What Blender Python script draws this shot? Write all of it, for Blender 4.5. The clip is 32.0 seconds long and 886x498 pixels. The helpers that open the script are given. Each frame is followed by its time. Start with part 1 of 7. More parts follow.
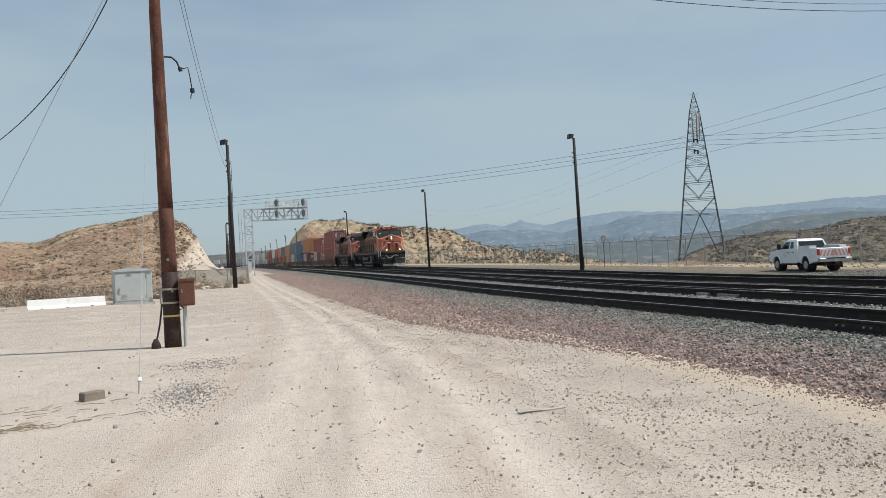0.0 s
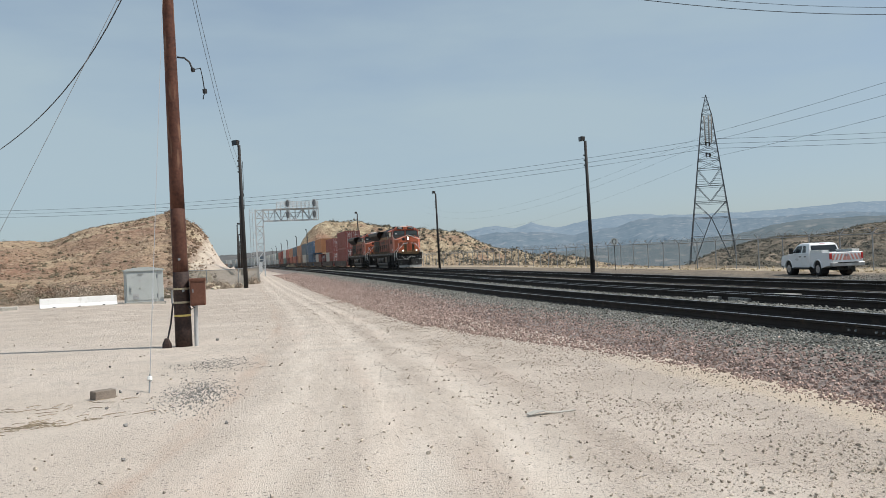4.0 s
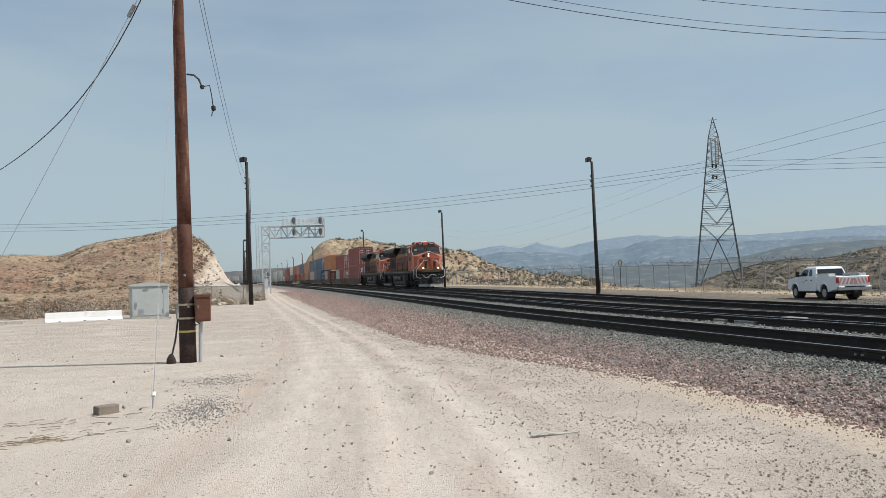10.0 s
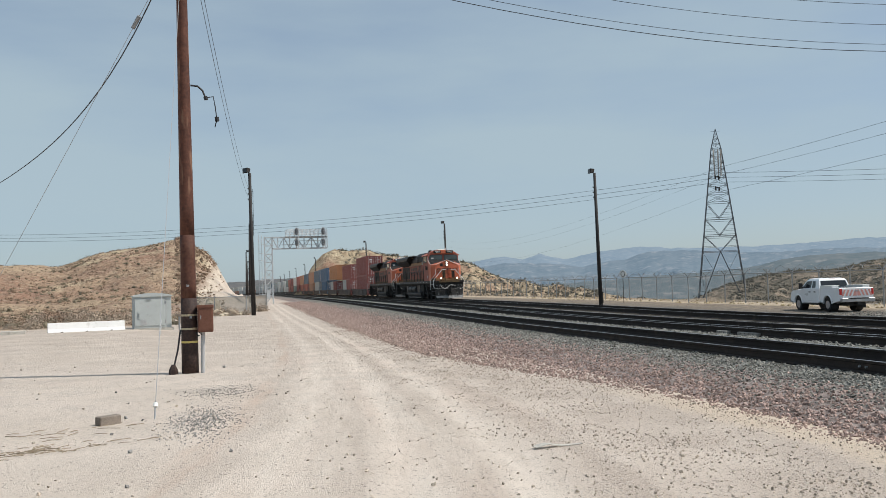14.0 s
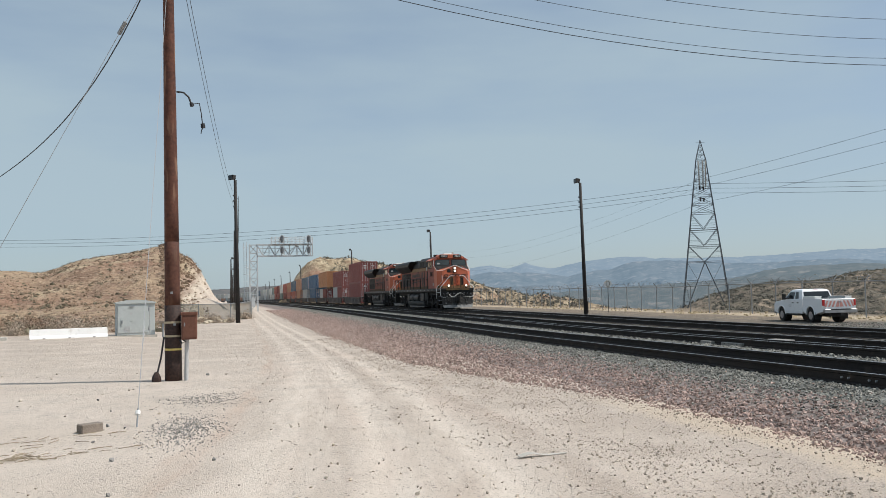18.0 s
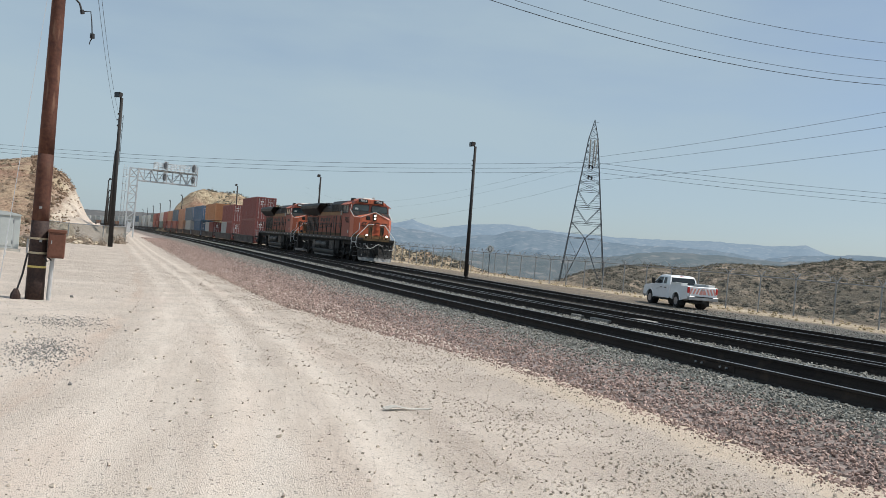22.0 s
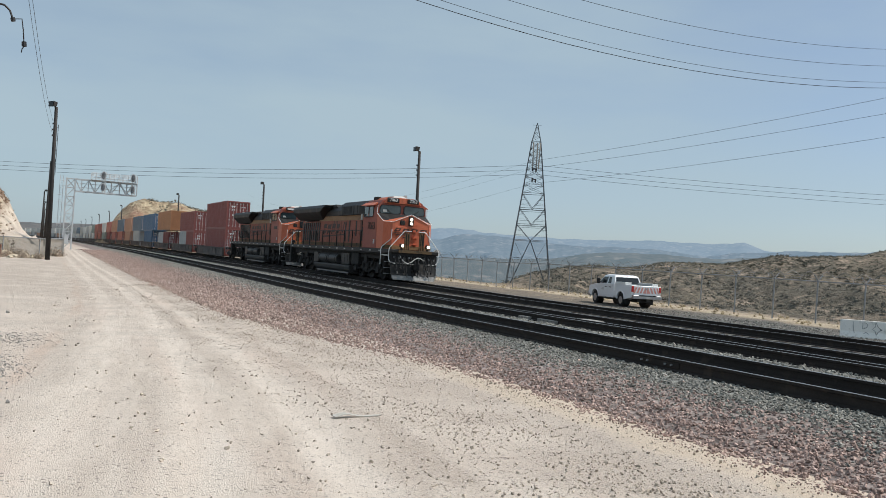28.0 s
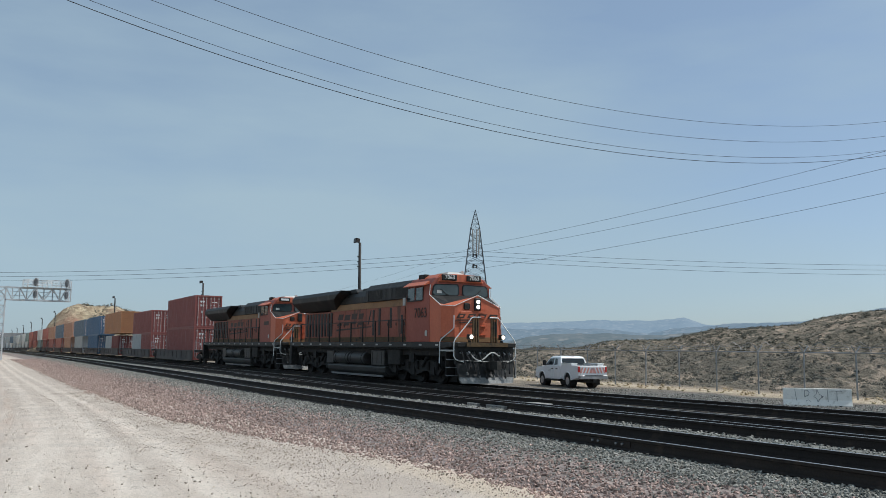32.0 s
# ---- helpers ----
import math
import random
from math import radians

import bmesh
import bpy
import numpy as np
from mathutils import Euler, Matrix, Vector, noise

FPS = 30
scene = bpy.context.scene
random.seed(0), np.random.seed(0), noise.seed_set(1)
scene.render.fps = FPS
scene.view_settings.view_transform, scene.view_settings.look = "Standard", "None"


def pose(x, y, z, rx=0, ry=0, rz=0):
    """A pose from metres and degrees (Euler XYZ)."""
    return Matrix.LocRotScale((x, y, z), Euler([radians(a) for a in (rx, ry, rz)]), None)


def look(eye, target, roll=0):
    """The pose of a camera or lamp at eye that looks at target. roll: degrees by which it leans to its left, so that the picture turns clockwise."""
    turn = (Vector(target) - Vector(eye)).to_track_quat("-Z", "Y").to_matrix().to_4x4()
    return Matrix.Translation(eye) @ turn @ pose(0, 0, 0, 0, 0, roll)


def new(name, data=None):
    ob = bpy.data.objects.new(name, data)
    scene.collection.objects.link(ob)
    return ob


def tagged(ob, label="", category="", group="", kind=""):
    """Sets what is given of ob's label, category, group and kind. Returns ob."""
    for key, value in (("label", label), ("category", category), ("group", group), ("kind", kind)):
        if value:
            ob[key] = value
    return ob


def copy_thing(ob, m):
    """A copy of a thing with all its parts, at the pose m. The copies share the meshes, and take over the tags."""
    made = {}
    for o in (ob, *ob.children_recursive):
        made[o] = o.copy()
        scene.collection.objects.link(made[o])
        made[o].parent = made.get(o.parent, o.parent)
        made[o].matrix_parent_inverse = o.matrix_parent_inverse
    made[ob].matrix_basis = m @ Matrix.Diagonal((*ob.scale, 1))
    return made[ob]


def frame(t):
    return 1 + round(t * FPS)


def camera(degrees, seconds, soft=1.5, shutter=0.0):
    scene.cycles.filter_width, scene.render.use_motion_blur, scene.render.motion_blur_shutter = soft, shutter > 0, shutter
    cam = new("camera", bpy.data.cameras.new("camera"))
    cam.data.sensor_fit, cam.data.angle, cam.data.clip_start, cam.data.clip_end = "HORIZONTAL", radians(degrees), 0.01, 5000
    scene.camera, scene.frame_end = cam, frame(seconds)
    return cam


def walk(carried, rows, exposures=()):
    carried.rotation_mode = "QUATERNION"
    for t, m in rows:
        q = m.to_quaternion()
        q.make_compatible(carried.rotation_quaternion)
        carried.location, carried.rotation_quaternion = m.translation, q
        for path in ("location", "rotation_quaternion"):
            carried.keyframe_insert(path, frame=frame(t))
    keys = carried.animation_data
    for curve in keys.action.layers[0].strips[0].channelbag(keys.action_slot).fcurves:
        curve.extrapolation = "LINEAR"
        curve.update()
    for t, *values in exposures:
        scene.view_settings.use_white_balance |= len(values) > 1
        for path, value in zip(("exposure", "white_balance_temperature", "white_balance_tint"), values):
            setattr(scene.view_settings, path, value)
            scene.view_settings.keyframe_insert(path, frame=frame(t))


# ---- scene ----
# camera: held by hand on one spot, turning after the train
EYE = (0.0, 0.0, 1.75)
PATH = [
    (0, 90.47, 2.97, -14.03),
    (0.5, 90.46, 3.08, -13.82),
    (1, 90.45, 3.08, -13.62),
    (1.5, 90.46, 3.22, -13.39),
    (2, 90.45, 3.27, -13.28),
    (2.5, 90.48, 3.17, -13.24),
    (3, 90.53, 2.79, -13.46),
    (3.5, 90.55, 2.66, -13.41),
    (5.5, 90.91, 2.31, -13.23),
    (6, 91.00, 2.23, -13.22),
    (6.5, 91.29, 1.96, -13.46),
    (7, 91.50, 1.77, -13.52),
    (7.5, 91.64, 1.66, -13.45),
    (8, 91.63, 1.75, -13.28),
    (8.5, 91.64, 1.82, -13.12),
    (9, 91.72, 1.91, -13.06),
    (9.5, 91.81, 1.86, -12.99),
    (10, 91.88, 1.86, -12.99),
    (10.5, 92.03, 1.81, -13.08),
    (11, 92.17, 1.72, -13.14),
    (11.5, 92.27, 1.60, -13.13),
    (12, 92.38, 1.61, -13.07),
    (12.5, 92.40, 1.68, -12.94),
    (13, 92.45, 1.73, -12.84),
    (13.5, 92.52, 1.72, -12.81),
    (14, 92.61, 1.76, -12.82),
    (14.5, 92.75, 1.68, -12.92),
    (16.5, 92.95, 1.58, -13.33),
    (17, 93.03, 1.49, -13.50),
    (17.5, 93.08, 1.46, -13.71),
    (18, 93.15, 1.41, -13.78),
    (18.5, 93.20, 1.28, -14.01),
    (19, 93.16, 1.11, -14.37),
    (19.5, 90.48, -2.98, -18.89),
    (20, 89.84, -4.63, -20.93),
    (20.5, 89.92, -4.74, -21.02),
    (21, 90.05, -4.76, -21.17),
    (21.5, 90.17, -4.86, -21.26),
    (22, 90.32, -4.97, -21.45),
    (22.5, 90.51, -5.14, -21.72),
    (23, 90.64, -5.10, -21.74),
    (23.5, 90.70, -4.56, -21.73),
    (24, 90.32, -3.26, -22.08),
    (24.5, 90.35, -3.11, -22.19),
    (26.5, 90.81, -2.83, -22.54),
    (27, 90.87, -3.38, -23.86),
    (27.5, 90.82, -3.75, -24.98),
    (28, 90.89, -3.63, -24.97),
    (28.5, 91.08, -3.61, -25.21),
    (29, 91.22, -3.51, -25.36),
    (29.5, 91.36, -3.51, -25.55),
    (30, 91.49, -3.39, -25.73),
    (30.5, 92.77, -2.95, -26.40),
    (31, 95.58, -1.45, -27.27),
    (31.5, 96.42, -1.00, -27.73),
    (32, 96.86, -0.57, -28.54),
]
cam = camera(54.0, 32.0, soft=0.7)
walk(cam, [(t, pose(*EYE, rx, ry, rz)) for t, rx, ry, rz in PATH],
     exposures=[(0.0, 0.16, 6480, 10.5), (19.0, 0.19, 6460, 11), (24.0, 0.20, 6400, 10.5), (30.0, 0.18, 6350, 10), (32.0, 0.11, 6095, 8.5)])

# ---- light: high sun from the far side of the tracks, thin haze ----
SUN_AZ, SUN_EL = 108.0, 52.0          # degrees clockwise from the track's direction, and above the horizon
world = bpy.data.worlds.new("sky")
scene.world = world
world.use_nodes = True
wn, wl = world.node_tree.nodes, world.node_tree.links
sky = wn.new("ShaderNodeTexSky")
sky.sky_type, sky.sun_disc = "NISHITA", False
sky.sun_elevation, sky.sun_rotation = radians(SUN_EL), radians(SUN_AZ)
sky.altitude, sky.air_density, sky.dust_density, sky.ozone_density = 1200, 1.0, 3.0, 2.0
# thin streaks of high cloud
wc = wn.new("ShaderNodeTexCoord")
wmap = wn.new("ShaderNodeMapping")
wmap.inputs["Scale"].default_value = (1.0, 1.0, 4.2)
wmap.inputs["Rotation"].default_value = (0.0, radians(8), 0.0)
wno = wn.new("ShaderNodeTexNoise")
wno.inputs["Scale"].default_value, wno.inputs["Detail"].default_value = 1.6, 7.0
wra = wn.new("ShaderNodeMapRange")
wra.inputs["From Min"].default_value, wra.inputs["From Max"].default_value = 0.38, 0.66
wra.inputs["To Min"].default_value, wra.inputs["To Max"].default_value = 0.36, 0.88
wmix = wn.new("ShaderNodeMix")
wmix.data_type = "RGBA"
wmix.inputs["B"].default_value = (3.75, 4.75, 5.25, 1)
wl.new(wc.outputs["Generated"], wmap.inputs["Vector"])
wl.new(wmap.outputs["Vector"], wno.inputs["Vector"])
wl.new(wno.outputs["Fac"], wra.inputs["Value"])
wl.new(wra.outputs["Result"], wmix.inputs["Factor"])
wl.new(sky.outputs["Color"], wmix.inputs["A"])
wl.new(wmix.outputs["Result"], wn["Background"].inputs["Color"])
wn["Background"].inputs["Strength"].default_value = 0.10
sun = new("sun", bpy.data.lights.new("sun", "SUN"))
sun.data.energy, sun.data.angle, sun.data.color = 3.7, radians(0.6), (1.0, 0.95, 0.87)
_a, _e = radians(SUN_AZ), radians(SUN_EL)
sun.matrix_world = look((60 * math.sin(_a), 60 * math.cos(_a), 80), (60 * math.sin(_a) - math.sin(_a) * math.cos(_e), 60 * math.cos(_a) - math.cos(_a) * math.cos(_e), 80 - math.sin(_e)))

# ---- materials ----
def mat(name, a, b, rough=0.8, scale=4.0, fine=60.0, bump=0.3, metal=0.0, c=None, island=0.0, depth=0.02, spec=0.3, streaks=None):
    """Two base colours mixed by coarse and fine noise, a third colour in worn spots, relief from the fine noise."""
    m = bpy.data.materials.new(name)
    m.use_nodes = True
    n, l = m.node_tree.nodes, m.node_tree.links
    bs = n["Principled BSDF"]
    bs.inputs["Roughness"].default_value, bs.inputs["Metallic"].default_value = rough, metal
    bs.inputs["Specular IOR Level"].default_value = spec
    tc = n.new("ShaderNodeTexCoord")
    n1, n2 = n.new("ShaderNodeTexNoise"), n.new("ShaderNodeTexNoise")
    n1.inputs["Scale"].default_value, n1.inputs["Detail"].default_value = scale, 5.0
    n2.inputs["Scale"].default_value, n2.inputs["Detail"].default_value = fine, 3.0
    for q in (n1, n2):
        l.new(tc.outputs["Object"], q.inputs["Vector"])
    add = n.new("ShaderNodeMath")
    add.operation = "ADD"
    l.new(n1.outputs["Fac"], add.inputs[0])
    l.new(n2.outputs["Fac"], add.inputs[1])
    rng = n.new("ShaderNodeMapRange")
    rng.inputs["From Min"].default_value, rng.inputs["From Max"].default_value = 0.75, 1.25
    l.new(add.outputs[0], rng.inputs["Value"])
    mx = n.new("ShaderNodeMix")
    mx.data_type = "RGBA"
    mx.inputs["A"].default_value, mx.inputs["B"].default_value = (*a, 1), (*b, 1)
    l.new(rng.outputs["Result"], mx.inputs["Factor"])
    col = mx.outputs["Result"]
    if c:
        n3 = n.new("ShaderNodeTexNoise")
        n3.inputs["Scale"].default_value, n3.inputs["Detail"].default_value = scale * 2.3, 8.0
        if streaks:                            # worn spots drawn out, as dirt runs down a wall
            mp = n.new("ShaderNodeMapping")
            mp.inputs["Scale"].default_value = streaks
            l.new(tc.outputs["Object"], mp.inputs["Vector"])
            l.new(mp.outputs["Vector"], n3.inputs["Vector"])
        else:
            l.new(tc.outputs["Object"], n3.inputs["Vector"])
        r3 = n.new("ShaderNodeMapRange")
        r3.inputs["From Min"].default_value, r3.inputs["From Max"].default_value = 0.56, 0.68
        l.new(n3.outputs["Fac"], r3.inputs["Value"])
        m3 = n.new("ShaderNodeMix")
        m3.data_type = "RGBA"
        m3.inputs["B"].default_value = (*c, 1)
        l.new(r3.outputs["Result"], m3.inputs["Factor"])
        l.new(col, m3.inputs["A"])
        col = m3.outputs["Result"]
    if island:
        ge = n.new("ShaderNodeNewGeometry")
        hv = n.new("ShaderNodeHueSaturation")
        ri = n.new("ShaderNodeMapRange")
        ri.inputs["To Min"].default_value, ri.inputs["To Max"].default_value = 1 - island, 1 + island
        l.new(ge.outputs["Random Per Island"], ri.inputs["Value"])
        l.new(ri.outputs["Result"], hv.inputs["Value"])
        l.new(col, hv.inputs["Color"])
        col = hv.outputs["Color"]
    l.new(col, bs.inputs["Base Color"])
    if bump:
        bp = n.new("ShaderNodeBump")
        bp.inputs["Strength"].default_value, bp.inputs["Distance"].default_value = bump, depth
        l.new(n2.outputs["Fac"], bp.inputs["Height"])
        l.new(bp.outputs["Normal"], bs.inputs["Normal"])
    return m


def glow(name, color, strength):
    m = bpy.data.materials.new(name)
    m.use_nodes = True
    bs = m.node_tree.nodes["Principled BSDF"]
    bs.inputs["Base Color"].default_value = (*color, 1)
    bs.inputs["Emission Color"].default_value = (*color, 1)
    bs.inputs["Emission Strength"].default_value = strength
    return m


# one orange: nose lifted for sun, cab and hood darkened for shade besides dust
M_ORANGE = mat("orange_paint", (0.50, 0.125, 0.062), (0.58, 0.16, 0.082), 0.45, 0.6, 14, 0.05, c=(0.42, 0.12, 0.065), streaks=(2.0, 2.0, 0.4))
M_ORANGE_SIDE_SHADED = mat("dusty_orange_paint", (0.26, 0.085, 0.058), (0.35, 0.125, 0.085), 0.7, 0.7, 9, 0.05, c=(0.12, 0.065, 0.05), streaks=(1.0, 1.4, 0.25))
M_ORANGE_CAB_SHADED = mat("dusty_orange_cab_paint", (0.275, 0.074, 0.052), (0.335, 0.098, 0.068), 0.55, 0.7, 9, 0.05, c=(0.24, 0.08, 0.058), streaks=(1.0, 1.4, 0.3))
M_BLACK = mat("black_paint", (0.018, 0.018, 0.018), (0.032, 0.030, 0.028), 0.55, 0.8, 20, 0.08, c=(0.05, 0.045, 0.04))
M_GRIME = mat("grimy_steel", (0.016, 0.015, 0.014), (0.034, 0.031, 0.028), 0.75, 1.5, 25, 0.3, c=(0.055, 0.048, 0.042))
M_TANK = mat("grimy_tank_steel", (0.035, 0.033, 0.031), (0.065, 0.062, 0.058), 0.5, 1.2, 20, 0.1, c=(0.035, 0.03, 0.028))
M_YELLOW = mat("faded_yellow_paint", (0.25, 0.135, 0.065), (0.32, 0.18, 0.085), 0.6, 1.0, 20, 0.05, c=(0.20, 0.12, 0.06))
M_SILVER = mat("white_rail_paint", (0.72, 0.72, 0.70), (0.80, 0.80, 0.78), 0.5, 3.0, 30, 0.05)
M_SILL = mat("grimy_sill_paint", (0.085, 0.055, 0.030), (0.15, 0.095, 0.045), 0.75, 1.2, 14, 0.1, c=(0.03, 0.026, 0.022))
M_LETTER = mat("dark_lettering", (0.05, 0.035, 0.028), (0.08, 0.05, 0.04), 0.6, 3.0, 30, 0.0)
M_GLASS = mat("dark_window_glass", (0.02, 0.026, 0.03), (0.03, 0.036, 0.04), 0.08, 1.0, 3.0, 0.0, spec=0.35)
M_CAB_GLASS = mat("cab_window_glass", (0.035, 0.05, 0.055), (0.05, 0.07, 0.075), 0.06, 1.0, 3.0, 0.0, spec=0.9)
M_DUSTY = mat("dusty_off_white", (0.42, 0.42, 0.40), (0.55, 0.55, 0.52), 0.7, 3.0, 30, 0.05)
M_LAMP = glow("lit_headlight", (1.0, 0.90, 0.72), 2.6)
M_WHITE = mat("white_car_paint", (0.78, 0.79, 0.80), (0.82, 0.83, 0.84), 0.25, 1.0, 10, 0.0, spec=0.5)
M_TYRE = mat("tyre_rubber", (0.018, 0.018, 0.018), (0.03, 0.03, 0.03), 0.85, 8, 60, 0.1)
M_RIM = mat("steel_rim", (0.35, 0.35, 0.36), (0.45, 0.45, 0.46), 0.35, 4, 30, 0.0, metal=0.8)
M_RED = mat("red_reflective", (0.50, 0.03, 0.03), (0.55, 0.05, 0.04), 0.4, 4, 30, 0.0)
M_RAIL = mat("rusted_rail_steel", (0.020, 0.016, 0.014), (0.032, 0.025, 0.021), 0.8, 2.0, 40, 0.1, c=(0.045, 0.033, 0.026))
M_HEAD = mat("polished_rail_head", (0.30, 0.29, 0.28), (0.40, 0.39, 0.38), 0.35, 3.0, 40, 0.0, metal=0.9)
M_TIE = mat("creosoted_tie", (0.035, 0.028, 0.023), (0.07, 0.057, 0.048), 0.9, 3.0, 30, 0.5, c=(0.10, 0.085, 0.07))
M_PINK = mat("pink_ballast", (0.262, 0.184, 0.156), (0.46, 0.342, 0.294), 0.9, 6.0, 30, 0.6, island=0.45)
M_GREY = mat("grey_ballast", (0.165, 0.160, 0.138), (0.335, 0.323, 0.288), 0.9, 6.0, 30, 0.6, island=0.45)
# bed colours are darkened to stand for the shaded gaps between stones
M_BED_PINK = mat("pink_ballast_bed", (0.09, 0.073, 0.066), (0.34, 0.28, 0.255), 0.95, 3.0, 17, 1.0, c=(0.17, 0.135, 0.12), depth=0.05)
M_BED_GREY = mat("grey_ballast_bed", (0.055, 0.055, 0.05), (0.25, 0.25, 0.228), 0.95, 3.0, 17, 1.0, depth=0.05)
M_DARK_GRAVEL = mat("dark_gravel", (0.19, 0.182, 0.172), (0.36, 0.347, 0.325), 0.9, 6.0, 30, 0.6, island=0.4)
M_CLOD = mat("dirt_clod", (0.36, 0.30, 0.24), (0.58, 0.505, 0.42), 0.95, 8.0, 40, 0.5, island=0.4)
M_POLE = mat("weathered_pole_wood", (0.065, 0.026, 0.018), (0.13, 0.052, 0.033), 0.75, 2.0, 14, 0.4, c=(0.21, 0.115, 0.075), streaks=(1.5, 1.5, 0.25))
M_POLE_MID = mat("stained_pole_wood", (0.056, 0.024, 0.017), (0.112, 0.046, 0.030), 0.75, 2.0, 14, 0.4, c=(0.12, 0.06, 0.04), streaks=(1.5, 1.5, 0.25))
M_POLE_DARK = mat("tarred_pole_wood", (0.030, 0.019, 0.017), (0.062, 0.036, 0.029), 0.7, 2.5, 20, 0.4)
M_LAMP_POST = mat("dark_lamp_post", (0.02, 0.019, 0.02), (0.04, 0.036, 0.034), 0.7, 1.5, 20, 0.1)
M_GALV = mat("galvanised_steel", (0.24, 0.25, 0.26), (0.33, 0.34, 0.35), 0.5, 1.5, 20, 0.05, metal=0.3)
M_LATTICE = mat("weathered_lattice_steel", (0.10, 0.11, 0.12), (0.16, 0.17, 0.18), 0.6, 1.5, 20, 0.05, metal=0.3)
M_SIGNAL = mat("aluminium_signal_paint", (0.48, 0.50, 0.51), (0.58, 0.60, 0.61), 0.5, 1.5, 20, 0.05)
M_WIRE = mat("dark_cable", (0.02, 0.02, 0.022), (0.03, 0.03, 0.033), 0.6, 3, 20, 0.0)
M_GUY = mat("galvanised_strand", (0.30, 0.31, 0.32), (0.38, 0.39, 0.40), 0.5, 3, 20, 0.0, metal=0.5)
M_CABINET = mat("pale_grey_cabinet_paint", (0.42, 0.45, 0.44), (0.46, 0.49, 0.48), 0.55, 1.2, 20, 0.05, c=(0.41, 0.435, 0.425))
M_BROWNBOX = mat("brown_box_paint", (0.13, 0.055, 0.035), (0.17, 0.075, 0.05), 0.5, 2.0, 20, 0.05)
M_CONC_WHITE = mat("whitewashed_concrete", (0.76, 0.75, 0.73), (0.83, 0.82, 0.80), 0.8, 2.0, 30, 0.2, c=(0.66, 0.64, 0.61))
M_CONC = mat("pale_concrete", (0.42, 0.40, 0.36), (0.52, 0.49, 0.44), 0.9, 2.0, 30, 0.3, c=(0.34, 0.32, 0.28))
M_WOODBLOCK = mat("grey_weathered_wood", (0.17, 0.14, 0.115), (0.28, 0.235, 0.195), 0.9, 6.0, 50, 0.5)
M_BAND = mat("yellow_marker_band", (0.60, 0.45, 0.12), (0.66, 0.52, 0.2), 0.5, 6, 30, 0.0)
M_STRAP = mat("tan_strap", (0.40, 0.33, 0.22), (0.48, 0.41, 0.29), 0.6, 6, 30, 0.0)
M_SWITCH = mat("dusty_grey_casing", (0.22, 0.208, 0.188), (0.33, 0.312, 0.285), 0.8, 4, 30, 0.2)
M_PVC = mat("grey_conduit", (0.40, 0.40, 0.40), (0.48, 0.48, 0.48), 0.5, 6, 30, 0.0)
M_SHRUB = mat("dry_olive_shrub", (0.13, 0.113, 0.077), (0.21, 0.18, 0.128), 0.9, 0.6, 20, 0.0, c=(0.27, 0.21, 0.145), island=0.3)
M_SHRUB_BROWN = mat("dry_brown_shrub", (0.19, 0.13, 0.09), (0.28, 0.195, 0.135), 0.9, 3, 20, 0.0, c=(0.14, 0.11, 0.075), island=0.3)
M_SHRUB_DARK = mat("dark_chaparral", (0.098, 0.094, 0.073), (0.165, 0.152, 0.12), 0.9, 0.5, 20, 0.0, c=(0.18, 0.15, 0.115), island=0.3)
M_SPRAY = mat("dark_spray_paint", (0.20, 0.20, 0.20), (0.27, 0.27, 0.27), 0.7, 6, 30, 0.0)
M_SCRAPED = mat("scraped_steel", (0.14, 0.14, 0.137), (0.32, 0.32, 0.31), 0.5, 3, 20, 0.1, metal=0.3)
M_SIGNAL_FACE = mat("grey_signal_face", (0.17, 0.18, 0.19), (0.24, 0.25, 0.26), 0.5, 3, 20, 0.0)
M_ROD = mat("dusty_lock_rod", (0.42, 0.34, 0.33), (0.55, 0.47, 0.45), 0.6, 3, 20, 0.0)
M_CONC_PALE = mat("pale_barrier_concrete", (0.78, 0.75, 0.69), (0.85, 0.82, 0.76), 0.9, 2.0, 30, 0.3, c=(0.62, 0.59, 0.53))


# ---- shaping helpers ----
def smooth(v):
    v = min(1.0, max(0.0, v))
    return v * v * (3 - 2 * v)


def table(v, pairs):
    """Straight lines between (v, value) pairs."""
    if v <= pairs[0][0]:
        return pairs[0][1]
    for (a, p), (b, q) in zip(pairs, pairs[1:]):
        if v <= b:
            return p + (q - p) * (v - a) / (b - a)
    return pairs[-1][1]


def finish(name, bm, material, bevel=0.0, shade=False):
    if bevel:
        bmesh.ops.bevel(bm, geom=list(bm.edges), offset=bevel, segments=1, affect="EDGES", profile=0.5)
    bmesh.ops.recalc_face_normals(bm, faces=list(bm.faces))
    me = bpy.data.meshes.new(name)
    bm.to_mesh(me)
    bm.free()
    me.materials.append(material)
    if shade:
        me.shade_smooth()
    return me


def part(name, bm, material, parent, label="", bevel=0.0, shade=False):
    ob = new(name, finish(name, bm, material, bevel, shade))
    ob.parent = parent
    return tagged(ob, label)


def thing(name, label, category, m=None, group="", kind=""):
    ob = new(name)
    ob.empty_display_size = 0.3
    if m is not None:
        ob.matrix_world = m
    return tagged(ob, label, category, group, kind)


def box(bm, x0, x1, y0, y1, z0, z1):
    v = [bm.verts.new(p) for p in ((x0, y0, z0), (x1, y0, z0), (x1, y1, z0), (x0, y1, z0), (x0, y0, z1), (x1, y0, z1), (x1, y1, z1), (x0, y1, z1))]
    for f in ((3, 2, 1, 0), (4, 5, 6, 7), (0, 1, 5, 4), (1, 2, 6, 5), (2, 3, 7, 6), (3, 0, 4, 7)):
        bm.faces.new([v[i] for i in f])
    return bm


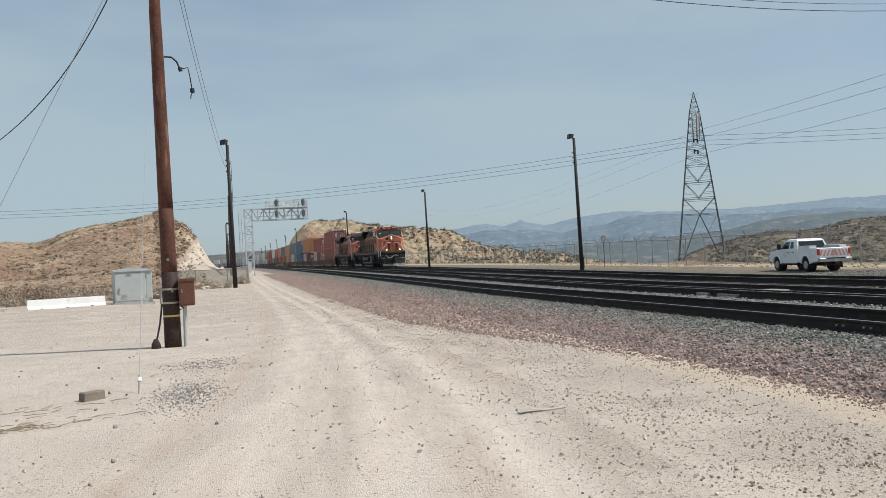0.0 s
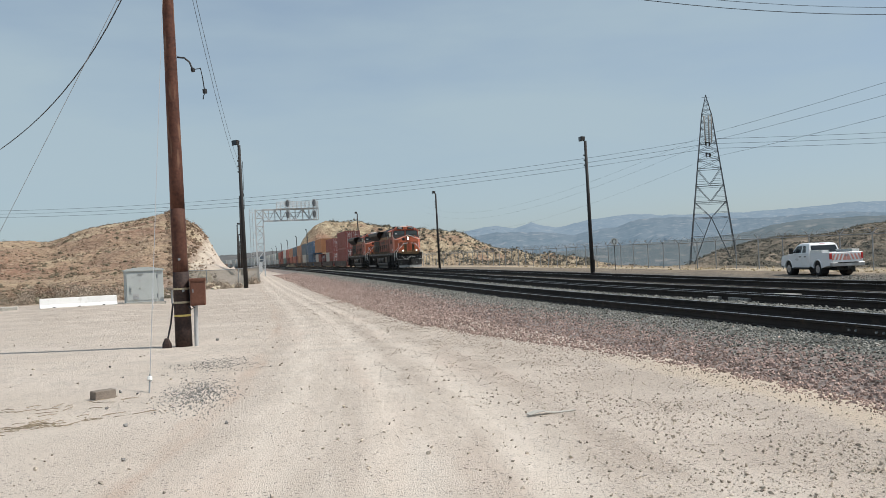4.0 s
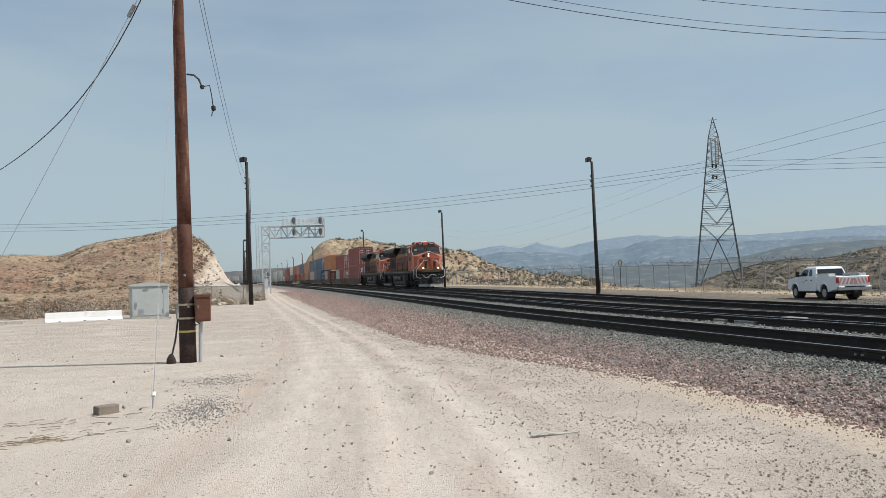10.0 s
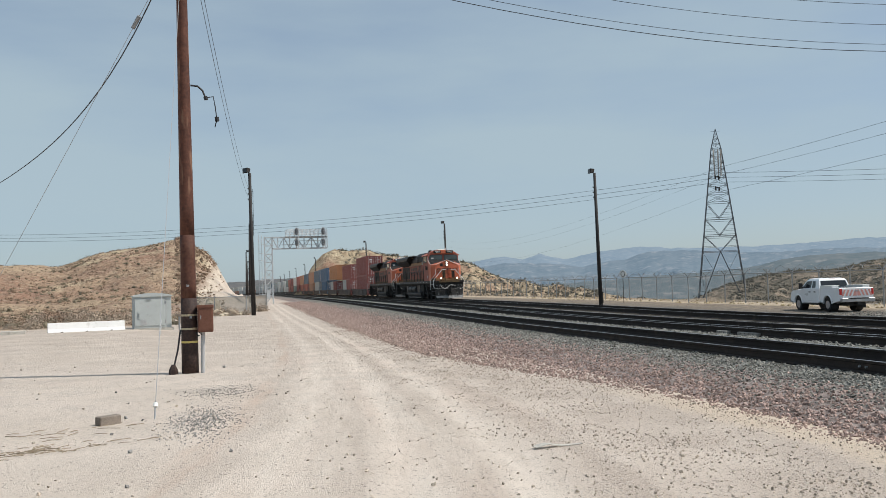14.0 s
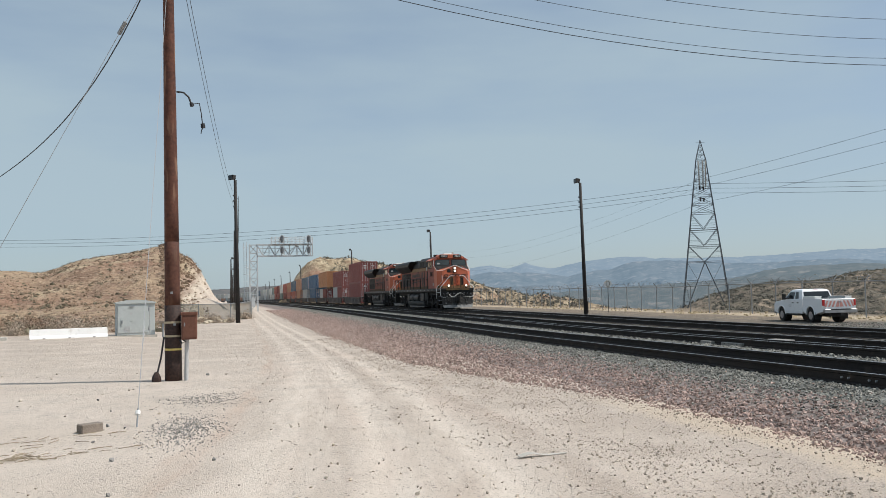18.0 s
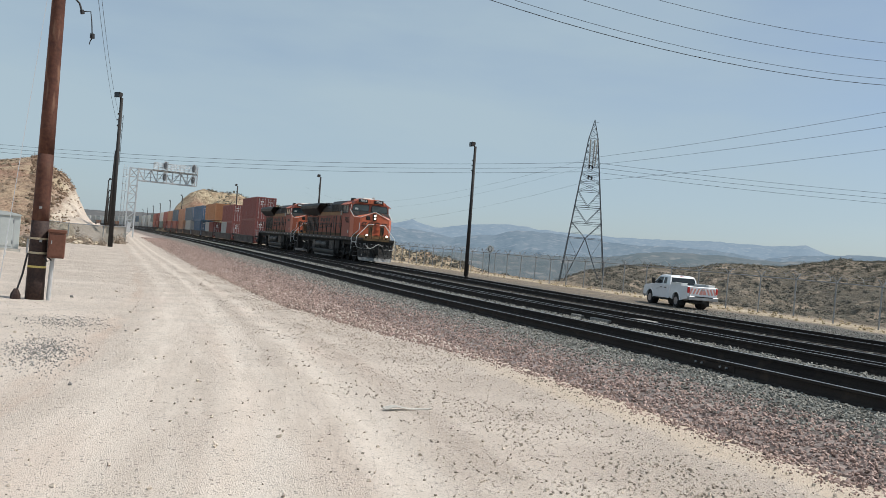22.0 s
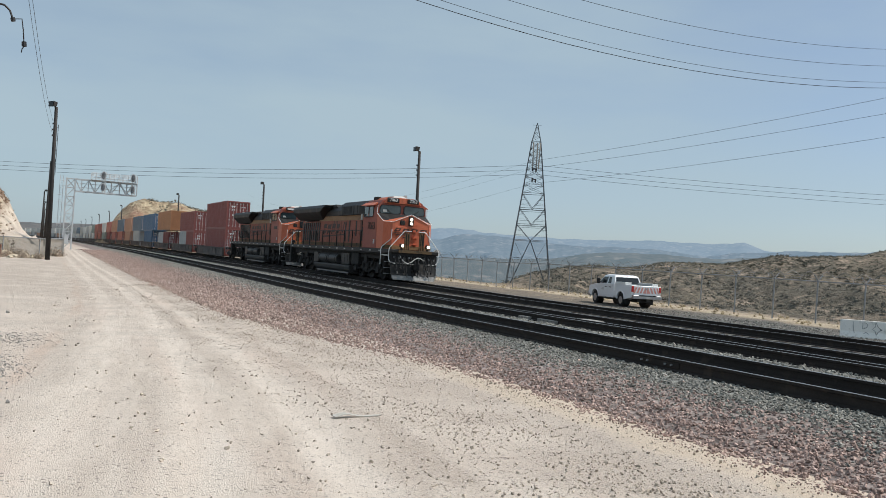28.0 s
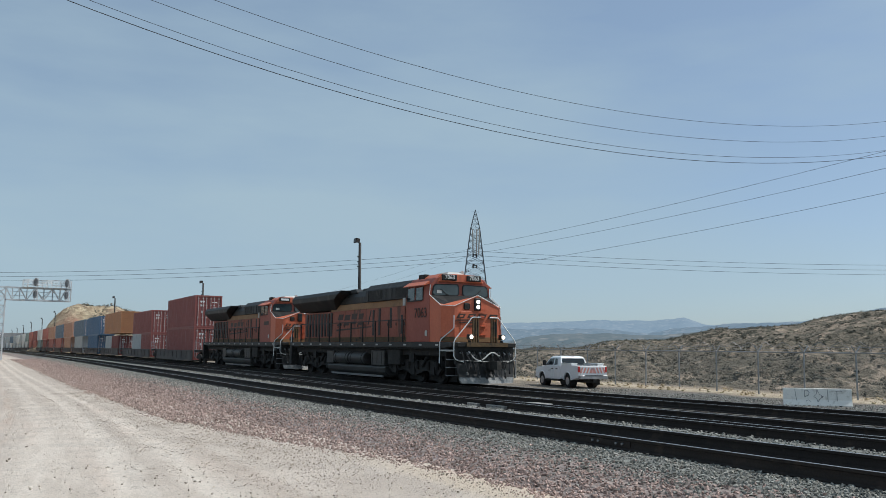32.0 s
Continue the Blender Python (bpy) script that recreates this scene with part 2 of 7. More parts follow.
def prism(bm, pts, axis, a, b):
    """A polygon of (u, v) pairs, carried from a to b along an axis: x -> (y, z), y -> (x, z), z -> (x, y)."""
    def at(u, v, w):
        return {"x": (w, u, v), "y": (u, w, v), "z": (u, v, w)}[axis]
    lo = [bm.verts.new(at(u, v, a)) for u, v in pts]
    hi = [bm.verts.new(at(u, v, b)) for u, v in pts]
    n = len(pts)
    bm.faces.new(lo)
    bm.faces.new(hi[::-1])
    for i in range(n):
        bm.faces.new((lo[i], lo[(i + 1) % n], hi[(i + 1) % n], hi[i]))
    return bm


def loft(bm, rings):
    """Closed rings of equal count, joined in order, with caps."""
    vs = [[bm.verts.new(p) for p in r] for r in rings]
    n = len(vs[0])
    bm.faces.new(vs[0][::-1])
    bm.faces.new(vs[-1])
    for p, q in zip(vs, vs[1:]):
        for i in range(n):
            bm.faces.new((p[i], p[(i + 1) % n], q[(i + 1) % n], q[i]))
    return bm


def rod(bm, a, b, r, n=6, r2=None):
    a, b = Vector(a), Vector(b)
    d = (b - a).normalized()
    u = d.orthogonal().normalized()
    w = d.cross(u)
    r2 = r if r2 is None else r2
    loft(bm, [[c + (u * math.cos(k * 2 * math.pi / n) + w * math.sin(k * 2 * math.pi / n)) * q for k in range(n)] for c, q in ((a, r), (b, r2))])
    return bm


def pipe(bm, pts, r, n=5):
    pts = [Vector(p) for p in pts]
    rings, u = [], None
    for i, p in enumerate(pts):
        d = (pts[min(i + 1, len(pts) - 1)] - pts[max(i - 1, 0)]).normalized()
        u = d.orthogonal().normalized() if u is None else (u - d * u.dot(d)).normalized()
        w = d.cross(u)
        rings.append([p + (u * math.cos(k * 2 * math.pi / n) + w * math.sin(k * 2 * math.pi / n)) * r for k in range(n)])
    return loft(bm, rings)


def bar(bm, a, b, w, h=None):
    """A square bar between two points."""
    return rod(bm, a, b, (w if h is None else h) * 0.7071, 4)


def B():
    return bmesh.new()


def raw(name, verts, faces, material):
    me = bpy.data.meshes.new(name)
    me.from_pydata(verts, [], faces)
    me.materials.append(material)
    return me


def text(name, body, size, material, parent, m, label="", depth=0.008):
    cu = bpy.data.curves.new(name, "FONT")
    cu.body, cu.size, cu.extrude, cu.align_x, cu.align_y = body, size, depth, "CENTER", "CENTER"
    tmp = bpy.data.objects.new(name, cu)
    me = bpy.data.meshes.new_from_object(tmp)
    me.materials.clear()
    me.materials.append(material)
    bpy.data.objects.remove(tmp)
    ob = new(name, me)
    ob.parent = parent
    ob.matrix_basis = m
    return tagged(ob, label)


# ---- the ground: one sheet with the yard, the hills and the valley ----
EYE_Z = 1.75


def climb(y):
    """The grade: level by the road, then rising gently along the tracks."""
    return 0.95 * (1 - math.exp(-max(0.0, y - 30) / 130))


def grade(x, y):
    """The road starts to climb later than the tracks."""
    return climb(y) * (1 - (1 - smooth((y - 55) / 75)) * smooth((6.5 - x) / 2.5))


def bend(y):
    """Far off the tracks curve to the left."""
    return -max(0.0, y - 380) ** 2 / 3300


# crest lines of the hills: (bearing in degrees from the track's direction, slope of sight to the crest)
LEFT_HILL = [(-60, 0.03), (-40, 0.042), (-26, 0.036), (-14.1, 0.0351), (-12.3, 0.0334), (-10.8, 0.0345), (-9.2, 0.0444), (-7.9, 0.0489), (-5.9, 0.054), (-4.0, 0.0604),
             (-3.4, 0.060), (-3.03, 0.0515), (-2.36, 0.0437), (-1.87, 0.035), (-1.39, 0.021), (-0.95, 0.005), (-0.7, -0.003), (0.2, -0.008)]
MOUND = [(3.3, -0.002), (3.8, 0.012), (4.05, 0.0232), (4.46, 0.0333), (5.1, 0.044), (5.54, 0.0463), (7.5, 0.0461), (9.8, 0.0385), (12.0, 0.034), (14.6, 0.0282),
         (15.7, 0.0172), (16.8, 0.0089), (19.4, -0.0015), (22.5, -0.0075), (25, -0.02)]
RIGHT_HILL = [(25, -0.03), (28, -0.016), (30, -0.0095), (31, -0.005), (32.3, 0.0), (33.7, 0.0052), (35.1, 0.0074), (36.6, 0.0064), (37.6, 0.0085), (39.1, 0.0142), (41.4, 0.0170),
              (42.7, 0.0164), (44.3, 0.0226), (46.1, 0.0292), (46.7, 0.0272), (48.4, 0.0308), (50.7, 0.0325), (51.8, 0.0388), (53.0, 0.043), (54.2, 0.0457), (55.5, 0.047), (62, 0.06), (75, 0.06), (100, 0.03)]


def bank(x, y, az, r, crest, foot, top, back, rough):
    """Height of a hill over the yard, by its crest line."""
    h = EYE_Z + table(az, crest) * top
    u = (r - foot) / (top - foot)
    if u <= 0 or r > back:
        return None
    w = smooth(u) if u < 1 else smooth((back - r) / (back - top))
    g = noise.fractal(Vector((x / 24, y / 24, 0.3)) if crest is not RIGHT_HILL else Vector((x / 15, y / 15, 0.3)), 0.75, 2.2, 7) * rough * math.sin(min(1.0, u) * math.pi) if u < 1 else 0.0
    if crest is LEFT_HILL and az > -3.6 and 0.1 < u < 1.15:      # gullies in the bare cut
        g += 1.6 * smooth((az + 3.6) / 1.2) * noise.fractal(Vector((x / 4.5, y / 4.5, 8.0)), 0.8, 2.3, 4) * math.sin(min(1.0, u / 1.15) * math.pi) * (1 - smooth((u - 0.45) / 0.35))
    if crest is MOUND and 0 < u < 1.1:
        g += 2.6 * noise.fractal(Vector((x / 6, y / 9, 3.0)), 0.8, 2.3, 4) * math.sin(min(1.0, u / 1.1) * math.pi)
    return h, w, g


def road_u(x, y):
    """Across the dirt road: 0 and 1 are its two main wheel tracks, which fan out and swing aside where it nears."""
    q = max(y, -6.0)
    return (x - (2.49 + 0.0044 * q - 3.6 * math.exp(-q / 9.5))) / (0.92 + 1.35 * math.exp(-q / 14))


def ground_z(x, y):
    r, az = math.hypot(x, y), math.degrees(math.atan2(x, y))
    z = grade(x, y)
    z -= 0.42 * smooth((x - 23.0) / 5.0)
    if x < -3:
        z += 0.2 * smooth((-3 - x) / 4) * smooth((y - 22) / 22)
    if x > 44 and y > -40:
        z -= 55 * smooth((x - 44) / 420) * smooth((y + 40) / 60) + 3.5 * smooth((x - 44) / 25)
    for crest, foot, top, back, rough in ((LEFT_HILL, 78.0, 235.0, 700.0, 1.9), (MOUND, 262.0, 330.0, 520.0, 3.0), (RIGHT_HILL, 78.0, 270.0, 900.0, 2.6)):
        if crest[0][0] <= az <= crest[-1][0]:
            got = bank(x, y, az, r, crest, foot, top, back, rough)
            if got:
                h, w, g = got
                edge = 1.0 if crest is not RIGHT_HILL else smooth((az - 25) / 6)
                z += (h - z) * w * edge + g * edge
    if r < 60 and x < 6.3:
        z += 0.007 * noise.noise(Vector((x / 1.6, y / 2.5, 2))) + 0.035 * noise.noise(Vector((x / 6, y / 9, 5))) * smooth((r - 3) / 8)
        u = road_u(x, y)
        rut = min(abs(u - 0.28), abs(u - 0.95), abs(u + 1.15))
        z -= 0.022 * math.exp(-(rut / 0.13) ** 2)
        z += 0.06 * math.exp(-((x - 5.9) / 0.35) ** 2) * smooth((15 - y) / 4)
    return z


def ground():
    az = [-180 + 5 * i for i in range(29)] + [-35 + 0.4 * i for i in range(275)] + [76 + 5 * i for i in range(21)]
    rr = [0.4 * 1.065 ** i for i in range(80)]
    while rr[-1] < 345:
        rr.append(rr[-1] + 2.6)
    while rr[-1] < 3600:
        rr.append(rr[-1] * 1.06)
    verts = [(0, 0, ground_z(0, 0))]
    for r in rr:
        for a in az:
            x, y = r * math.sin(radians(a)), r * math.cos(radians(a))
            verts.append((x, y, ground_z(x, y)))
    n = len(az)
    faces = [(0, 1 + i, 1 + (i + 1) % n) for i in range(n)]
    for k in range(len(rr) - 1):
        for i in range(n):
            j = (i + 1) % n
            faces.append((1 + k * n + i, 1 + (k + 1) * n + i, 1 + (k + 1) * n + j, 1 + k * n + j))
    me = raw("ground", verts, faces, ground_material())
    me.shade_smooth()
    # how far each point lies to the side of the road's line: the wheel streaks follow it
    at = me.attributes.new("road", "FLOAT", "POINT")
    at.data.foreach_set("value", [road_u(x, y) for x, y, z in verts])
    ob = new("ground", me)
    return tagged(ob, "pale dusty dirt yard with wheel ruts, running out into dry brown hills", "ground", kind="structure")


def ground_material():
    m = bpy.data.materials.new("dry_dirt")
    m.use_nodes = True
    n, l = m.node_tree.nodes, m.node_tree.links
    bs = n["Principled BSDF"]
    bs.inputs["Roughness"].default_value, bs.inputs["Specular IOR Level"].default_value = 0.95, 0.15
    ge = n.new("ShaderNodeNewGeometry")
    sep = n.new("ShaderNodeSeparateXYZ")
    l.new(ge.outputs["Position"], sep.inputs[0])

    def noise_at(scale, detail=6.0, stretch=None):
        q = n.new("ShaderNodeTexNoise")
        q.inputs["Scale"].default_value, q.inputs["Detail"].default_value = scale, detail
        if stretch:
            mp = n.new("ShaderNodeMapping")
            mp.inputs["Scale"].default_value = stretch
            l.new(ge.outputs["Position"], mp.inputs["Vector"])
            l.new(mp.outputs["Vector"], q.inputs["Vector"])
        else:
            l.new(ge.outputs["Position"], q.inputs["Vector"])
        return q.outputs["Fac"]

    def ramp(value, lo, hi):
        q = n.new("ShaderNodeMapRange")
        q.inputs["From Min"].default_value, q.inputs["From Max"].default_value = lo, hi
        l.new(value, q.inputs["Value"])
        return q.outputs["Result"]

    def mixed(fac, a, b):
        q = n.new("ShaderNodeMix")
        q.data_type = "RGBA"
        l.new(fac, q.inputs["Factor"])
        for key, v in (("A", a), ("B", b)):
            if isinstance(v, tuple):
                q.inputs[key].default_value = (*v, 1)
            else:
                l.new(v, q.inputs[key])
        return q.outputs["Result"]

    def math2(op, a, b):
        q = n.new("ShaderNodeMath")
        q.operation = op
        for i, v in enumerate((a, b)):
            if isinstance(v, float):
                q.inputs[i].default_value = v
            else:
                l.new(v, q.inputs[i])
        return q.outputs[0]

    # the yard and the dirt road: pale dust, smooth in the wheel tracks, gravel between and beside them
    dirt = mixed(ramp(noise_at(0.35), 0.35, 0.65), (0.58, 0.503, 0.43), (0.67, 0.588, 0.512))
    ra = n.new("ShaderNodeAttribute")
    ra.attribute_name = "road"
    rc = n.new("ShaderNodeCombineXYZ")
    l.new(ra.outputs["Fac"], rc.inputs["X"])
    l.new(math2("MULTIPLY", sep.outputs["Y"], 0.07), rc.inputs["Y"])

    def streak(scale, detail=5.0):
        q = n.new("ShaderNodeTexNoise")
        q.inputs["Scale"].default_value, q.inputs["Detail"].default_value = scale, detail
        l.new(rc.outputs[0], q.inputs["Vector"])
        return q.outputs["Fac"]
    across = math2("ADD", ra.outputs["Fac"], math2("MULTIPLY", math2("SUBTRACT", noise_at(0.45, 3.0), 0.5), 0.35))

    def lane(centre, half):
        return ramp(math2("ABSOLUTE", math2("SUBTRACT", across, centre), 0.0), half, half * 0.35)
    on_road = math2("MULTIPLY", ramp(across, -1.7, -1.2), ramp(across, 2.2, 1.6))
    worn = math2("MAXIMUM", math2("MAXIMUM", lane(0.28, 0.24), lane(0.95, 0.20)), math2("MULTIPLY", lane(-0.55, 0.26), 0.8))
    loose = math2("MULTIPLY", math2("MAXIMUM", math2("MAXIMUM", lane(0.62, 0.20), lane(1.40, 0.36)), math2("MULTIPLY", lane(-0.10, 0.22), 0.7)), ramp(streak(2.4), 0.36, 0.56))
    dirt = mixed(math2("MULTIPLY", worn, 0.65), dirt, (0.71, 0.625, 0.54))
    dirt = mixed(math2("MULTIPLY", math2("MULTIPLY", ramp(streak(7.0, 4.0), 0.45, 0.62), on_road), 0.36), dirt, (0.53, 0.448, 0.375))
    dirt = mixed(math2("MULTIPLY", math2("MULTIPLY", ramp(streak(11.0, 3.0), 0.50, 0.64), on_road), 0.40), dirt, (0.72, 0.64, 0.56))
    dirt = mixed(math2("MULTIPLY", math2("MULTIPLY", lane(-1.15, 0.16), ramp(streak(3.0), 0.40, 0.55)), 0.55), dirt, (0.52, 0.36, 0.27))
    dirt = mixed(math2("MULTIPLY", math2("MULTIPLY", ramp(streak(1.6), 0.50, 0.64), on_road), 0.35), dirt, (0.60, 0.47, 0.39))
    # gravel: between the tracks, thrown to the road's edges, and over the far yard
    beside = math2("MAXIMUM", math2("MULTIPLY", ramp(across, 1.3, 2.0), 0.85), math2("MULTIPLY", math2("MULTIPLY", ramp(across, -0.55, -0.9), ramp(across, -2.6, -1.6)), 0.4))
    beside = math2("MAXIMUM", math2("MAXIMUM", beside, loose), ramp(sep.outputs["Y"], 13.0, 36.0))
    beside = math2("MULTIPLY", math2("MAXIMUM", beside, 0.25), math2("SUBTRACT", 1.0, math2("MULTIPLY", worn, 0.7)))
    pebbly = math2("MULTIPLY", ramp(noise_at(0.7), 0.30, 0.56), beside)
    # grey gravel scattered in patches over the open yard
    gravelly = math2("MULTIPLY", math2("MULTIPLY", ramp(noise_at(1.1, 9.0), 0.46, 0.60), ramp(noise_at(9.0, 4.0), 0.42, 0.60)), ramp(sep.outputs["Y"], 7.0, 18.0))
    dirt = mixed(math2("MULTIPLY", gravelly, 0.55), dirt, (0.37, 0.335, 0.30))
    # a strip of clean sand beside the ballast
    strip = math2("MULTIPLY", math2("MULTIPLY", ramp(math2("ADD", sep.outputs["X"], math2("MULTIPLY", noise_at(0.8), 0.5)), 5.75, 6.0), ramp(sep.outputs["Y"], 15.0, 11.0)), ramp(sep.outputs["X"], 6.8, 6.5))
    pebbly = math2("MULTIPLY", pebbly, math2("SUBTRACT", 1.0, strip))
    dirt = mixed(math2("MULTIPLY", pebbly, 0.74), dirt, (0.455, 0.375, 0.31))
    dirt = mixed(math2("MULTIPLY", strip, 0.7), dirt, (0.56, 0.455, 0.345))

    def pebbles(scale):
        q = n.new("ShaderNodeTexVoronoi")
        q.inputs["Scale"].default_value = scale
        l.new(ge.outputs["Position"], q.inputs["Vector"])
        c = n.new("ShaderNodeSeparateColor")
        l.new(q.outputs["Color"], c.inputs[0])
        return q.outputs["Distance"], c.outputs[0], c.outputs[1]
    dist, some, shade = pebbles(22.0)
    pick = math2("MULTIPLY", math2("LESS_THAN", some, math2("ADD", math2("MULTIPLY", pebbly, 0.75), 0.10)), ramp(dist, 0.40, 0.24))
    dirt = mixed(math2("MULTIPLY", pick, 0.8), dirt, mixed(shade, (0.17, 0.14, 0.12), (0.66, 0.59, 0.52)))
    dist, some, shade = pebbles(58.0)
    fine_pick = math2("MULTIPLY", math2("LESS_THAN", some, math2("ADD", math2("MULTIPLY", pebbly, 0.7), 0.28)), ramp(dist, 0.45, 0.25))
    dirt = mixed(math2("MULTIPLY", fine_pick, 0.75), dirt, mixed(shade, (0.22, 0.185, 0.16), (0.74, 0.68, 0.60)))
    grit = math2("MULTIPLY", ramp(noise_at(45.0, 3.0), 0.52, 0.66), ramp(noise_at(0.8), 0.30, 0.62))
    dirt = mixed(math2("MULTIPLY", grit, 0.62), dirt, (0.33, 0.285, 0.24))
    # the hills: dry grass, bare red-brown earth, pale sand
    hill = mixed(ramp(noise_at(0.022, 4.0), 0.42, 0.58), (0.40, 0.297, 0.20), (0.295, 0.175, 0.122))
    hill = mixed(math2("MULTIPLY", ramp(noise_at(0.06, 8.0), 0.54, 0.62), 0.85), hill, (0.475, 0.385, 0.26))
    hill = mixed(math2("MULTIPLY", ramp(noise_at(0.10, 8.0), 0.55, 0.64), 0.7), hill, (0.25, 0.16, 0.115))
    hill = mixed(math2("MULTIPLY", ramp(noise_at(0.55, 8.0), 0.50, 0.60), 0.6), hill, (0.23, 0.155, 0.11))
    hill = mixed(math2("MULTIPLY", ramp(noise_at(1.6, 5.0), 0.52, 0.64), 0.4), hill, (0.52, 0.42, 0.30))
    # the far side beyond the fence is greyer scrub
    scrub = mixed(ramp(noise_at(0.05, 5.0), 0.44, 0.60), (0.15, 0.128, 0.098), (0.235, 0.19, 0.145))
    scrub = mixed(math2("MULTIPLY", ramp(noise_at(0.16, 7.0), 0.54, 0.62), 0.85), scrub, (0.38, 0.30, 0.225))
    scrub = mixed(math2("MULTIPLY", ramp(noise_at(0.45, 6.0), 0.47, 0.58), 0.8), scrub, (0.10, 0.092, 0.07))
    scrub = mixed(math2("MULTIPLY", ramp(noise_at(2.4, 4.0), 0.56, 0.64), 0.4), scrub, (0.29, 0.238, 0.185))
    # steep cuts show bare sand
    nz = n.new("ShaderNodeSeparateXYZ")
    l.new(ge.outputs["Normal"], nz.inputs[0])
    steep = ramp(math2("ADD", nz.outputs["Z"], math2("MULTIPLY", noise_at(0.2, 6.0), 0.45)), 0.82, 0.74)
    hill = mixed(math2("MULTIPLY", steep, math2("MAXIMUM", ramp(sep.outputs["X"], 1.0, 5.0), 0.25)), hill, mixed(ramp(noise_at(0.7, 8.0), 0.42, 0.60), (0.52, 0.44, 0.32), (0.28, 0.20, 0.135)))
    slant = math2("ADD", math2("DIVIDE", sep.outputs["X"], sep.outputs["Y"]), math2("MULTIPLY", math2("SUBTRACT", noise_at(0.22, 5.0), 0.5), 0.016))
    cut = math2("MULTIPLY", math2("MULTIPLY", ramp(math2("SUBTRACT", slant, math2("MULTIPLY", math2("DIVIDE", sep.outputs["Z"], sep.outputs["Y"]), 0.82)), -0.069, -0.061), ramp(sep.outputs["X"], 2.0, 0.0)), ramp(math2("ADD", sep.outputs["Z"], math2("MULTIPLY", noise_at(0.3, 5.0), 2.0)), 1.6, 3.2))
    hill = mixed(cut, hill, mixed(ramp(noise_at(0.5, 8.0), 0.42, 0.60), (0.66, 0.57, 0.44), (0.44, 0.35, 0.25)))
    bare = math2("MULTIPLY", math2("MULTIPLY", ramp(sep.outputs["Y"], 245.0, 262.0), ramp(sep.outputs["X"], 8.0, 16.0)), ramp(noise_at(0.09, 6.0), 0.36, 0.52))
    hill = mixed(bare, hill, mixed(ramp(noise_at(0.5, 8.0), 0.40, 0.62), (0.47, 0.385, 0.265), (0.27, 0.205, 0.135)))
    hill = mixed(ramp(math2("SUBTRACT", sep.outputs["X"], math2("MULTIPLY", sep.outputs["Y"], 0.42)), 4.0, 16.0), hill, scrub)
    d = n.new("ShaderNodeVectorMath")
    d.operation = "LENGTH"
    l.new(ge.outputs["Position"], d.inputs[0])
    far = ramp(math2("ADD", d.outputs["Value"], math2("MULTIPLY", noise_at(0.08), 30.0)), 84.0, 100.0)
    side = math2("MAXIMUM", ramp(sep.outputs["X"], -2.0, -8.0), ramp(sep.outputs["X"], 41.0, 46.0))
    far = math2("MULTIPLY", far, math2("MAXIMUM", side, ramp(d.outputs["Value"], 200.0, 260.0)))
    left = math2("MULTIPLY", ramp(math2("ADD", sep.outputs["Y"], math2("MULTIPLY", noise_at(0.12), 8.0)), 53.0, 58.0), ramp(sep.outputs["X"], -3.5, -7.5))
    far = math2("MAXIMUM", far, left)
    verge = ramp(math2("ADD", sep.outputs["X"], math2("MULTIPLY", noise_at(0.45), 4.0)), 7.2, 9.4)
    dirt = mixed(math2("MULTIPLY", verge, ramp(sep.outputs["Y"], 14.0, 34.0)), dirt, mixed(ramp(noise_at(7.0, 4.0), 0.4, 0.6), (0.20, 0.16, 0.14), (0.40, 0.335, 0.30)))
    # between the tracks and the fence: browner dirt with dark gravel
    apron = mixed(math2("MULTIPLY", ramp(noise_at(2.5, 6.0), 0.45, 0.6), 0.8), (0.26, 0.21, 0.157), (0.12, 0.105, 0.09))
    stony = math2("MULTIPLY", ramp(math2("ADD", sep.outputs["X"], math2("MULTIPLY", noise_at(0.3), 8.0)), 45.0, 40.0), ramp(sep.outputs["Y"], 48.0, 38.0))
    stony = math2("MAXIMUM", stony, ramp(math2("ADD", sep.outputs["X"], math2("MULTIPLY", noise_at(0.3), 8.0)), 39.0, 34.0))
    apron = mixed(stony, apron, mixed(ramp(noise_at(9.0, 4.0), 0.4, 0.62), (0.07, 0.065, 0.06), (0.22, 0.205, 0.185)))
    bank_x = math2("ADD", sep.outputs["X"], math2("MULTIPLY", noise_at(0.25), 4.0))
    apron = mixed(math2("MULTIPLY", ramp(bank_x, 39.4, 41.0), ramp(bank_x, 45.5, 43.5)), apron, mixed(ramp(noise_at(1.2, 5.0), 0.40, 0.62), (0.54, 0.45, 0.33), (0.40, 0.32, 0.23)))
    dirt = mixed(ramp(sep.outputs["X"], 19.0, 22.0), dirt, apron)
    col = mixed(far, dirt, hill)
    l.new(col, bs.inputs["Base Color"])
    bp = n.new("ShaderNodeBump")
    bp.inputs["Strength"].default_value, bp.inputs["Distance"].default_value = 0.9, 0.03
    l.new(math2("ADD", math2("MULTIPLY", noise_at(9.0, 5.0), 0.35), math2("ADD", math2("MULTIPLY", noise_at(85.0, 2.0), 0.6), math2("ADD", math2("MULTIPLY", pick, 0.40), math2("MULTIPLY", fine_pick, 0.22)))), bp.inputs["Height"])
    rough = n.new("ShaderNodeBump")           # clefts and tussocks on the slopes
    rough.inputs["Distance"].default_value = 1.8
    l.new(math2("MULTIPLY", far, 0.8), rough.inputs["Strength"])
    l.new(math2("ADD", noise_at(0.5, 7.0), math2("MULTIPLY", noise_at(2.2, 4.0), 0.3)), rough.inputs["Height"])
    l.new(bp.outputs["Normal"], rough.inputs["Normal"])
    l.new(rough.outputs["Normal"], bs.inputs["Normal"])
    return m


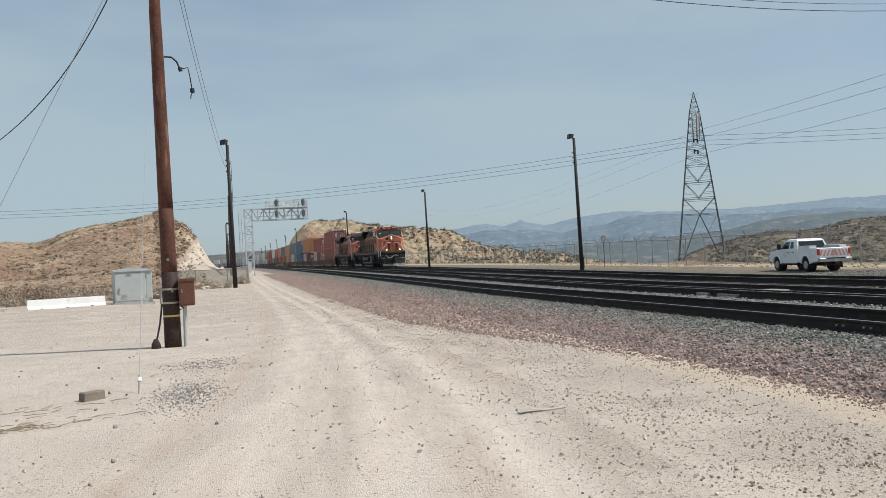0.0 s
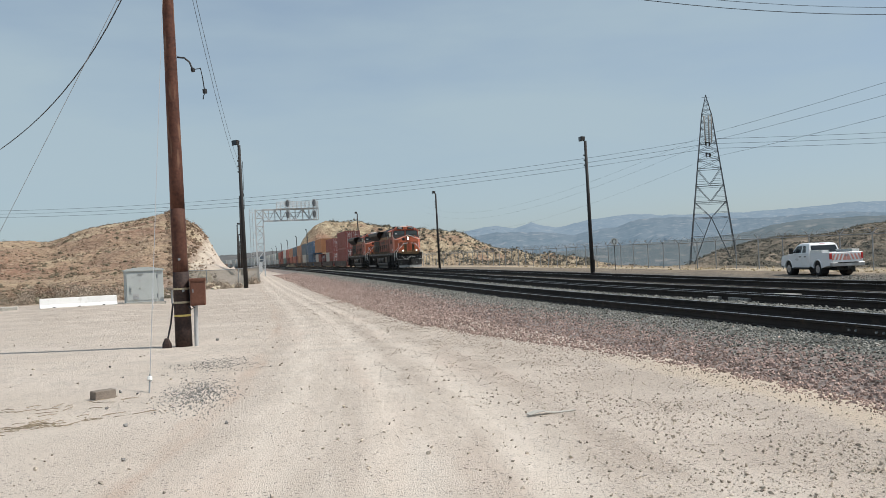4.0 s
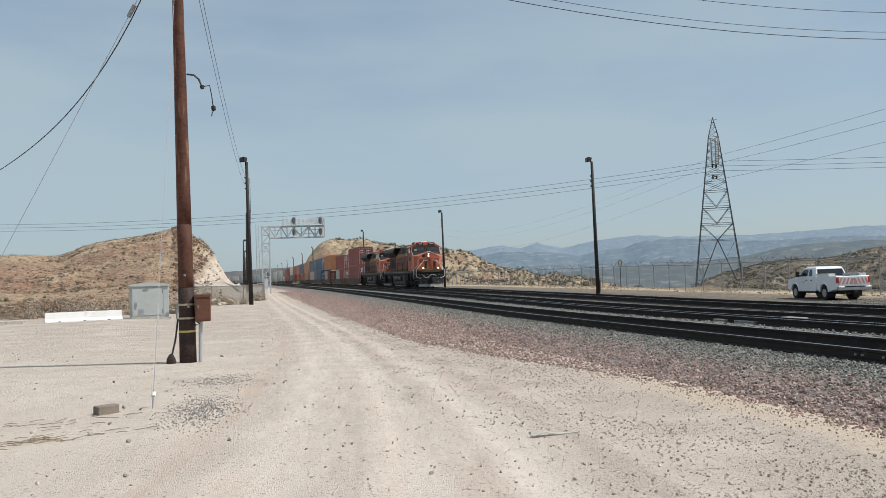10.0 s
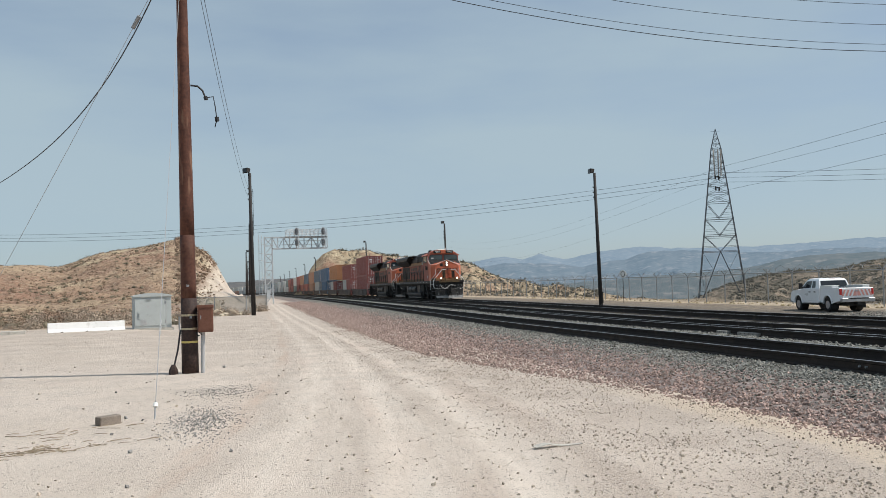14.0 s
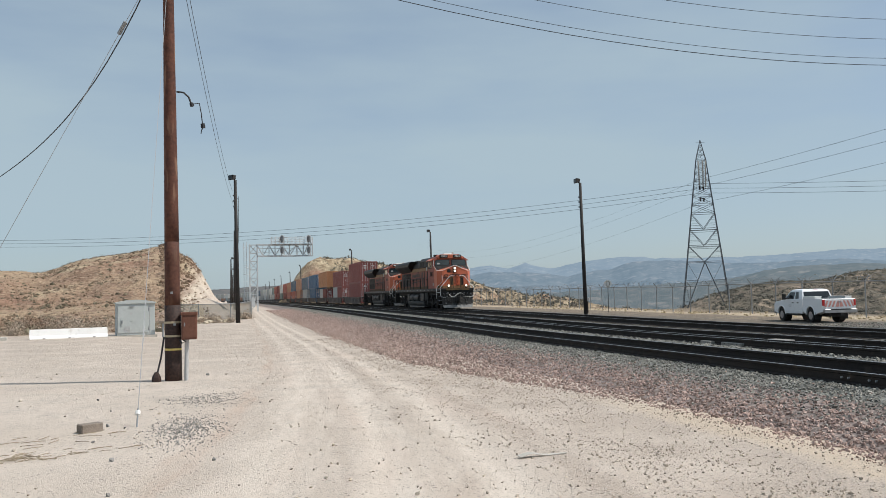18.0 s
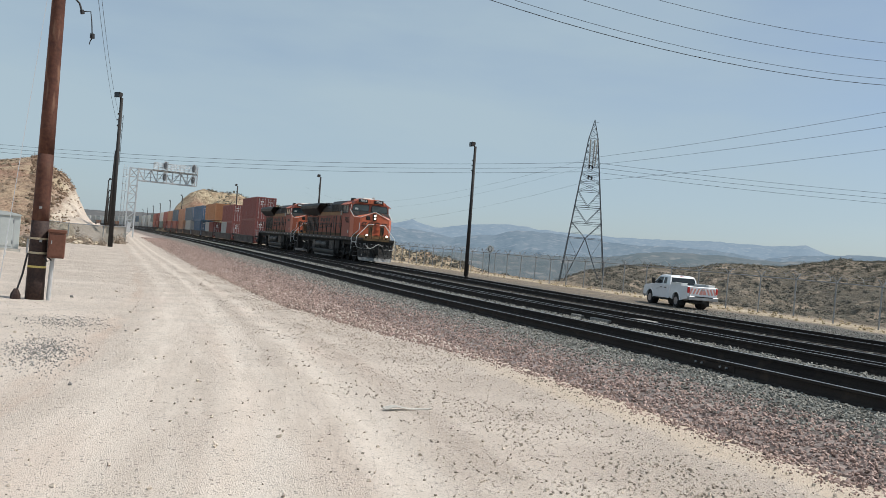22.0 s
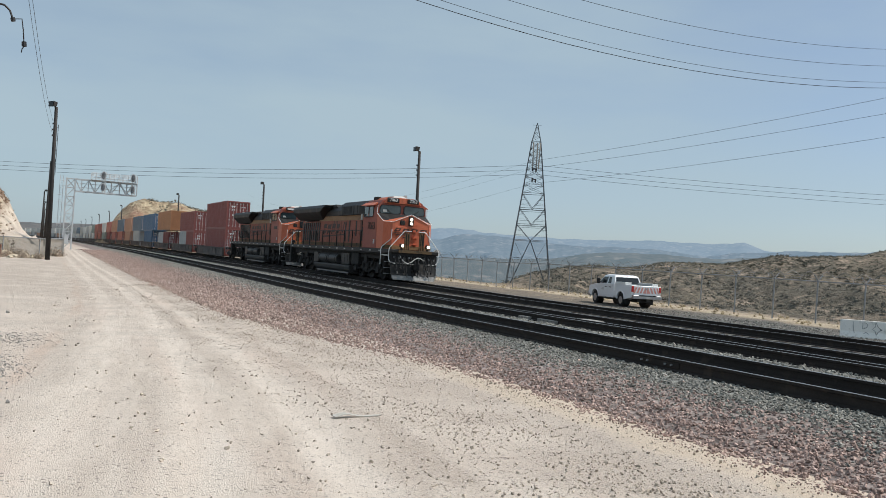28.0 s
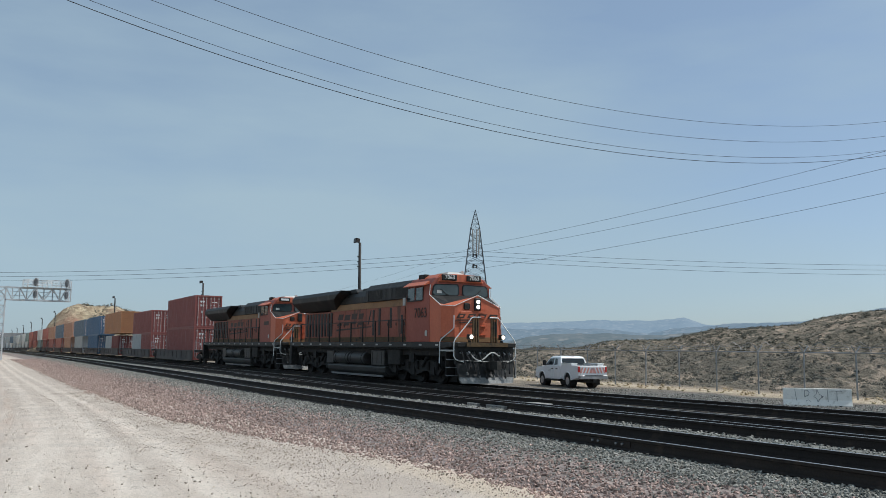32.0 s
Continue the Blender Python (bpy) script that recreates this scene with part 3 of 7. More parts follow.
def ridge(label, crest, r, low, colors, haze_glow, seed, rough):
    """A far range as a creased sheet; colour and glow paint in the air before it."""
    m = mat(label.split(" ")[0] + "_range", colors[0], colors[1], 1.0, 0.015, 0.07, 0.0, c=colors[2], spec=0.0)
    # blue emission stands in for the haze before the range
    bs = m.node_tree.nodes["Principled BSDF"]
    bs.inputs["Emission Color"].default_value, bs.inputs["Emission Strength"].default_value = (*haze_glow, 1), 1.0
    a0, a1, steps, rows = crest[0][0], crest[-1][0], 420, 22
    verts, faces = [], []
    for j in range(rows + 1):
        v = j / rows
        for i in range(steps + 1):
            a = a0 + (a1 - a0) * i / steps
            top = table(a, crest) + 0.0011 * noise.fractal(Vector((a * 1.4, seed, 0)), 1.0, 2.1, 5)
            rad = r * (1 - 0.45 * (1 - v)) + r * 0.028 * rough * noise.fractal(Vector((a * 0.55, v * 7.0, seed)), 0.8, 2.2, 6) * math.sin(v * math.pi)
            z = EYE_Z + (low + (top - low) * v ** 0.8) * rad
            verts.append((rad * math.sin(radians(a)), rad * math.cos(radians(a)), z))
    for j in range(rows):
        for i in range(steps):
            p = j * (steps + 1) + i
            faces.append((p, p + 1, p + steps + 2, p + steps + 1))
    me = raw("backdrop", verts, faces, m)
    me.shade_smooth()
    ob = new("backdrop", me)
    return tagged(ob, label, "mountain range", kind="structure")


ground()
FAR_CREST = [(-60, 0.012), (-20, 0.012), (-3, 0.010), (0, 0.013), (6, 0.014), (12, 0.022), (14.2, 0.0284), (16.9, 0.0348), (18.1, 0.0305), (18.8, 0.0335), (19.25, 0.0372), (19.7, 0.0335), (20.9, 0.029), (23, 0.0365),
             (25.6, 0.0408), (27.4, 0.0375), (30, 0.036), (33, 0.0355), (35.8, 0.037), (38.3, 0.0391), (41.9, 0.0386), (43.96, 0.0424), (45, 0.0355), (46.7, 0.0312), (52, 0.038), (56, 0.040), (70, 0.05), (100, 0.03)]
MID_CREST = [(10, 0.0), (14, 0.021), (17, 0.027), (20, 0.025), (22, 0.020), (23.1, 0.024), (24.6, 0.0265), (26.2, 0.0345), (27.7, 0.0343), (29.2, 0.0335), (32.4, 0.029), (34.1, 0.0285), (36, 0.030), (38.3, 0.0300), (40, 0.0275), (41.7, 0.0246), (43.8, 0.0308), (46.8, 0.0353),
             (48.4, 0.0362), (50.9, 0.0375), (52.4, 0.0417), (54, 0.0466), (55.4, 0.0516), (60, 0.056), (80, 0.04)]
LOW_CREST = [(10, -0.012), (18, 0.000), (24, 0.004), (28, 0.008), (32, 0.012), (34.1, 0.020), (36, 0.0235), (39, 0.0245), (42, 0.0225), (45, 0.026), (50, 0.031), (60, 0.040), (90, 0.03)]
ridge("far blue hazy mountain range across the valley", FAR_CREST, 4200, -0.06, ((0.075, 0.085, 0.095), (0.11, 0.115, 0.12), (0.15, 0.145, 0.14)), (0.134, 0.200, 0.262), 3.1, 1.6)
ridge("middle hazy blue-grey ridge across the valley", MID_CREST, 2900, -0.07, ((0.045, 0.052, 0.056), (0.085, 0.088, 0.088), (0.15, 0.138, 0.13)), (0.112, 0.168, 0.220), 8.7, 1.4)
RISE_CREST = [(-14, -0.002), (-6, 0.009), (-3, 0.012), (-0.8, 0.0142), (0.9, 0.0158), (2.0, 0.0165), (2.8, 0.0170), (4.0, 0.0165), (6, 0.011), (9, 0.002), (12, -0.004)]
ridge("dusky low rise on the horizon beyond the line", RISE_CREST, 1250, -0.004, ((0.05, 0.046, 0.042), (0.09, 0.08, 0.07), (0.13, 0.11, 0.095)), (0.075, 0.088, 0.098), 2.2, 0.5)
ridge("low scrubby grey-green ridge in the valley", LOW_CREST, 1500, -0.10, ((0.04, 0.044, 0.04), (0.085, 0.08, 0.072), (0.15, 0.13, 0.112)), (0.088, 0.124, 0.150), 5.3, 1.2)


# ---- ballast, ties and rails ----
RAIL_TOP, BED = 0.42, 0.19
TRACKS = (("near", 10.05, 0.45), ("middle", 14.25, 0.45), ("far", 19.05, RAIL_TOP))   # name, centre, height of the rail heads
SHOULDER = [(4.6, -0.12), (6.3, -0.035), (7.2, 0.07), (8.35, 0.185)]
BED_LINE = [(8.35, 0.184), (8.7, 0.215), (9.08, 0.247), (9.32, 0.247), (9.45, 0.218), (11.5, 0.222), (11.8, 0.29), (12.6, 0.29), (12.9, 0.235), (15.6, 0.215), (16.5, 0.16), (17.4, BED), (20.9, BED - 0.01), (22.2, 0.10), (24.0, -0.42), (24.4, -0.6)]
TRACK_END = 820.0


def along(a, b, first, grow):
    ys, y, s = [], a, first
    while y < b:
        ys.append(y)
        y += s
        s *= grow
    return ys + [b]


def strip(name, section, ys, material):
    """A section of (x, z) pairs carried along the tracks on the grade."""
    verts, faces, n = [], [], len(section)
    for y in ys:
        for k, (x, z) in enumerate(section):
            verts.append((x + bend(y), y, z + grade(x, y)))
    for i in range(len(ys) - 1):
        for k in range(n - 1):
            p = i * n + k
            faces.append((p, p + 1, p + n + 1, p + n))
    return raw(name, verts, faces, material)


def ballast():
    ys = along(-60, TRACK_END, 3.0, 1.02)
    bed = new("ballast_bed", strip("ballast_bed", BED_LINE, ys, M_BED_GREY))
    tagged(bed, "grey crushed stone bed under the three tracks", "ballast", kind="structure")
    sh = new("ballast_shoulder", strip("ballast_shoulder", SHOULDER, ys, M_BED_PINK))
    tagged(sh, "pink-brown crushed stone shoulder beside the tracks", "ballast", kind="structure")


def bed_z(x, y):
    return grade(x, y) + table(x, SHOULDER + BED_LINE[1:])


def stones(name, label, material, spots, kind="stuff"):
    """Many broken stones, joined: each a jittered eight-sided lump. spots: x, y, z, size."""
    base = np.array([(1, 0, 0), (-1, 0, 0), (0, 1, 0), (0, -1, 0), (0, 0, 1), (0, 0, -0.6), (0.6, 0.6, 0.5), (-0.6, -0.55, 0.45)])
    tri = np.array([(0, 6, 4), (6, 2, 4), (2, 1, 4), (1, 7, 4), (7, 3, 4), (3, 0, 4), (0, 2, 6), (1, 3, 7), (2, 0, 5), (1, 2, 5), (3, 1, 5), (0, 3, 5)])
    s = np.array(spots)
    k = len(s)
    rng = np.random.default_rng(len(spots))
    v = base[None] * rng.uniform(0.6, 1.3, (k, 8, 3)) * rng.uniform(0.65, 1.15, (k, 1, 3))
    q = rng.normal(size=(k, 4))                # each stone turned at random
    q /= np.linalg.norm(q, axis=1, keepdims=True)
    w, u = q[:, None, :1], np.broadcast_to(q[:, None, 1:], v.shape)
    v = v + 2 * np.cross(u, np.cross(u, v) + w * v)
    v[..., 2] *= 0.9
    v = v * s[:, None, 3:4] * 0.5 + s[:, None, :3]
    f = (tri[None] + 8 * np.arange(k)[:, None, None]).reshape(-1, 3)
    ob = new(name, raw(name, v.reshape(-1, 3).tolist(), f.tolist(), material))
    return tagged(ob, label, "stones", kind=kind)


def loose_stones():
    rnd = random.Random(4)
    pink, grey = [], []
    for _ in range(88000):
        y = 2.5 + 120 * rnd.random() ** 2.4
        x = rnd.uniform(4.0, 9.2)
        s = rnd.uniform(0.032, 0.074) + 0.02 * smooth((y - 15) / 20)
        edge = 7.86 + 0.30 * noise.noise(Vector((y / 3, 1, 0))) + rnd.gauss(0, 0.42)
        start = 6.30 + 0.16 * noise.noise(Vector((y / 2.2, 5, 0))) - 1.75 * smooth((y - 11) / 13) + 0.35 * smooth((y - 40) / 40)
        if x < start:
            if rnd.random() > 0.8 * math.exp(-(start - x) / 0.30):
                continue
            s *= (0.8 - 0.45 * smooth((start - x) / 0.6)) * (0.5 + 0.5 * rnd.random())
        (grey if x > edge else pink).append((x, y, max(bed_z(x, y), ground_z(x, y)) + s * 0.15, s))
    for _ in range(9000):
        y = 6.0 + 60 * rnd.random() ** 1.7
        x = rnd.choice((rnd.uniform(11.0, 13.3), rnd.uniform(11.0, 13.3), rnd.uniform(15.2, 18.1), rnd.uniform(20.0, 21.5)))
        s = rnd.uniform(0.04, 0.085)
        grey.append((x, y, bed_z(x, y) + s * 0.2, s))
    for _ in range(14000):                      # coarse dark gravel beyond the far track
        y = 16 + 34 * rnd.random() ** 1.3
        x = rnd.uniform(20.6, 36.0)
        if noise.noise(Vector((x / 4, y / 4, 7))) + 0.4 < 0.04 * (x - 30) + 0.05 * (y - 38):
            continue
        s = rnd.uniform(0.05, 0.12)
        grey.append((x, y, max(ground_z(x, y), bed_z(x, y)) + s * 0.15, s))
    stones("pink_stones", "loose pink-brown broken ballast stones", M_PINK, pink)
    stones("grey_stones", "loose grey broken ballast stones beside the rails", M_GREY, grey)
    clod = []
    for _ in range(30000):
        a, r = radians(rnd.uniform(-24, 56)), 2.5 + 52 * rnd.random() ** 1.35
        x, y = r * math.sin(a), r * math.cos(a)
        if x > 6.2:
            continue
        if noise.noise(Vector((x / 2.0, y / 3.0, 9))) < rnd.uniform(-0.55, 0.5):
            continue
        s = 0.005 + 0.009 * min(1.0, r / 25) + 0.05 * rnd.random() ** 11.0
        clod.append((x, y, ground_z(x, y) + s * 0.2, s))
    for _ in range(64000):                      # gravel spread at the edge of the road
        y = 3 + 36 * rnd.random() ** 1.6
        x = rnd.gauss(4.7, 1.1)
        if x < 6.4 and noise.noise(Vector((x / 0.9, y / 1.6, 3))) > rnd.uniform(-0.7, 0.6):
            s = 0.007 + 0.036 * rnd.random() ** 5.0
            clod.append((x, y, ground_z(x, y) + s * 0.2, s))
    stones("dirt_clods", "small brown clods and pebbles strewn over the dirt road", M_CLOD, clod)
    patch = []
    for _ in range(2300):                       # dark gravel by the guy wire, in two clumps
        if rnd.random() < 0.66:
            x, y = rnd.gauss(-0.60, 0.25), rnd.gauss(12.7, 0.8)
        else:
            x, y = rnd.gauss(-0.45, 0.40), rnd.gauss(16.3, 0.6)
        s = 0.012 + 0.024 * rnd.random() ** 2
        patch.append((x, y, ground_z(x, y) + s * 0.2, s))
    for x, y, s in ((-1.71, 13.41, 0.10), (-1.45, 13.07, 0.07), (-0.18, 10.1, 0.06), (-1.3, 10.44, 0.08), (-2.36, 17.15, 0.07), (-1.7, 11.89, 0.08), (-1.9, 15.23, 0.06), (-0.52, 21.78, 0.13), (-2.5, 9.4, 0.07), (-1.1, 8.6, 0.06)):
        patch.append((x, y, ground_z(x, y) + s * 0.2, s))
    stones("dark_gravel", "patch of dark grey gravel spilt near the guy wire", M_DARK_GRAVEL, patch)


def rail_section():
    return [(-0.075, 0.0), (-0.075, 0.015), (-0.02, 0.04), (-0.012, 0.10), (-0.015, 0.145), (-0.037, 0.16), (-0.037, 0.195), (-0.03, 0.20),
            (0.03, 0.20), (0.037, 0.195), (0.037, 0.16), (0.015, 0.145), (0.012, 0.10), (0.02, 0.04), (0.075, 0.015), (0.075, 0.0)]


def track(name, x0, head):
    ys = along(-60, TRACK_END, 4.0, 1.03)
    top = thing("railway_track", "pair of dark rusted steel rails on wooden ties", "railway track", pose(0, 0, 0), "tracks", "structure")
    for side in (-1, 1):
        sec = [(x0 + side * 0.755 + u, head - 0.20 + v) for u, v in rail_section()]
        ob = new("rail", strip("rail", sec, ys, M_RAIL))
        ob.data.materials.append(M_HEAD)
        n = len(sec) - 1
        for i, p in enumerate(ob.data.polygons):
            if i % n in (7,):
                p.material_index = 1
        ob.parent = top
    if name == "middle":                     # the stock rail of a turnout beside it
        ob = new("stock_rail", strip("stock_rail", [(13.02 + u, head - 0.20 + v) for u, v in rail_section()], along(-60, 48, 4.0, 1.0), M_RAIL))
        ob.data.materials.append(M_HEAD)
        for i, p in enumerate(ob.data.polygons):
            p.material_index = 1 if i % 15 == 7 else 0
        ob.parent = top
    # ties: the nearest as pieces, the rest joined
    tie = box(B(), -1.3, 1.3, -0.115, 0.115, -0.14, 0.0)
    me = finish("tie", tie, M_TIE, 0.012)
    y, k, rest_v, rest_f = 4.0, 0, [], []
    rnd = random.Random(int(x0 * 10))
    while y < TRACK_END:
        z = head - 0.222 + climb(y)
        if k < 110:
            ob = new("tie", me)
            ob.parent = top
            ob.matrix_basis = pose(x0 + (0.28 if name == "near" else 0.0) + rnd.uniform(-0.04, 0.04), y, z, 0, 0, rnd.uniform(-1, 1))
        else:
            b = len(rest_v)
            rest_v += [(x0 + bend(y) + sx * 1.3, y + sy * 0.115, z + sz) for sz in (-0.1, 0.0) for sy in (-1, 1) for sx in (-1, 1)]
            rest_f += [(b + 4, b + 5, b + 7, b + 6), (b, b + 1, b + 5, b + 4), (b + 1, b + 3, b + 7, b + 5), (b + 2, b, b + 4, b + 6)]
        k += 1
        y += 0.56
    ob = new("far_ties", raw("far_ties", rest_v, rest_f, M_TIE))
    ob.parent = top
    tagged(ob, kind="stuff")
    # bolted joint on the near rail
    if name == "near":
        jb = new("joint_bar", finish("joint_bar", box(B(), x0 - 0.785, x0 - 0.765, 10.85, 11.95, head - 0.15, head - 0.055), M_RAIL))
        jb.parent = top
        for yb in (11.02, 11.17, 11.62, 11.77):
            bolt = new("bolt", finish("bolt", rod(B(), (x0 - 0.785, yb, head - 0.10), (x0 - 0.815, yb, head - 0.10), 0.018, 6), M_GALV))
            bolt.parent = jb
    return top


ballast()
for _name, _x, _head in TRACKS:
    track(_name, _x, _head)
loose_stones()


# ---- the train ----
TRAIN_X = 19.05


def front_y(t):
    """Where the plough of the leading locomotive stands: it starts slowly and gains speed."""
    return 99.6 - 0.75 * t - 0.0438 * t * t


RUN = []                                   # (thing, metres behind the plough, length over which it rides the grade)
WHEELS = []                                # (wheelset, its pose on its thing, radius)


def wheelset(parent, x, y, z, r, half=0.76):
    bm = B()
    for s in (-1, 1):
        rod(bm, (s * (half - 0.07), 0, 0), (s * (half + 0.07), 0, 0), r, 20)
        rod(bm, (s * (half - 0.09), 0, 0), (s * (half - 0.06), 0, 0), r + 0.03, 20)
        for k in range(5):
            a = k * 2 * math.pi / 5
            rod(bm, (s * (half + 0.06), 0.6 * r * math.cos(a), 0.6 * r * math.sin(a)), (s * (half + 0.09), 0.6 * r * math.cos(a), 0.6 * r * math.sin(a)), 0.05, 6)
    rod(bm, (-half, 0, 0), (half, 0, 0), 0.09, 8)
    ob = part("wheelset", bm, M_GRIME, parent)
    ob.matrix_basis = pose(x, y, z)
    WHEELS.append((ob, (x, y, z), r))
    return ob


def locomotive(label, number):
    """Six-axle wide-cab diesel. Local y runs back from the plough, z up from the rail, it faces -y."""
    L = thing("locomotive", label, "locomotive", group="locomotives")
    # trucks
    for y0 in (2.75, 15.35):
        tr = part("truck_frame", B(), M_GRIME, L)
        bm = B()
        for s in (-1, 1):
            prism(bm, [(y0 - 0.5, 0.62), (y0 + 0.3, 1.0), (y0 + 4.0, 1.0), (y0 + 4.8, 0.62), (y0 + 4.5, 0.38), (y0 + 3.2, 0.55), (y0 + 2.4, 0.34), (y0 + 1.9, 0.34), (y0 + 1.1, 0.55), (y0 - 0.2, 0.38)], "x", s * 1.02, s * 1.16)
            for k in range(3):
                yy = y0 + 0.25 + 1.9 * k
                box(bm, s * 0.98 if s > 0 else -1.24, 1.24 if s > 0 else -0.98, yy - 0.2, yy + 0.2, 0.38, 0.72)
                rod(bm, (s * 1.2, yy - 0.42, 0.95), (s * 1.2, yy - 0.42, 0.6), 0.09, 8)
                rod(bm, (s * 1.2, yy + 0.42, 0.95), (s * 1.2, yy + 0.42, 0.6), 0.09, 8)
            rod(bm, (s * 1.22, y0 + 1.2, 0.75), (s * 1.22, y0 + 0.75, 1.15), 0.07, 8)
            rod(bm, (s * 1.22, y0 + 3.1, 0.75), (s * 1.22, y0 + 3.5, 1.15), 0.07, 8)
            box(bm, s * 1.0 if s > 0 else -1.3, 1.3 if s > 0 else -1.0, y0 + 1.9, y0 + 2.4, 0.9, 1.3)
        bm.to_mesh(tr.data)
        bm.free()
        for k in range(3):
            wheelset(L, 0, y0 + 0.25 + 1.9 * k, 0.53, 0.53)
    # low fuel tank with air reservoirs lying along its top edge
    part("fuel_tank", prism(B(), [(-1.30, 0.66), (-1.38, 0.58), (-1.34, 0.34), (-1.05, 0.12), (1.05, 0.12), (1.34, 0.34), (1.38, 0.58), (1.30, 0.66)], "y", 7.6, 15.2), M_TANK, L, "grimy grey fuel tank", 0.03)
    part("tank_core", box(B(), -0.95, 0.95, 7.6, 15.2, 0.62, 1.56), M_GRIME, L)
    for s in (-1, 1):
        part("tank_skirt", box(B(), s * 1.26 - 0.02, s * 1.26 + 0.02, 8.0, 14.8, 0.10, 0.20), M_SCRAPED, L, "worn lower edge of the tank")
        for y in (9.98, 12.10):
            res = part("air_reservoir", rod(B(), (s * 1.16, y, 0.99), (s * 1.16, y + 1.96, 0.99), 0.335, 20), M_TANK, L, "dull grey air reservoir cylinder", 0.03)
            for dy in (0.25, 1.65):
                part("reservoir_strap", rod(B(), (s * 1.16, y + dy, 0.99), (s * 1.16, y + dy + 0.06, 0.99), 0.345, 20), M_GRIME, res)
        for y0, y1, z0, z1, m_ in ((14.28, 15.28, 0.66, 1.34, M_TANK), (7.65, 9.20, 0.66, 1.40, M_TANK), (5.9, 7.2, 0.75, 1.45, M_GRIME)):
            part("equipment_box", box(B(), min(s * 0.9, s * 1.40), max(s * 0.9, s * 1.40), y0, y1, z0, z1), m_, L, "", 0.03)
        for y in (7.9, 8.45, 9.0):
            part("box_seam", box(B(), s * 1.405 - 0.008, s * 1.405 + 0.008, y, y + 0.03, 0.72, 1.34), M_GRIME, L)
        part("sill_pipe", pipe(B(), [(s * 1.44, 2.2, 1.50), (s * 1.44, 20.4, 1.50)], 0.03), M_GRIME, L)
        part("sand_pipe", pipe(B(), [(s * 1.18, 2.2, 1.5), (s * 1.2, 2.15, 0.8), (s * 0.85, 2.3, 0.25)], 0.03), M_GRIME, L)
    part("underframe_box", box(B(), -1.25, 1.25, 1.2, 20.8, 1.20, 1.62), M_GRIME, L, "", 0.03)
    for y0 in (2.6, 15.2):
        part("traction_motor", box(B(), -0.62, 0.62, y0 - 0.7, y0 + 5.25, 0.10, 1.5), M_GRIME, L)
    # walkway and sill
    part("walkway", prism(B(), [(0.75, 1.60), (0.75, 1.80), (21.35, 1.80), (21.35, 1.60), (20.6, 1.56), (1.5, 1.56)], "x", -1.53, 1.53), M_BLACK, L, "black walkway and side sill", 0.02)
    for y in [1.9 + 1.55 * k for k in range(13)]:
        for s in (-1, 1):
            part("reflector", box(B(), s * 1.535 - 0.006, s * 1.535 + 0.006, y, y + 0.26, 1.64, 1.71), M_DUSTY, L, "dusty white reflective strip")
    # long hood: orange below, a yellow band, black above
    hw = 0.92
    part("hood", prism(B(), [(-hw, 1.80), (-hw, 3.52), (hw, 3.52), (hw, 1.80)], "y", 4.95, 20.4), M_ORANGE_SIDE_SHADED, L, "dusty orange engine hood", 0.02)
    part("hood_top", prism(B(), [(-hw - 0.01, 3.84), (-hw - 0.01, 4.18), (-0.66, 4.52), (0.66, 4.52), (hw + 0.01, 4.18), (hw + 0.01, 3.84)], "y", 10.9, 16.0), M_BLACK, L, "black hood roof", 0.03)
    for s in (-1, 1):
        xo = s * (hw + 0.008)
        part("yellow_stripe", box(B(), min(s * 0.5, xo), max(s * 0.5, xo), 5.05, 16.0, 3.525, 3.838), M_YELLOW, L, "faded yellow band along the hood")
        part("yellow_stripe", box(B(), xo - 0.006, xo + 0.006, 5.1, 20.3, 1.83, 2.06), M_SILL, L, "grimy dull yellow band above the walkway")
        # slanted mark on the side as plain dark shapes
        bm = B()
        x = s * (hw + 0.014)
        for y0, y1, z0, z1 in ((15.05, 14.35, 2.70, 3.32), (14.10, 13.35, 2.70, 3.28), (13.10, 12.40, 2.76, 3.32), (12.15, 11.55, 2.70, 3.30)):
            q = 0.22 * (z1 - z0)
            prism(bm, [(y0, z0), (y1, z0), (y1 - q, z0 + 0.13), (y0 - q, z0 + 0.13)], "x", x - 0.004, x + 0.004)
            prism(bm, [(y0 - q, z1 - 0.30), (y1 - q, z1 - 0.30), (y1 - 2 * q, z1), (y0 - 2 * q, z1)], "x", x - 0.004, x + 0.004)
        prism(bm, [(15.1, 2.50), (10.3, 2.62), (10.3, 2.56), (15.1, 2.40)], "x", x - 0.004, x + 0.004)
        part("side_mark", bm, M_LETTER, L, "dark slanted company mark drawn as plain shapes")
        # tall dark slots, doors and their latches
        for y, z0, z1 in ((9.93, 2.14, 3.44), (9.18, 2.14, 3.46), (7.85, 2.50, 3.47), (6.6, 2.2, 3.1)):
            part("side_vent", box(B(), s * (hw + 0.012) - 0.012, s * (hw + 0.012) + 0.012, y, y + 0.22, z0, z1), M_BLACK, L, "tall dark intake slot")
        part("side_vent", prism(B(), [(10.30, 3.42), (10.42, 3.42), (10.78, 2.70), (10.66, 2.70)], "x", s * (hw + 0.008) - 0.012, s * (hw + 0.008) + 0.012), M_BLACK, L, "slanted dark slot")
        for k in range(9):
            y = 15.75 + 0.50 * k
            part("grille", box(B(), s * (hw + 0.02) - 0.02, s * (hw + 0.02) + 0.02, y, y + 0.27, 2.12, 3.44), M_BLACK, L, "dark louvred radiator screen")
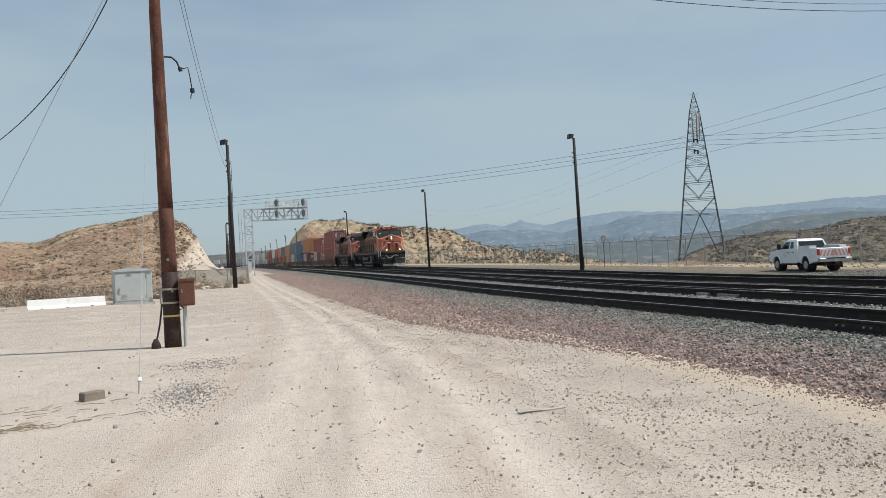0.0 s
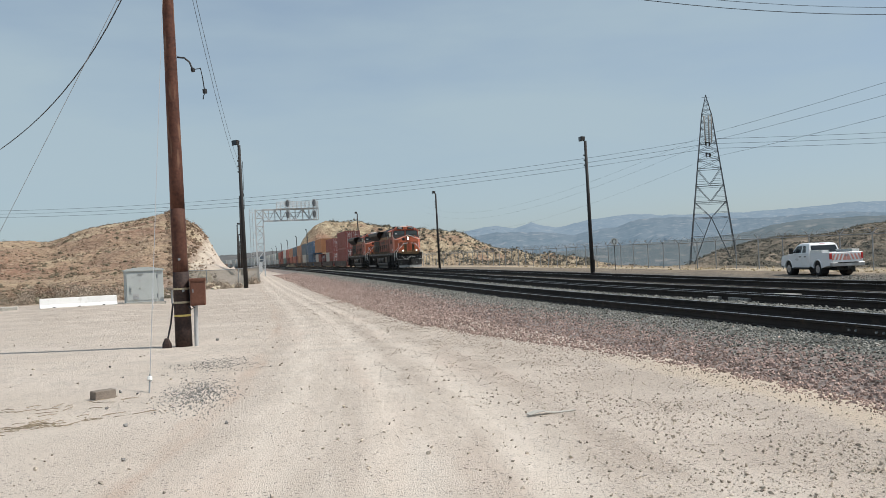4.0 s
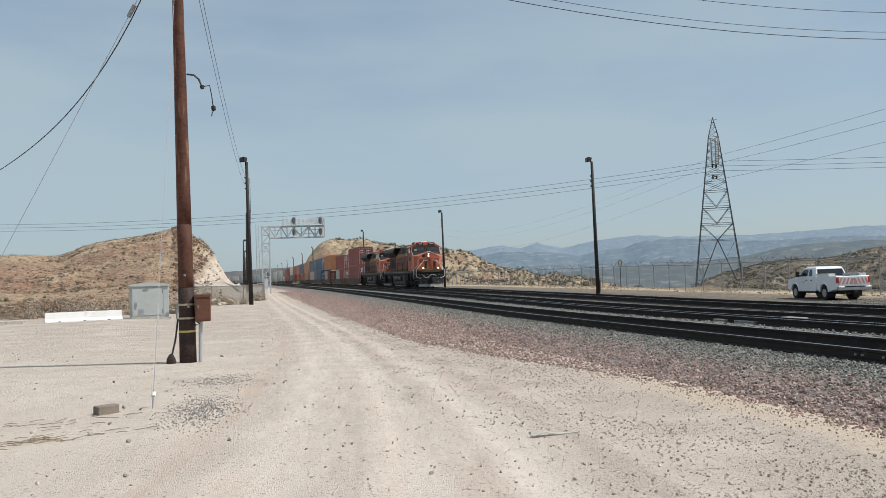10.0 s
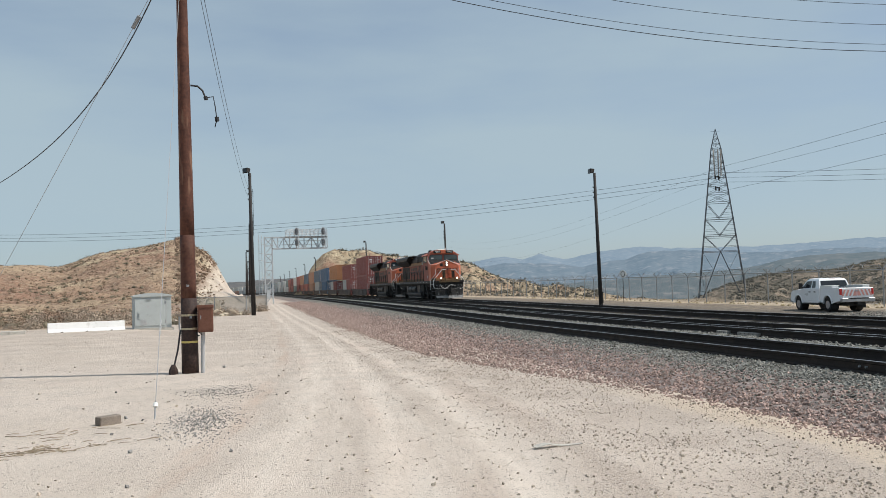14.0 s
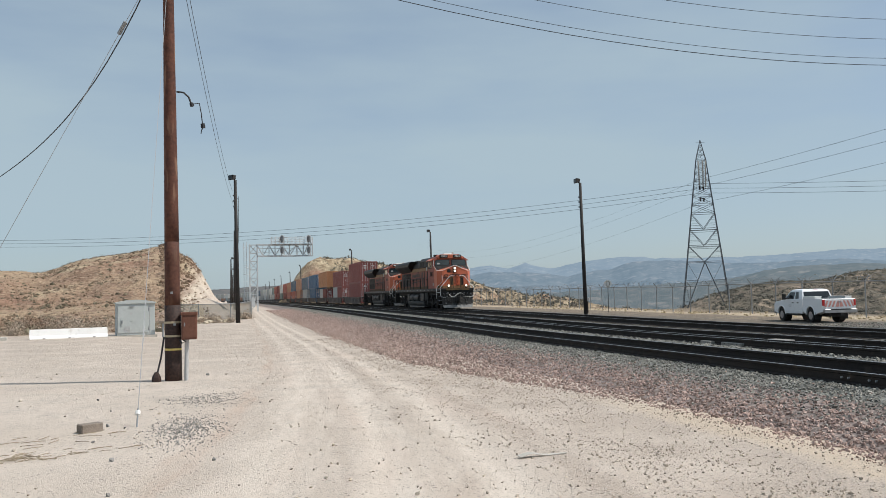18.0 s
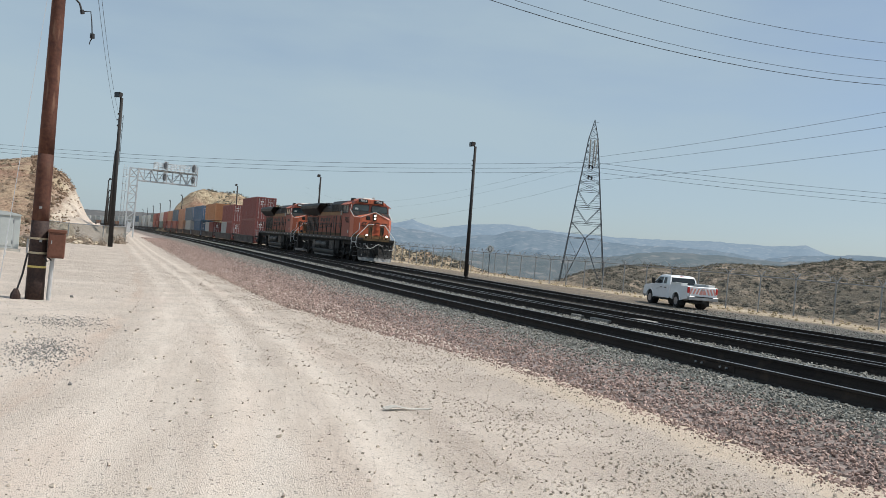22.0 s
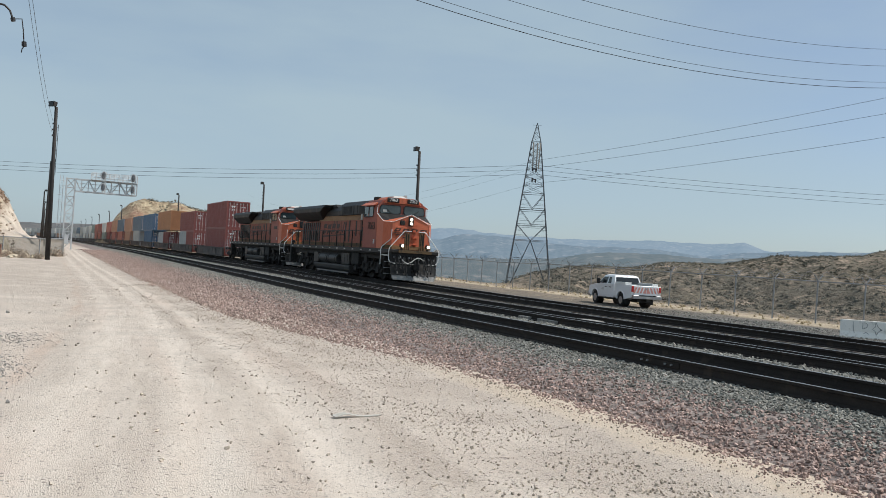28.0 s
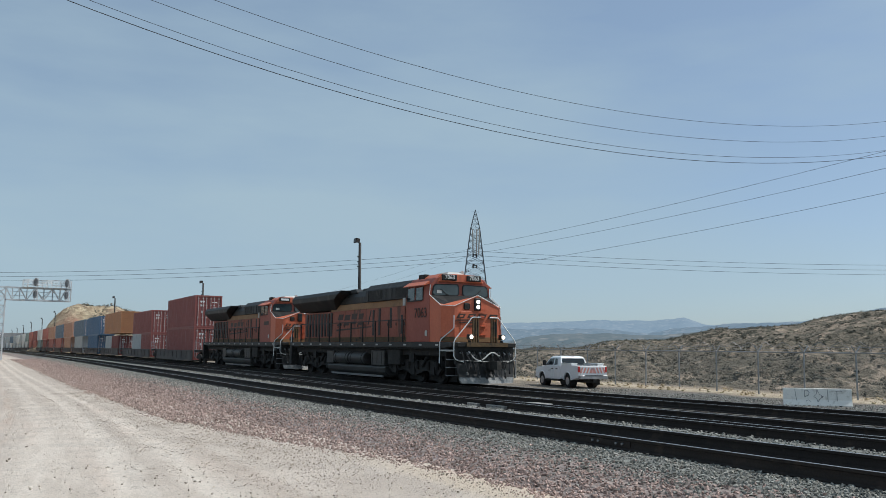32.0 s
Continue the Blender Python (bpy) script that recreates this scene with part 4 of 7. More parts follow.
        for k in range(11):
            y = 5.4 + 0.94 * k
            door = part("hood_door", box(B(), s * (hw + 0.003) - 0.006, s * (hw + 0.003) + 0.006, y, y + 0.90, 2.09, 3.50), M_ORANGE_SIDE_SHADED, L, "", 0.004)
            part("latch", box(B(), s * (hw + 0.02) - 0.012, s * (hw + 0.02) + 0.012, y + 0.04, y + 0.10, 2.6, 2.74), M_BLACK, door)
    # tall black electrical cabinet behind the cab, with recessed vents, and the fan housings on the roof
    part("electrical_cabinet", prism(B(), [(-1.06, 3.84), (-1.06, 4.44), (-0.80, 4.72), (0.80, 4.72), (1.06, 4.44), (1.06, 3.84)], "y", 5.06, 10.85), M_BLACK, L, "black upper equipment housing behind the cab", 0.03)
    for s in (-1, 1):
        for y0, y1, z0, z1 in ((8.75, 10.3, 3.92, 4.40), (6.05, 7.2, 3.92, 4.40)):
            part("vent_screen", box(B(), s * 1.062 - 0.012, s * 1.062 + 0.012, y0, y1, z0, z1), M_GRIME, L, "dark vent screen")
        for y in (7.6, 8.3, 10.45):
            part("cabinet_rib", box(B(), s * 1.065 - 0.015, s * 1.065 + 0.015, y, y + 0.06, 3.86, 4.42), M_BLACK, L)
    part("exhaust_housing", prism(B(), [(10.9, 4.5), (11.05, 4.66), (12.3, 4.66), (12.5, 4.5)], "x", -0.55, 0.55), M_BLACK, L, "", 0.02)
    for y in (11.3, 12.0):
        part("exhaust_stack", rod(B(), (0, y, 4.6), (0, y, 4.80), 0.24, 12), M_GRIME, L)
    part("radiator", loft(B(), [
        [(-0.94, 15.2, 3.60), (-1.50, 14.2, 4.12), (-1.52, 13.55, 4.40), (-1.36, 13.45, 4.60), (1.36, 13.45, 4.60), (1.52, 13.55, 4.40), (1.50, 14.2, 4.12), (0.94, 15.2, 3.60)],
        [(x, 21.15, z) for x, z in ((-0.94, 3.60), (-1.50, 4.12), (-1.52, 4.40), (-1.36, 4.60), (1.36, 4.60), (1.52, 4.40), (1.50, 4.12), (0.94, 3.60))]]), M_BLACK, L, "black overhanging radiator wings", 0.02)
    for k in range(4):
        part("radiator_fan", rod(B(), (0, 14.8 + 1.6 * k, 4.58), (0, 14.8 + 1.6 * k, 4.68), 0.62, 18), M_GRIME, L)
    part("roof_duct", prism(B(), [(12.6, 4.5), (12.9, 4.66), (13.6, 4.64), (13.6, 4.4), (12.6, 4.4)], "x", -0.8, 0.8), M_BLACK, L, "", 0.03)
    # cab
    ring = ((-1.51, 1.80), (-1.53, 3.70), (-1.49, 4.26), (-1.24, 4.60), (-0.55, 4.77), (0.55, 4.77), (1.24, 4.60), (1.49, 4.26), (1.53, 3.70), (1.51, 1.80))
    part("cab", loft(B(), [[(x, 2.75, z) for x, z in ring], [(x, 5.05, z) for x, z in ring]]), M_ORANGE_CAB_SHADED, L, "dusty orange wide cab", 0.02)
    part("cab_roof", loft(B(), [[(x, y, z) for x, z in ((-1.05, 4.655), (-0.5, 4.785), (0.5, 4.785), (1.05, 4.655), (0.85, 4.81), (-0.85, 4.81))] for y in (2.95, 5.0)]), M_ORANGE, L, "dusty orange cab roof")
    part("brow", loft(B(), [[(x, 2.66, z) for x, z in ((-1.10, 4.45), (-1.02, 4.68), (-0.40, 4.80), (0.40, 4.80), (1.02, 4.68), (1.10, 4.45))], [(x, 2.80, z) for x, z in ((-1.22, 4.40), (-1.10, 4.64), (-0.45, 4.775), (0.45, 4.775), (1.10, 4.64), (1.22, 4.40))]]), M_ORANGE, L, "orange brow over the windscreens", 0.02)
    for s in (-1, 1):
        def pane(a0, a1, z0, z1, y0, y1, r=0.09):
            pts = [(a0, z0 + r), (a0 + r, z0), (a1 - r, z0 - 0.02), (a1, z0 + r - 0.02), (a1 - 0.05, z1 - r - 0.03), (a1 - 0.05 - r, z1 - 0.03), (a0 + r, z1), (a0, z1 - r)]
            return loft(B(), [[(s * a, y, z) for a, z in pts] for y in (y0, y1)])
        wf = part("windscreen_frame", pane(0.08, 1.43, 3.82, 4.36, 2.728, 2.76), M_BLACK, L, "black rubber windscreen surround")
        part("windscreen", pane(0.125, 1.385, 3.865, 4.315, 2.715, 2.745), M_CAB_GLASS, L, "dark glass windscreen")
        part("sunshade", box(B(), min(s * 0.95, s * 1.2), max(s * 0.95, s * 1.2), 2.705, 2.713, 3.93, 4.07), M_DUSTY, wf) if s < 0 else None
        part("wiper", bar(B(), (s * 0.62, 2.70, 3.80), (s * 1.02, 2.70, 4.12), 0.022), M_BLACK, wf)
        part("wiper_arm", bar(B(), (s * 0.45, 2.70, 3.80), (s * 0.80, 2.70, 3.94), 0.018), M_BLACK, wf)
        for y0, y1 in ((3.42, 4.02), (4.22, 4.86)):
            part("side_window", box(B(), s * 1.525 - 0.016, s * 1.525 + 0.016, y0, y1, 3.66, 4.21), M_CAB_GLASS, L, "cab side window reflecting the sky")
        for y in (3.36, 4.04, 4.88):
            part("window_post", box(B(), s * 1.535 - 0.016, s * 1.535 + 0.016, y, y + 0.05, 3.62, 4.25), M_BLACK, L)
        part("arm_rest", box(B(), s * 1.55 - 0.04, s * 1.55 + 0.04, 3.5, 4.8, 3.60, 3.65), M_BLACK, L)
        part("window_awning", prism(B(), [(s * 1.47, 4.34), (s * 1.72, 4.26), (s * 1.72, 4.29), (s * 1.44, 4.47)], "y", 2.92, 5.0), M_ORANGE, L, "orange awning over the side window")
        part("mirror", box(B(), s * 1.66 - 0.025, s * 1.66 + 0.025, 4.9, 5.1, 3.45, 3.80), M_DUSTY, L)
        part("grab_iron", pipe(B(), [(s * 1.56, 5.10, 1.9), (s * 1.56, 5.10, 3.4)], 0.02), M_BLACK, L)
        part("vent_louvre", box(B(), s * 1.534 - 0.008, s * 1.534 + 0.008, 2.95, 3.15, 2.06, 2.30), M_DUSTY, L, "small pale notice on the cab side")
        nb = part("number_board", box(B(), s * 0.62 - 0.37, s * 0.62 + 0.37, 2.60, 2.74, 4.50, 4.77), M_BLACK, L, "black number board with white digits", 0.03)
        text("digits", number, 0.25, M_SILVER, nb, pose(s * 0.62, 2.592, 4.635, 90, 0, 0), "white digits")
        text("cab_number", number, 0.62, M_LETTER, L, pose(s * 1.54, 3.60, 3.06, 90, 0, -90 if s < 0 else 90), "dark road number on the cab side")
    part("horn", rod(B(), (0.35, 3.7, 4.92), (0.35, 3.2, 4.92), 0.05, 8, 0.10), M_DUSTY, L)
    part("antenna_dome", loft(B(), [[(x, y, z) for x, y in ((-0.55, 3.0), (0.35, 3.0), (0.35, 4.3), (-0.55, 4.3))] if z < 4.85 else [(x, y, z) for x, y in ((-0.4, 3.15), (0.2, 3.15), (0.2, 4.1), (-0.4, 4.1))] for z in (4.79, 4.93)]), M_DUSTY, L, "pale antenna cover on the cab roof", 0.02)
    part("air_conditioner", box(B(), -1.05, -0.78, 4.2, 4.8, 4.62, 4.86), M_GRIME, L, "dark roof unit", 0.03)
    # nose: wide hood with bevelled corners; its sloping top is black against glare
    rings = [[(-1.50, 2.75, 1.80), (-1.525, 2.75, 3.82), (-0.9, 2.75, 3.82), (0, 2.75, 3.83), (0.9, 2.75, 3.82), (1.525, 2.75, 3.82), (1.50, 2.75, 1.80)],
             [(-1.48, 1.78, 1.80), (-1.48, 1.78, 3.34), (-1.12, 1.78, 3.47), (0, 1.78, 3.81), (1.12, 1.78, 3.47), (1.48, 1.78, 3.34), (1.48, 1.78, 1.80)],
             [(-1.14, 1.20, 1.80), (-1.12, 1.27, 3.30), (-0.84, 1.27, 3.42), (0, 1.27, 3.78), (0.84, 1.27, 3.42), (1.12, 1.27, 3.30), (1.14, 1.20, 1.80)]]
    nose = part("nose", loft(B(), rings), M_ORANGE, L, "orange wide nose with bevelled corners", 0.015)
    part("nose_top", loft(B(), [[(x * 0.985, y + d, z + 0.006) for x, y, z in r[1:6]] + [(x * 0.98, y + d, z - 0.03) for x, y, z in r[5:0:-1]] for r, d in zip(rings, (-0.01, 0.0, 0.04))]), M_BLACK, nose, "black anti-glare panel below the windscreens")
    for s in (-1, 1):
        part("silver_trim", pipe(B(), [(s * 1.52, 2.72, 4.28), (s * 1.555, 2.72, 3.84), (s * 1.50, 1.78, 3.36), (s * 1.13, 1.25, 3.32), (s * 0.85, 1.25, 3.44), (s * 0.02, 1.25, 3.80)], 0.017), M_SILVER, nose, "thin pale line along the nose top")
        part("corner_line", pipe(B(), [(s * 1.13, 1.25, 3.32), (s * 1.15, 1.20, 1.95)], 0.010), M_ORANGE, nose)
    part("nose_door", box(B(), -0.86, -0.26, 1.205, 1.25, 1.95, 3.10), M_ORANGE, nose, "", 0.01)
    part("door_window", box(B(), -0.68, -0.38, 1.225, 1.30, 3.16, 3.46), M_GRIME, nose, "dark rounded nose window", 0.05)
    hb = part("headlight_housing", box(B(), -0.17, 0.13, 1.17, 1.5, 3.15, 3.68), M_BLACK, nose, "black twin headlight housing", 0.02)
    for z in (3.30, 3.52):
        part("headlight", rod(B(), (-0.02, 1.18, z), (-0.02, 1.155, z), 0.082, 14), M_LAMP, hb, "lit headlight")
    for k in range(4):
        part("nose_step", box(B(), 0.10, 0.40, 1.14, 1.22, 2.1 + 0.36 * k, 2.13 + 0.36 * k), M_ORANGE, nose, "orange step on the nose")
    # dark winged mark across the nose as plain slanted shapes
    for x0, x1 in ((-1.02, -0.62), (-0.54, -0.12), (-0.04, 0.42), (0.50, 0.98)):
        q = 0.10
        part("nose_mark", prism(B(), [(x0, 2.82), (x1 - 0.08, 2.82), (x1 - 0.08 + q, 3.0), (x0 + q, 3.0)], "y", 1.196, 1.226), M_LETTER, nose, "dark slanted block of a company mark as a plain shape")
        part("nose_mark", prism(B(), [(x0 + 0.12, 2.87), (x1 - 0.14, 2.87), (x1 - 0.14 + q * 0.4, 2.94), (x0 + 0.12 + q * 0.4, 2.94)], "y", 1.190, 1.226), M_ORANGE, nose)
    for z, w in ((2.70, 1.10), (2.60, 0.95), (2.46, 0.55)):
        part("nose_mark", prism(B(), [(-w, z), (-0.15, z + 0.02), (-0.18, z + 0.075), (-w + 0.06, z + 0.05)], "y", 1.186, 1.226), M_LETTER, nose, "dark wing stripe of a company mark as a plain shape")
    part("nose_stripe", box(B(), -1.12, 1.12, 1.175, 1.215, 1.82, 2.02), M_YELLOW, nose, "faded yellow stripe low on the nose")
    for s in (-1, 1):
        part("nose_stripe", prism(B(), [(s * 1.145, 1.19), (s * 1.485, 1.77), (s * 1.500, 1.77), (s * 1.160, 1.19)], "z", 1.82, 2.02), M_SILL, nose)
    # front platform, ditch lights, posts, plough, coupler, hoses
    part("front_platform", box(B(), -1.42, 1.42, 0.42, 1.35, 1.60, 1.78), M_GRIME, L, "grimy front platform", 0.02)
    part("platform_edge", box(B(), -1.0, 1.0, 0.385, 0.415, 1.62, 1.79), M_SILL, L, "worn yellow platform edge")
    for s in (-1, 1):
        dl = part("ditch_light_box", box(B(), s * 0.78 - 0.105, s * 0.78 + 0.105, 0.42, 0.66, 1.91, 2.13), M_BLACK, L, "", 0.02)
        part("ditch_light", rod(B(), (s * 0.78, 0.42, 2.02), (s * 0.78, 0.395, 2.02), 0.080, 14), M_LAMP, dl, "lit ditch light")
        part("ditch_bracket", box(B(), s * 0.78 - 0.05, s * 0.78 + 0.05, 0.5, 0.6, 1.76, 1.88), M_GRIME, L)
        for x in (0.33, 0.44, 0.56):
            part("platform_post", box(B(), s * x - 0.028, s * x + 0.028, 0.60, 0.68, 1.78, 2.80), M_SILL, L)
        part("platform_panel", box(B(), s * 0.445 - 0.13, s * 0.445 + 0.13, 0.62, 0.65, 2.05, 2.68), M_BLACK, L)
        part("handrail", pipe(B(), [(s * 0.22, 0.60, 2.84), (s * 0.60, 0.60, 2.84), (s * 0.70, 0.60, 2.78), (s * 0.78, 0.60, 2.66), (s * 1.44, 0.60, 1.92), (s * 1.50, 0.60, 1.80), (s * 1.50, 0.60, 1.22), (s * 1.40, 0.60, 1.08), (s * 1.05, 0.55, 0.98)], 0.024), M_SILVER, L, "white painted front handrail")
        part("handrail", pipe(B(), [(s * 1.16, 1.22, 2.92), (s * 1.16, 1.22, 2.40), (s * 1.22, 1.30, 2.30), (s * 1.50, 1.72, 1.92), (s * 1.54, 1.76, 1.78), (s * 1.54, 1.76, 0.90)], 0.024), M_SILVER, L, "white painted step handrail")
        part("rail_bracket", box(B(), s * 1.52 - 0.02, s * 1.52 + 0.02, 0.62, 1.76, 1.42, 1.48), M_DUSTY, L)
        part("step_well", box(B(), s * 1.28 - 0.22, s * 1.28 + 0.22, 1.28, 1.33, 0.42, 1.62), M_GRIME, L)
        for k in range(4):
            part("step", box(B(), s * 1.28 - 0.22, s * 1.28 + 0.22, 0.90, 1.28, 0.40 + 0.33 * k, 0.43 + 0.33 * k), M_GALV, L, "worn steel step")
        part("end_step_rear", box(B(), s * 1.30 - 0.24, s * 1.30 + 0.24, 20.9, 21.3, 0.45, 1.6), M_GRIME, L)
        part("rear_handrail", pipe(B(), [(s * 1.50, 20.7, 2.75), (s * 1.50, 21.1, 2.2), (s * 1.50, 21.3, 1.0)], 0.025), M_SILVER, L)
        for y in [5.4 + 1.55 * k for k in range(11)]:
            part("handrail_post", box(B(), s * 1.50 - 0.028, s * 1.50 + 0.028, y, y + 0.055, 1.78, 2.84), M_BLACK, L)
        part("side_handrail", pipe(B(), [(s * 1.5, 5.2, 2.82), (s * 1.5, 20.9, 2.82)], 0.022), M_BLACK, L)
    def blade(h, wx, wy, ty, z):              # one level of the plough: a blunt vee
        return [(-wx, wy, z), (-0.25, ty, z), (0.25, ty, z), (wx, wy, z), (wx, wy + h, z), (-wx, wy + h, z)]
    pl = part("plough", loft(B(), [blade(0.10, 1.36, 0.56, 0.34, 0.92), blade(0.10, 1.34, 0.50, 0.22, 0.50), blade(0.10, 1.31, 0.44, 0.12, 0.32)]), M_BLACK, L, "dark plough with a scraped pale lower edge")
    part("plough_edge", loft(B(), [blade(0.10, 1.31, 0.437, 0.117, 0.36), blade(0.10, 1.30, 0.41, 0.08, 0.26), blade(0.10, 1.24, 0.36, 0.02, 0.12)]), M_SCRAPED, pl, "scraped pale lower plough edge")
    part("pilot_plate", box(B(), -1.40, 1.40, 0.62, 0.78, 0.90, 1.60), M_BLACK, L)
    bm = box(B(), -0.16, 0.16, -0.15, 0.8, 0.72, 1.02)
    prism(bm, [(-0.24, -0.32), (-0.05, -0.42), (0.24, -0.30), (0.24, -0.05), (-0.24, -0.05)], "z", 0.70, 1.04)
    part("coupler", bm, M_GRIME, L)
    rnd = random.Random(11)
    for i in range(13):
        x0 = -1.2 + 0.2 * i
        low = 0.35 + 0.5 * rnd.random()
        x1 = x0 + rnd.uniform(-0.12, 0.18)
        part("brake_hose", pipe(B(), [(x0, 0.58, 1.45), (x0 - 0.02, 0.36, 1.30), (x0 * 0.6 + x1 * 0.4, 0.16, low + 0.25), (x1, 0.10, low), (x1 + 0.03, 0.16, low - 0.08)], 0.026), M_BLACK, L)
        part("glad_hand", rod(B(), (x1, 0.10, low), (x1 + 0.03, 0.12, low - 0.10), 0.045, 7), M_SCRAPED if i % 3 == 0 else M_GRIME, L)
    part("jumper_cable", pipe(B(), [(-0.86, 0.50, 1.42), (-0.78, 0.36, 1.24), (-0.62, 0.28, 1.08), (-0.44, 0.26, 1.04), (-0.24, 0.26, 1.14), (-0.04, 0.28, 1.30), (0.14, 0.32, 1.38), (0.32, 0.34, 1.36), (0.48, 0.38, 1.26), (0.64, 0.46, 1.24)], 0.028, 6), M_DUSTY, L, "pale jumper cable hanging in a wave")
    for k in range(9):
        part("hose_fitting", rod(B(), (-1.2 + 0.3 * k, 0.60, 1.36), (-1.2 + 0.3 * k, 0.48, 1.36 - 0.05 * (k % 3)), 0.045, 8), M_GALV, L)
    part("uncoupling_lever", pipe(B(), [(-1.40, 0.40, 1.06), (-0.6, 0.22, 1.02), (0.6, 0.22, 1.02), (1.40, 0.40, 1.06)], 0.018), M_SCRAPED, L)
    return L


CONT = {}


def container_paint(name, a, c):
    if name not in CONT:
        CONT[name] = mat(name + "_container_paint", a, tuple(v * 1.2 for v in a), 0.6, 0.7, 8, 0.05, c=c, streaks=(1.0, 1.0, 0.3))
    return CONT[name]


def corrugated(length, w, h, s, pitch=0.28, deep=0.036):
    """One ribbed side wall."""
    verts, faces = [], []
    n = int(length / pitch)
    prof = []
    for k in range(n):
        y = length * k / n
        p = length / n
        prof += [(y, 0.0), (y + p * 0.25, 0.0), (y + p * 0.5, deep), (y + p * 0.75, deep)]
    prof.append((length, 0.0))
    for y, d in prof:
        verts += [(s * (w / 2 - d), y, 0.12), (s * (w / 2 - d), y, h - 0.08)]
    for k in range(len(prof) - 1):
        q = 2 * k
        faces.append((q, q + 1, q + 3, q + 2))
    return verts, faces


def container(color, material, length, h, style="box"):
    """A container whose door end faces -y."""
    w = 2.44
    C = thing("shipping_container", color + " ribbed steel shipping container riding in a well car", "container", group="containers")
    for s in (-1, 1):
        v, f = corrugated(length, w, h, s)
        ob = new("side_wall", raw("side_wall", v, f, material))
        ob.parent = C
    fr = B()
    for x in (-w / 2, w / 2 - 0.14):
        for y in (0.0, length - 0.16):
            box(fr, x, x + 0.14, y, y + 0.16, 0, h)
        box(fr, x, x + 0.14, 0.16, length - 0.16, 0, 0.13)
        box(fr, x, x + 0.14, 0.16, length - 0.16, h - 0.10, h)
    for y in (0.0, length - 0.16):
        box(fr, -w / 2 + 0.14, w / 2 - 0.14, y, y + 0.16, 0, 0.14)
        box(fr, -w / 2 + 0.14, w / 2 - 0.14, y, y + 0.16, h - 0.14, h)
    part("frame", fr, material, C)
    part("roof", box(B(), -w / 2 + 0.14, w / 2 - 0.14, 0.16, length - 0.16, h - 0.06, h - 0.02), material, C)
    part("rear_wall", box(B(), -w / 2 + 0.14, w / 2 - 0.14, length - 0.10, length - 0.06, 0.14, h - 0.14), material, C)
    if style == "slats":                     # ribbed blank front wall
        bm = box(B(), -w / 2 + 0.14, w / 2 - 0.14, 0.10, 0.14, 0.14, h - 0.14)
        wall = part("front_wall", bm, material, C)
        for k in range(8):
            part("slat", box(B(), -w / 2 + 0.16, w / 2 - 0.16, 0.03, 0.10, 0.22 + k * (h - 0.4) / 8, 0.34 + k * (h - 0.4) / 8), material, wall)
        return C
    for s in (-1, 1):
        door = part("door", box(B(), min(s * 0.015, s * (w / 2 - 0.15)), max(s * 0.015, s * (w / 2 - 0.15)), 0.06, 0.11, 0.15, h - 0.15), material, C)
        for k in range(6):
            z = 0.30 + (h - 0.6) * k / 5
            part("door_rib", box(B(), min(s * 0.04, s * (w / 2 - 0.18)), max(s * 0.04, s * (w / 2 - 0.18)), 0.045, 0.062, z - 0.06, z + 0.06), material, door)
        for x in (0.20, 0.50, 0.92):
            part("lock_rod", rod(B(), (s * x, 0.035, 0.05), (s * x, 0.035, h - 0.05), 0.026, 6), M_ROD, door, "pale locking rod")
        bm = B()
        for x in (0.20, 0.50, 0.92):
            for z in (0.25, 0.9, h - 0.9, h - 0.3):
                box(bm, s * x - 0.07, s * x + 0.07, 0.02, 0.06, z - 0.04, z + 0.04)
        part("rod_bracket", bm, M_ROD, door)
    return C


def door_marks(C, h):
    """Plain pale bars where the doors carry writing."""
    for x, z, w, t in ((-0.55, h - 0.55, 0.42, 0.10), (-0.66, h - 0.80, 0.10, 0.42), (-0.45, h - 0.80, 0.10, 0.42), (0.55, h - 0.62, 0.46, 0.08), (0.55, h - 0.78, 0.40, 0.06), (0.55, h - 1.1, 0.3, 0.05), (0.55, h - 1.3, 0.34, 0.05), (0.55, h - 1.5, 0.3, 0.05), (-0.55, h - 1.5, 0.16, 0.2)):
        part("door_marking", box(B(), x - w / 2, x + w / 2, 0.052, 0.058, z - t / 2, z + t / 2), M_SILVER, C, "pale bar of unreadable marking")


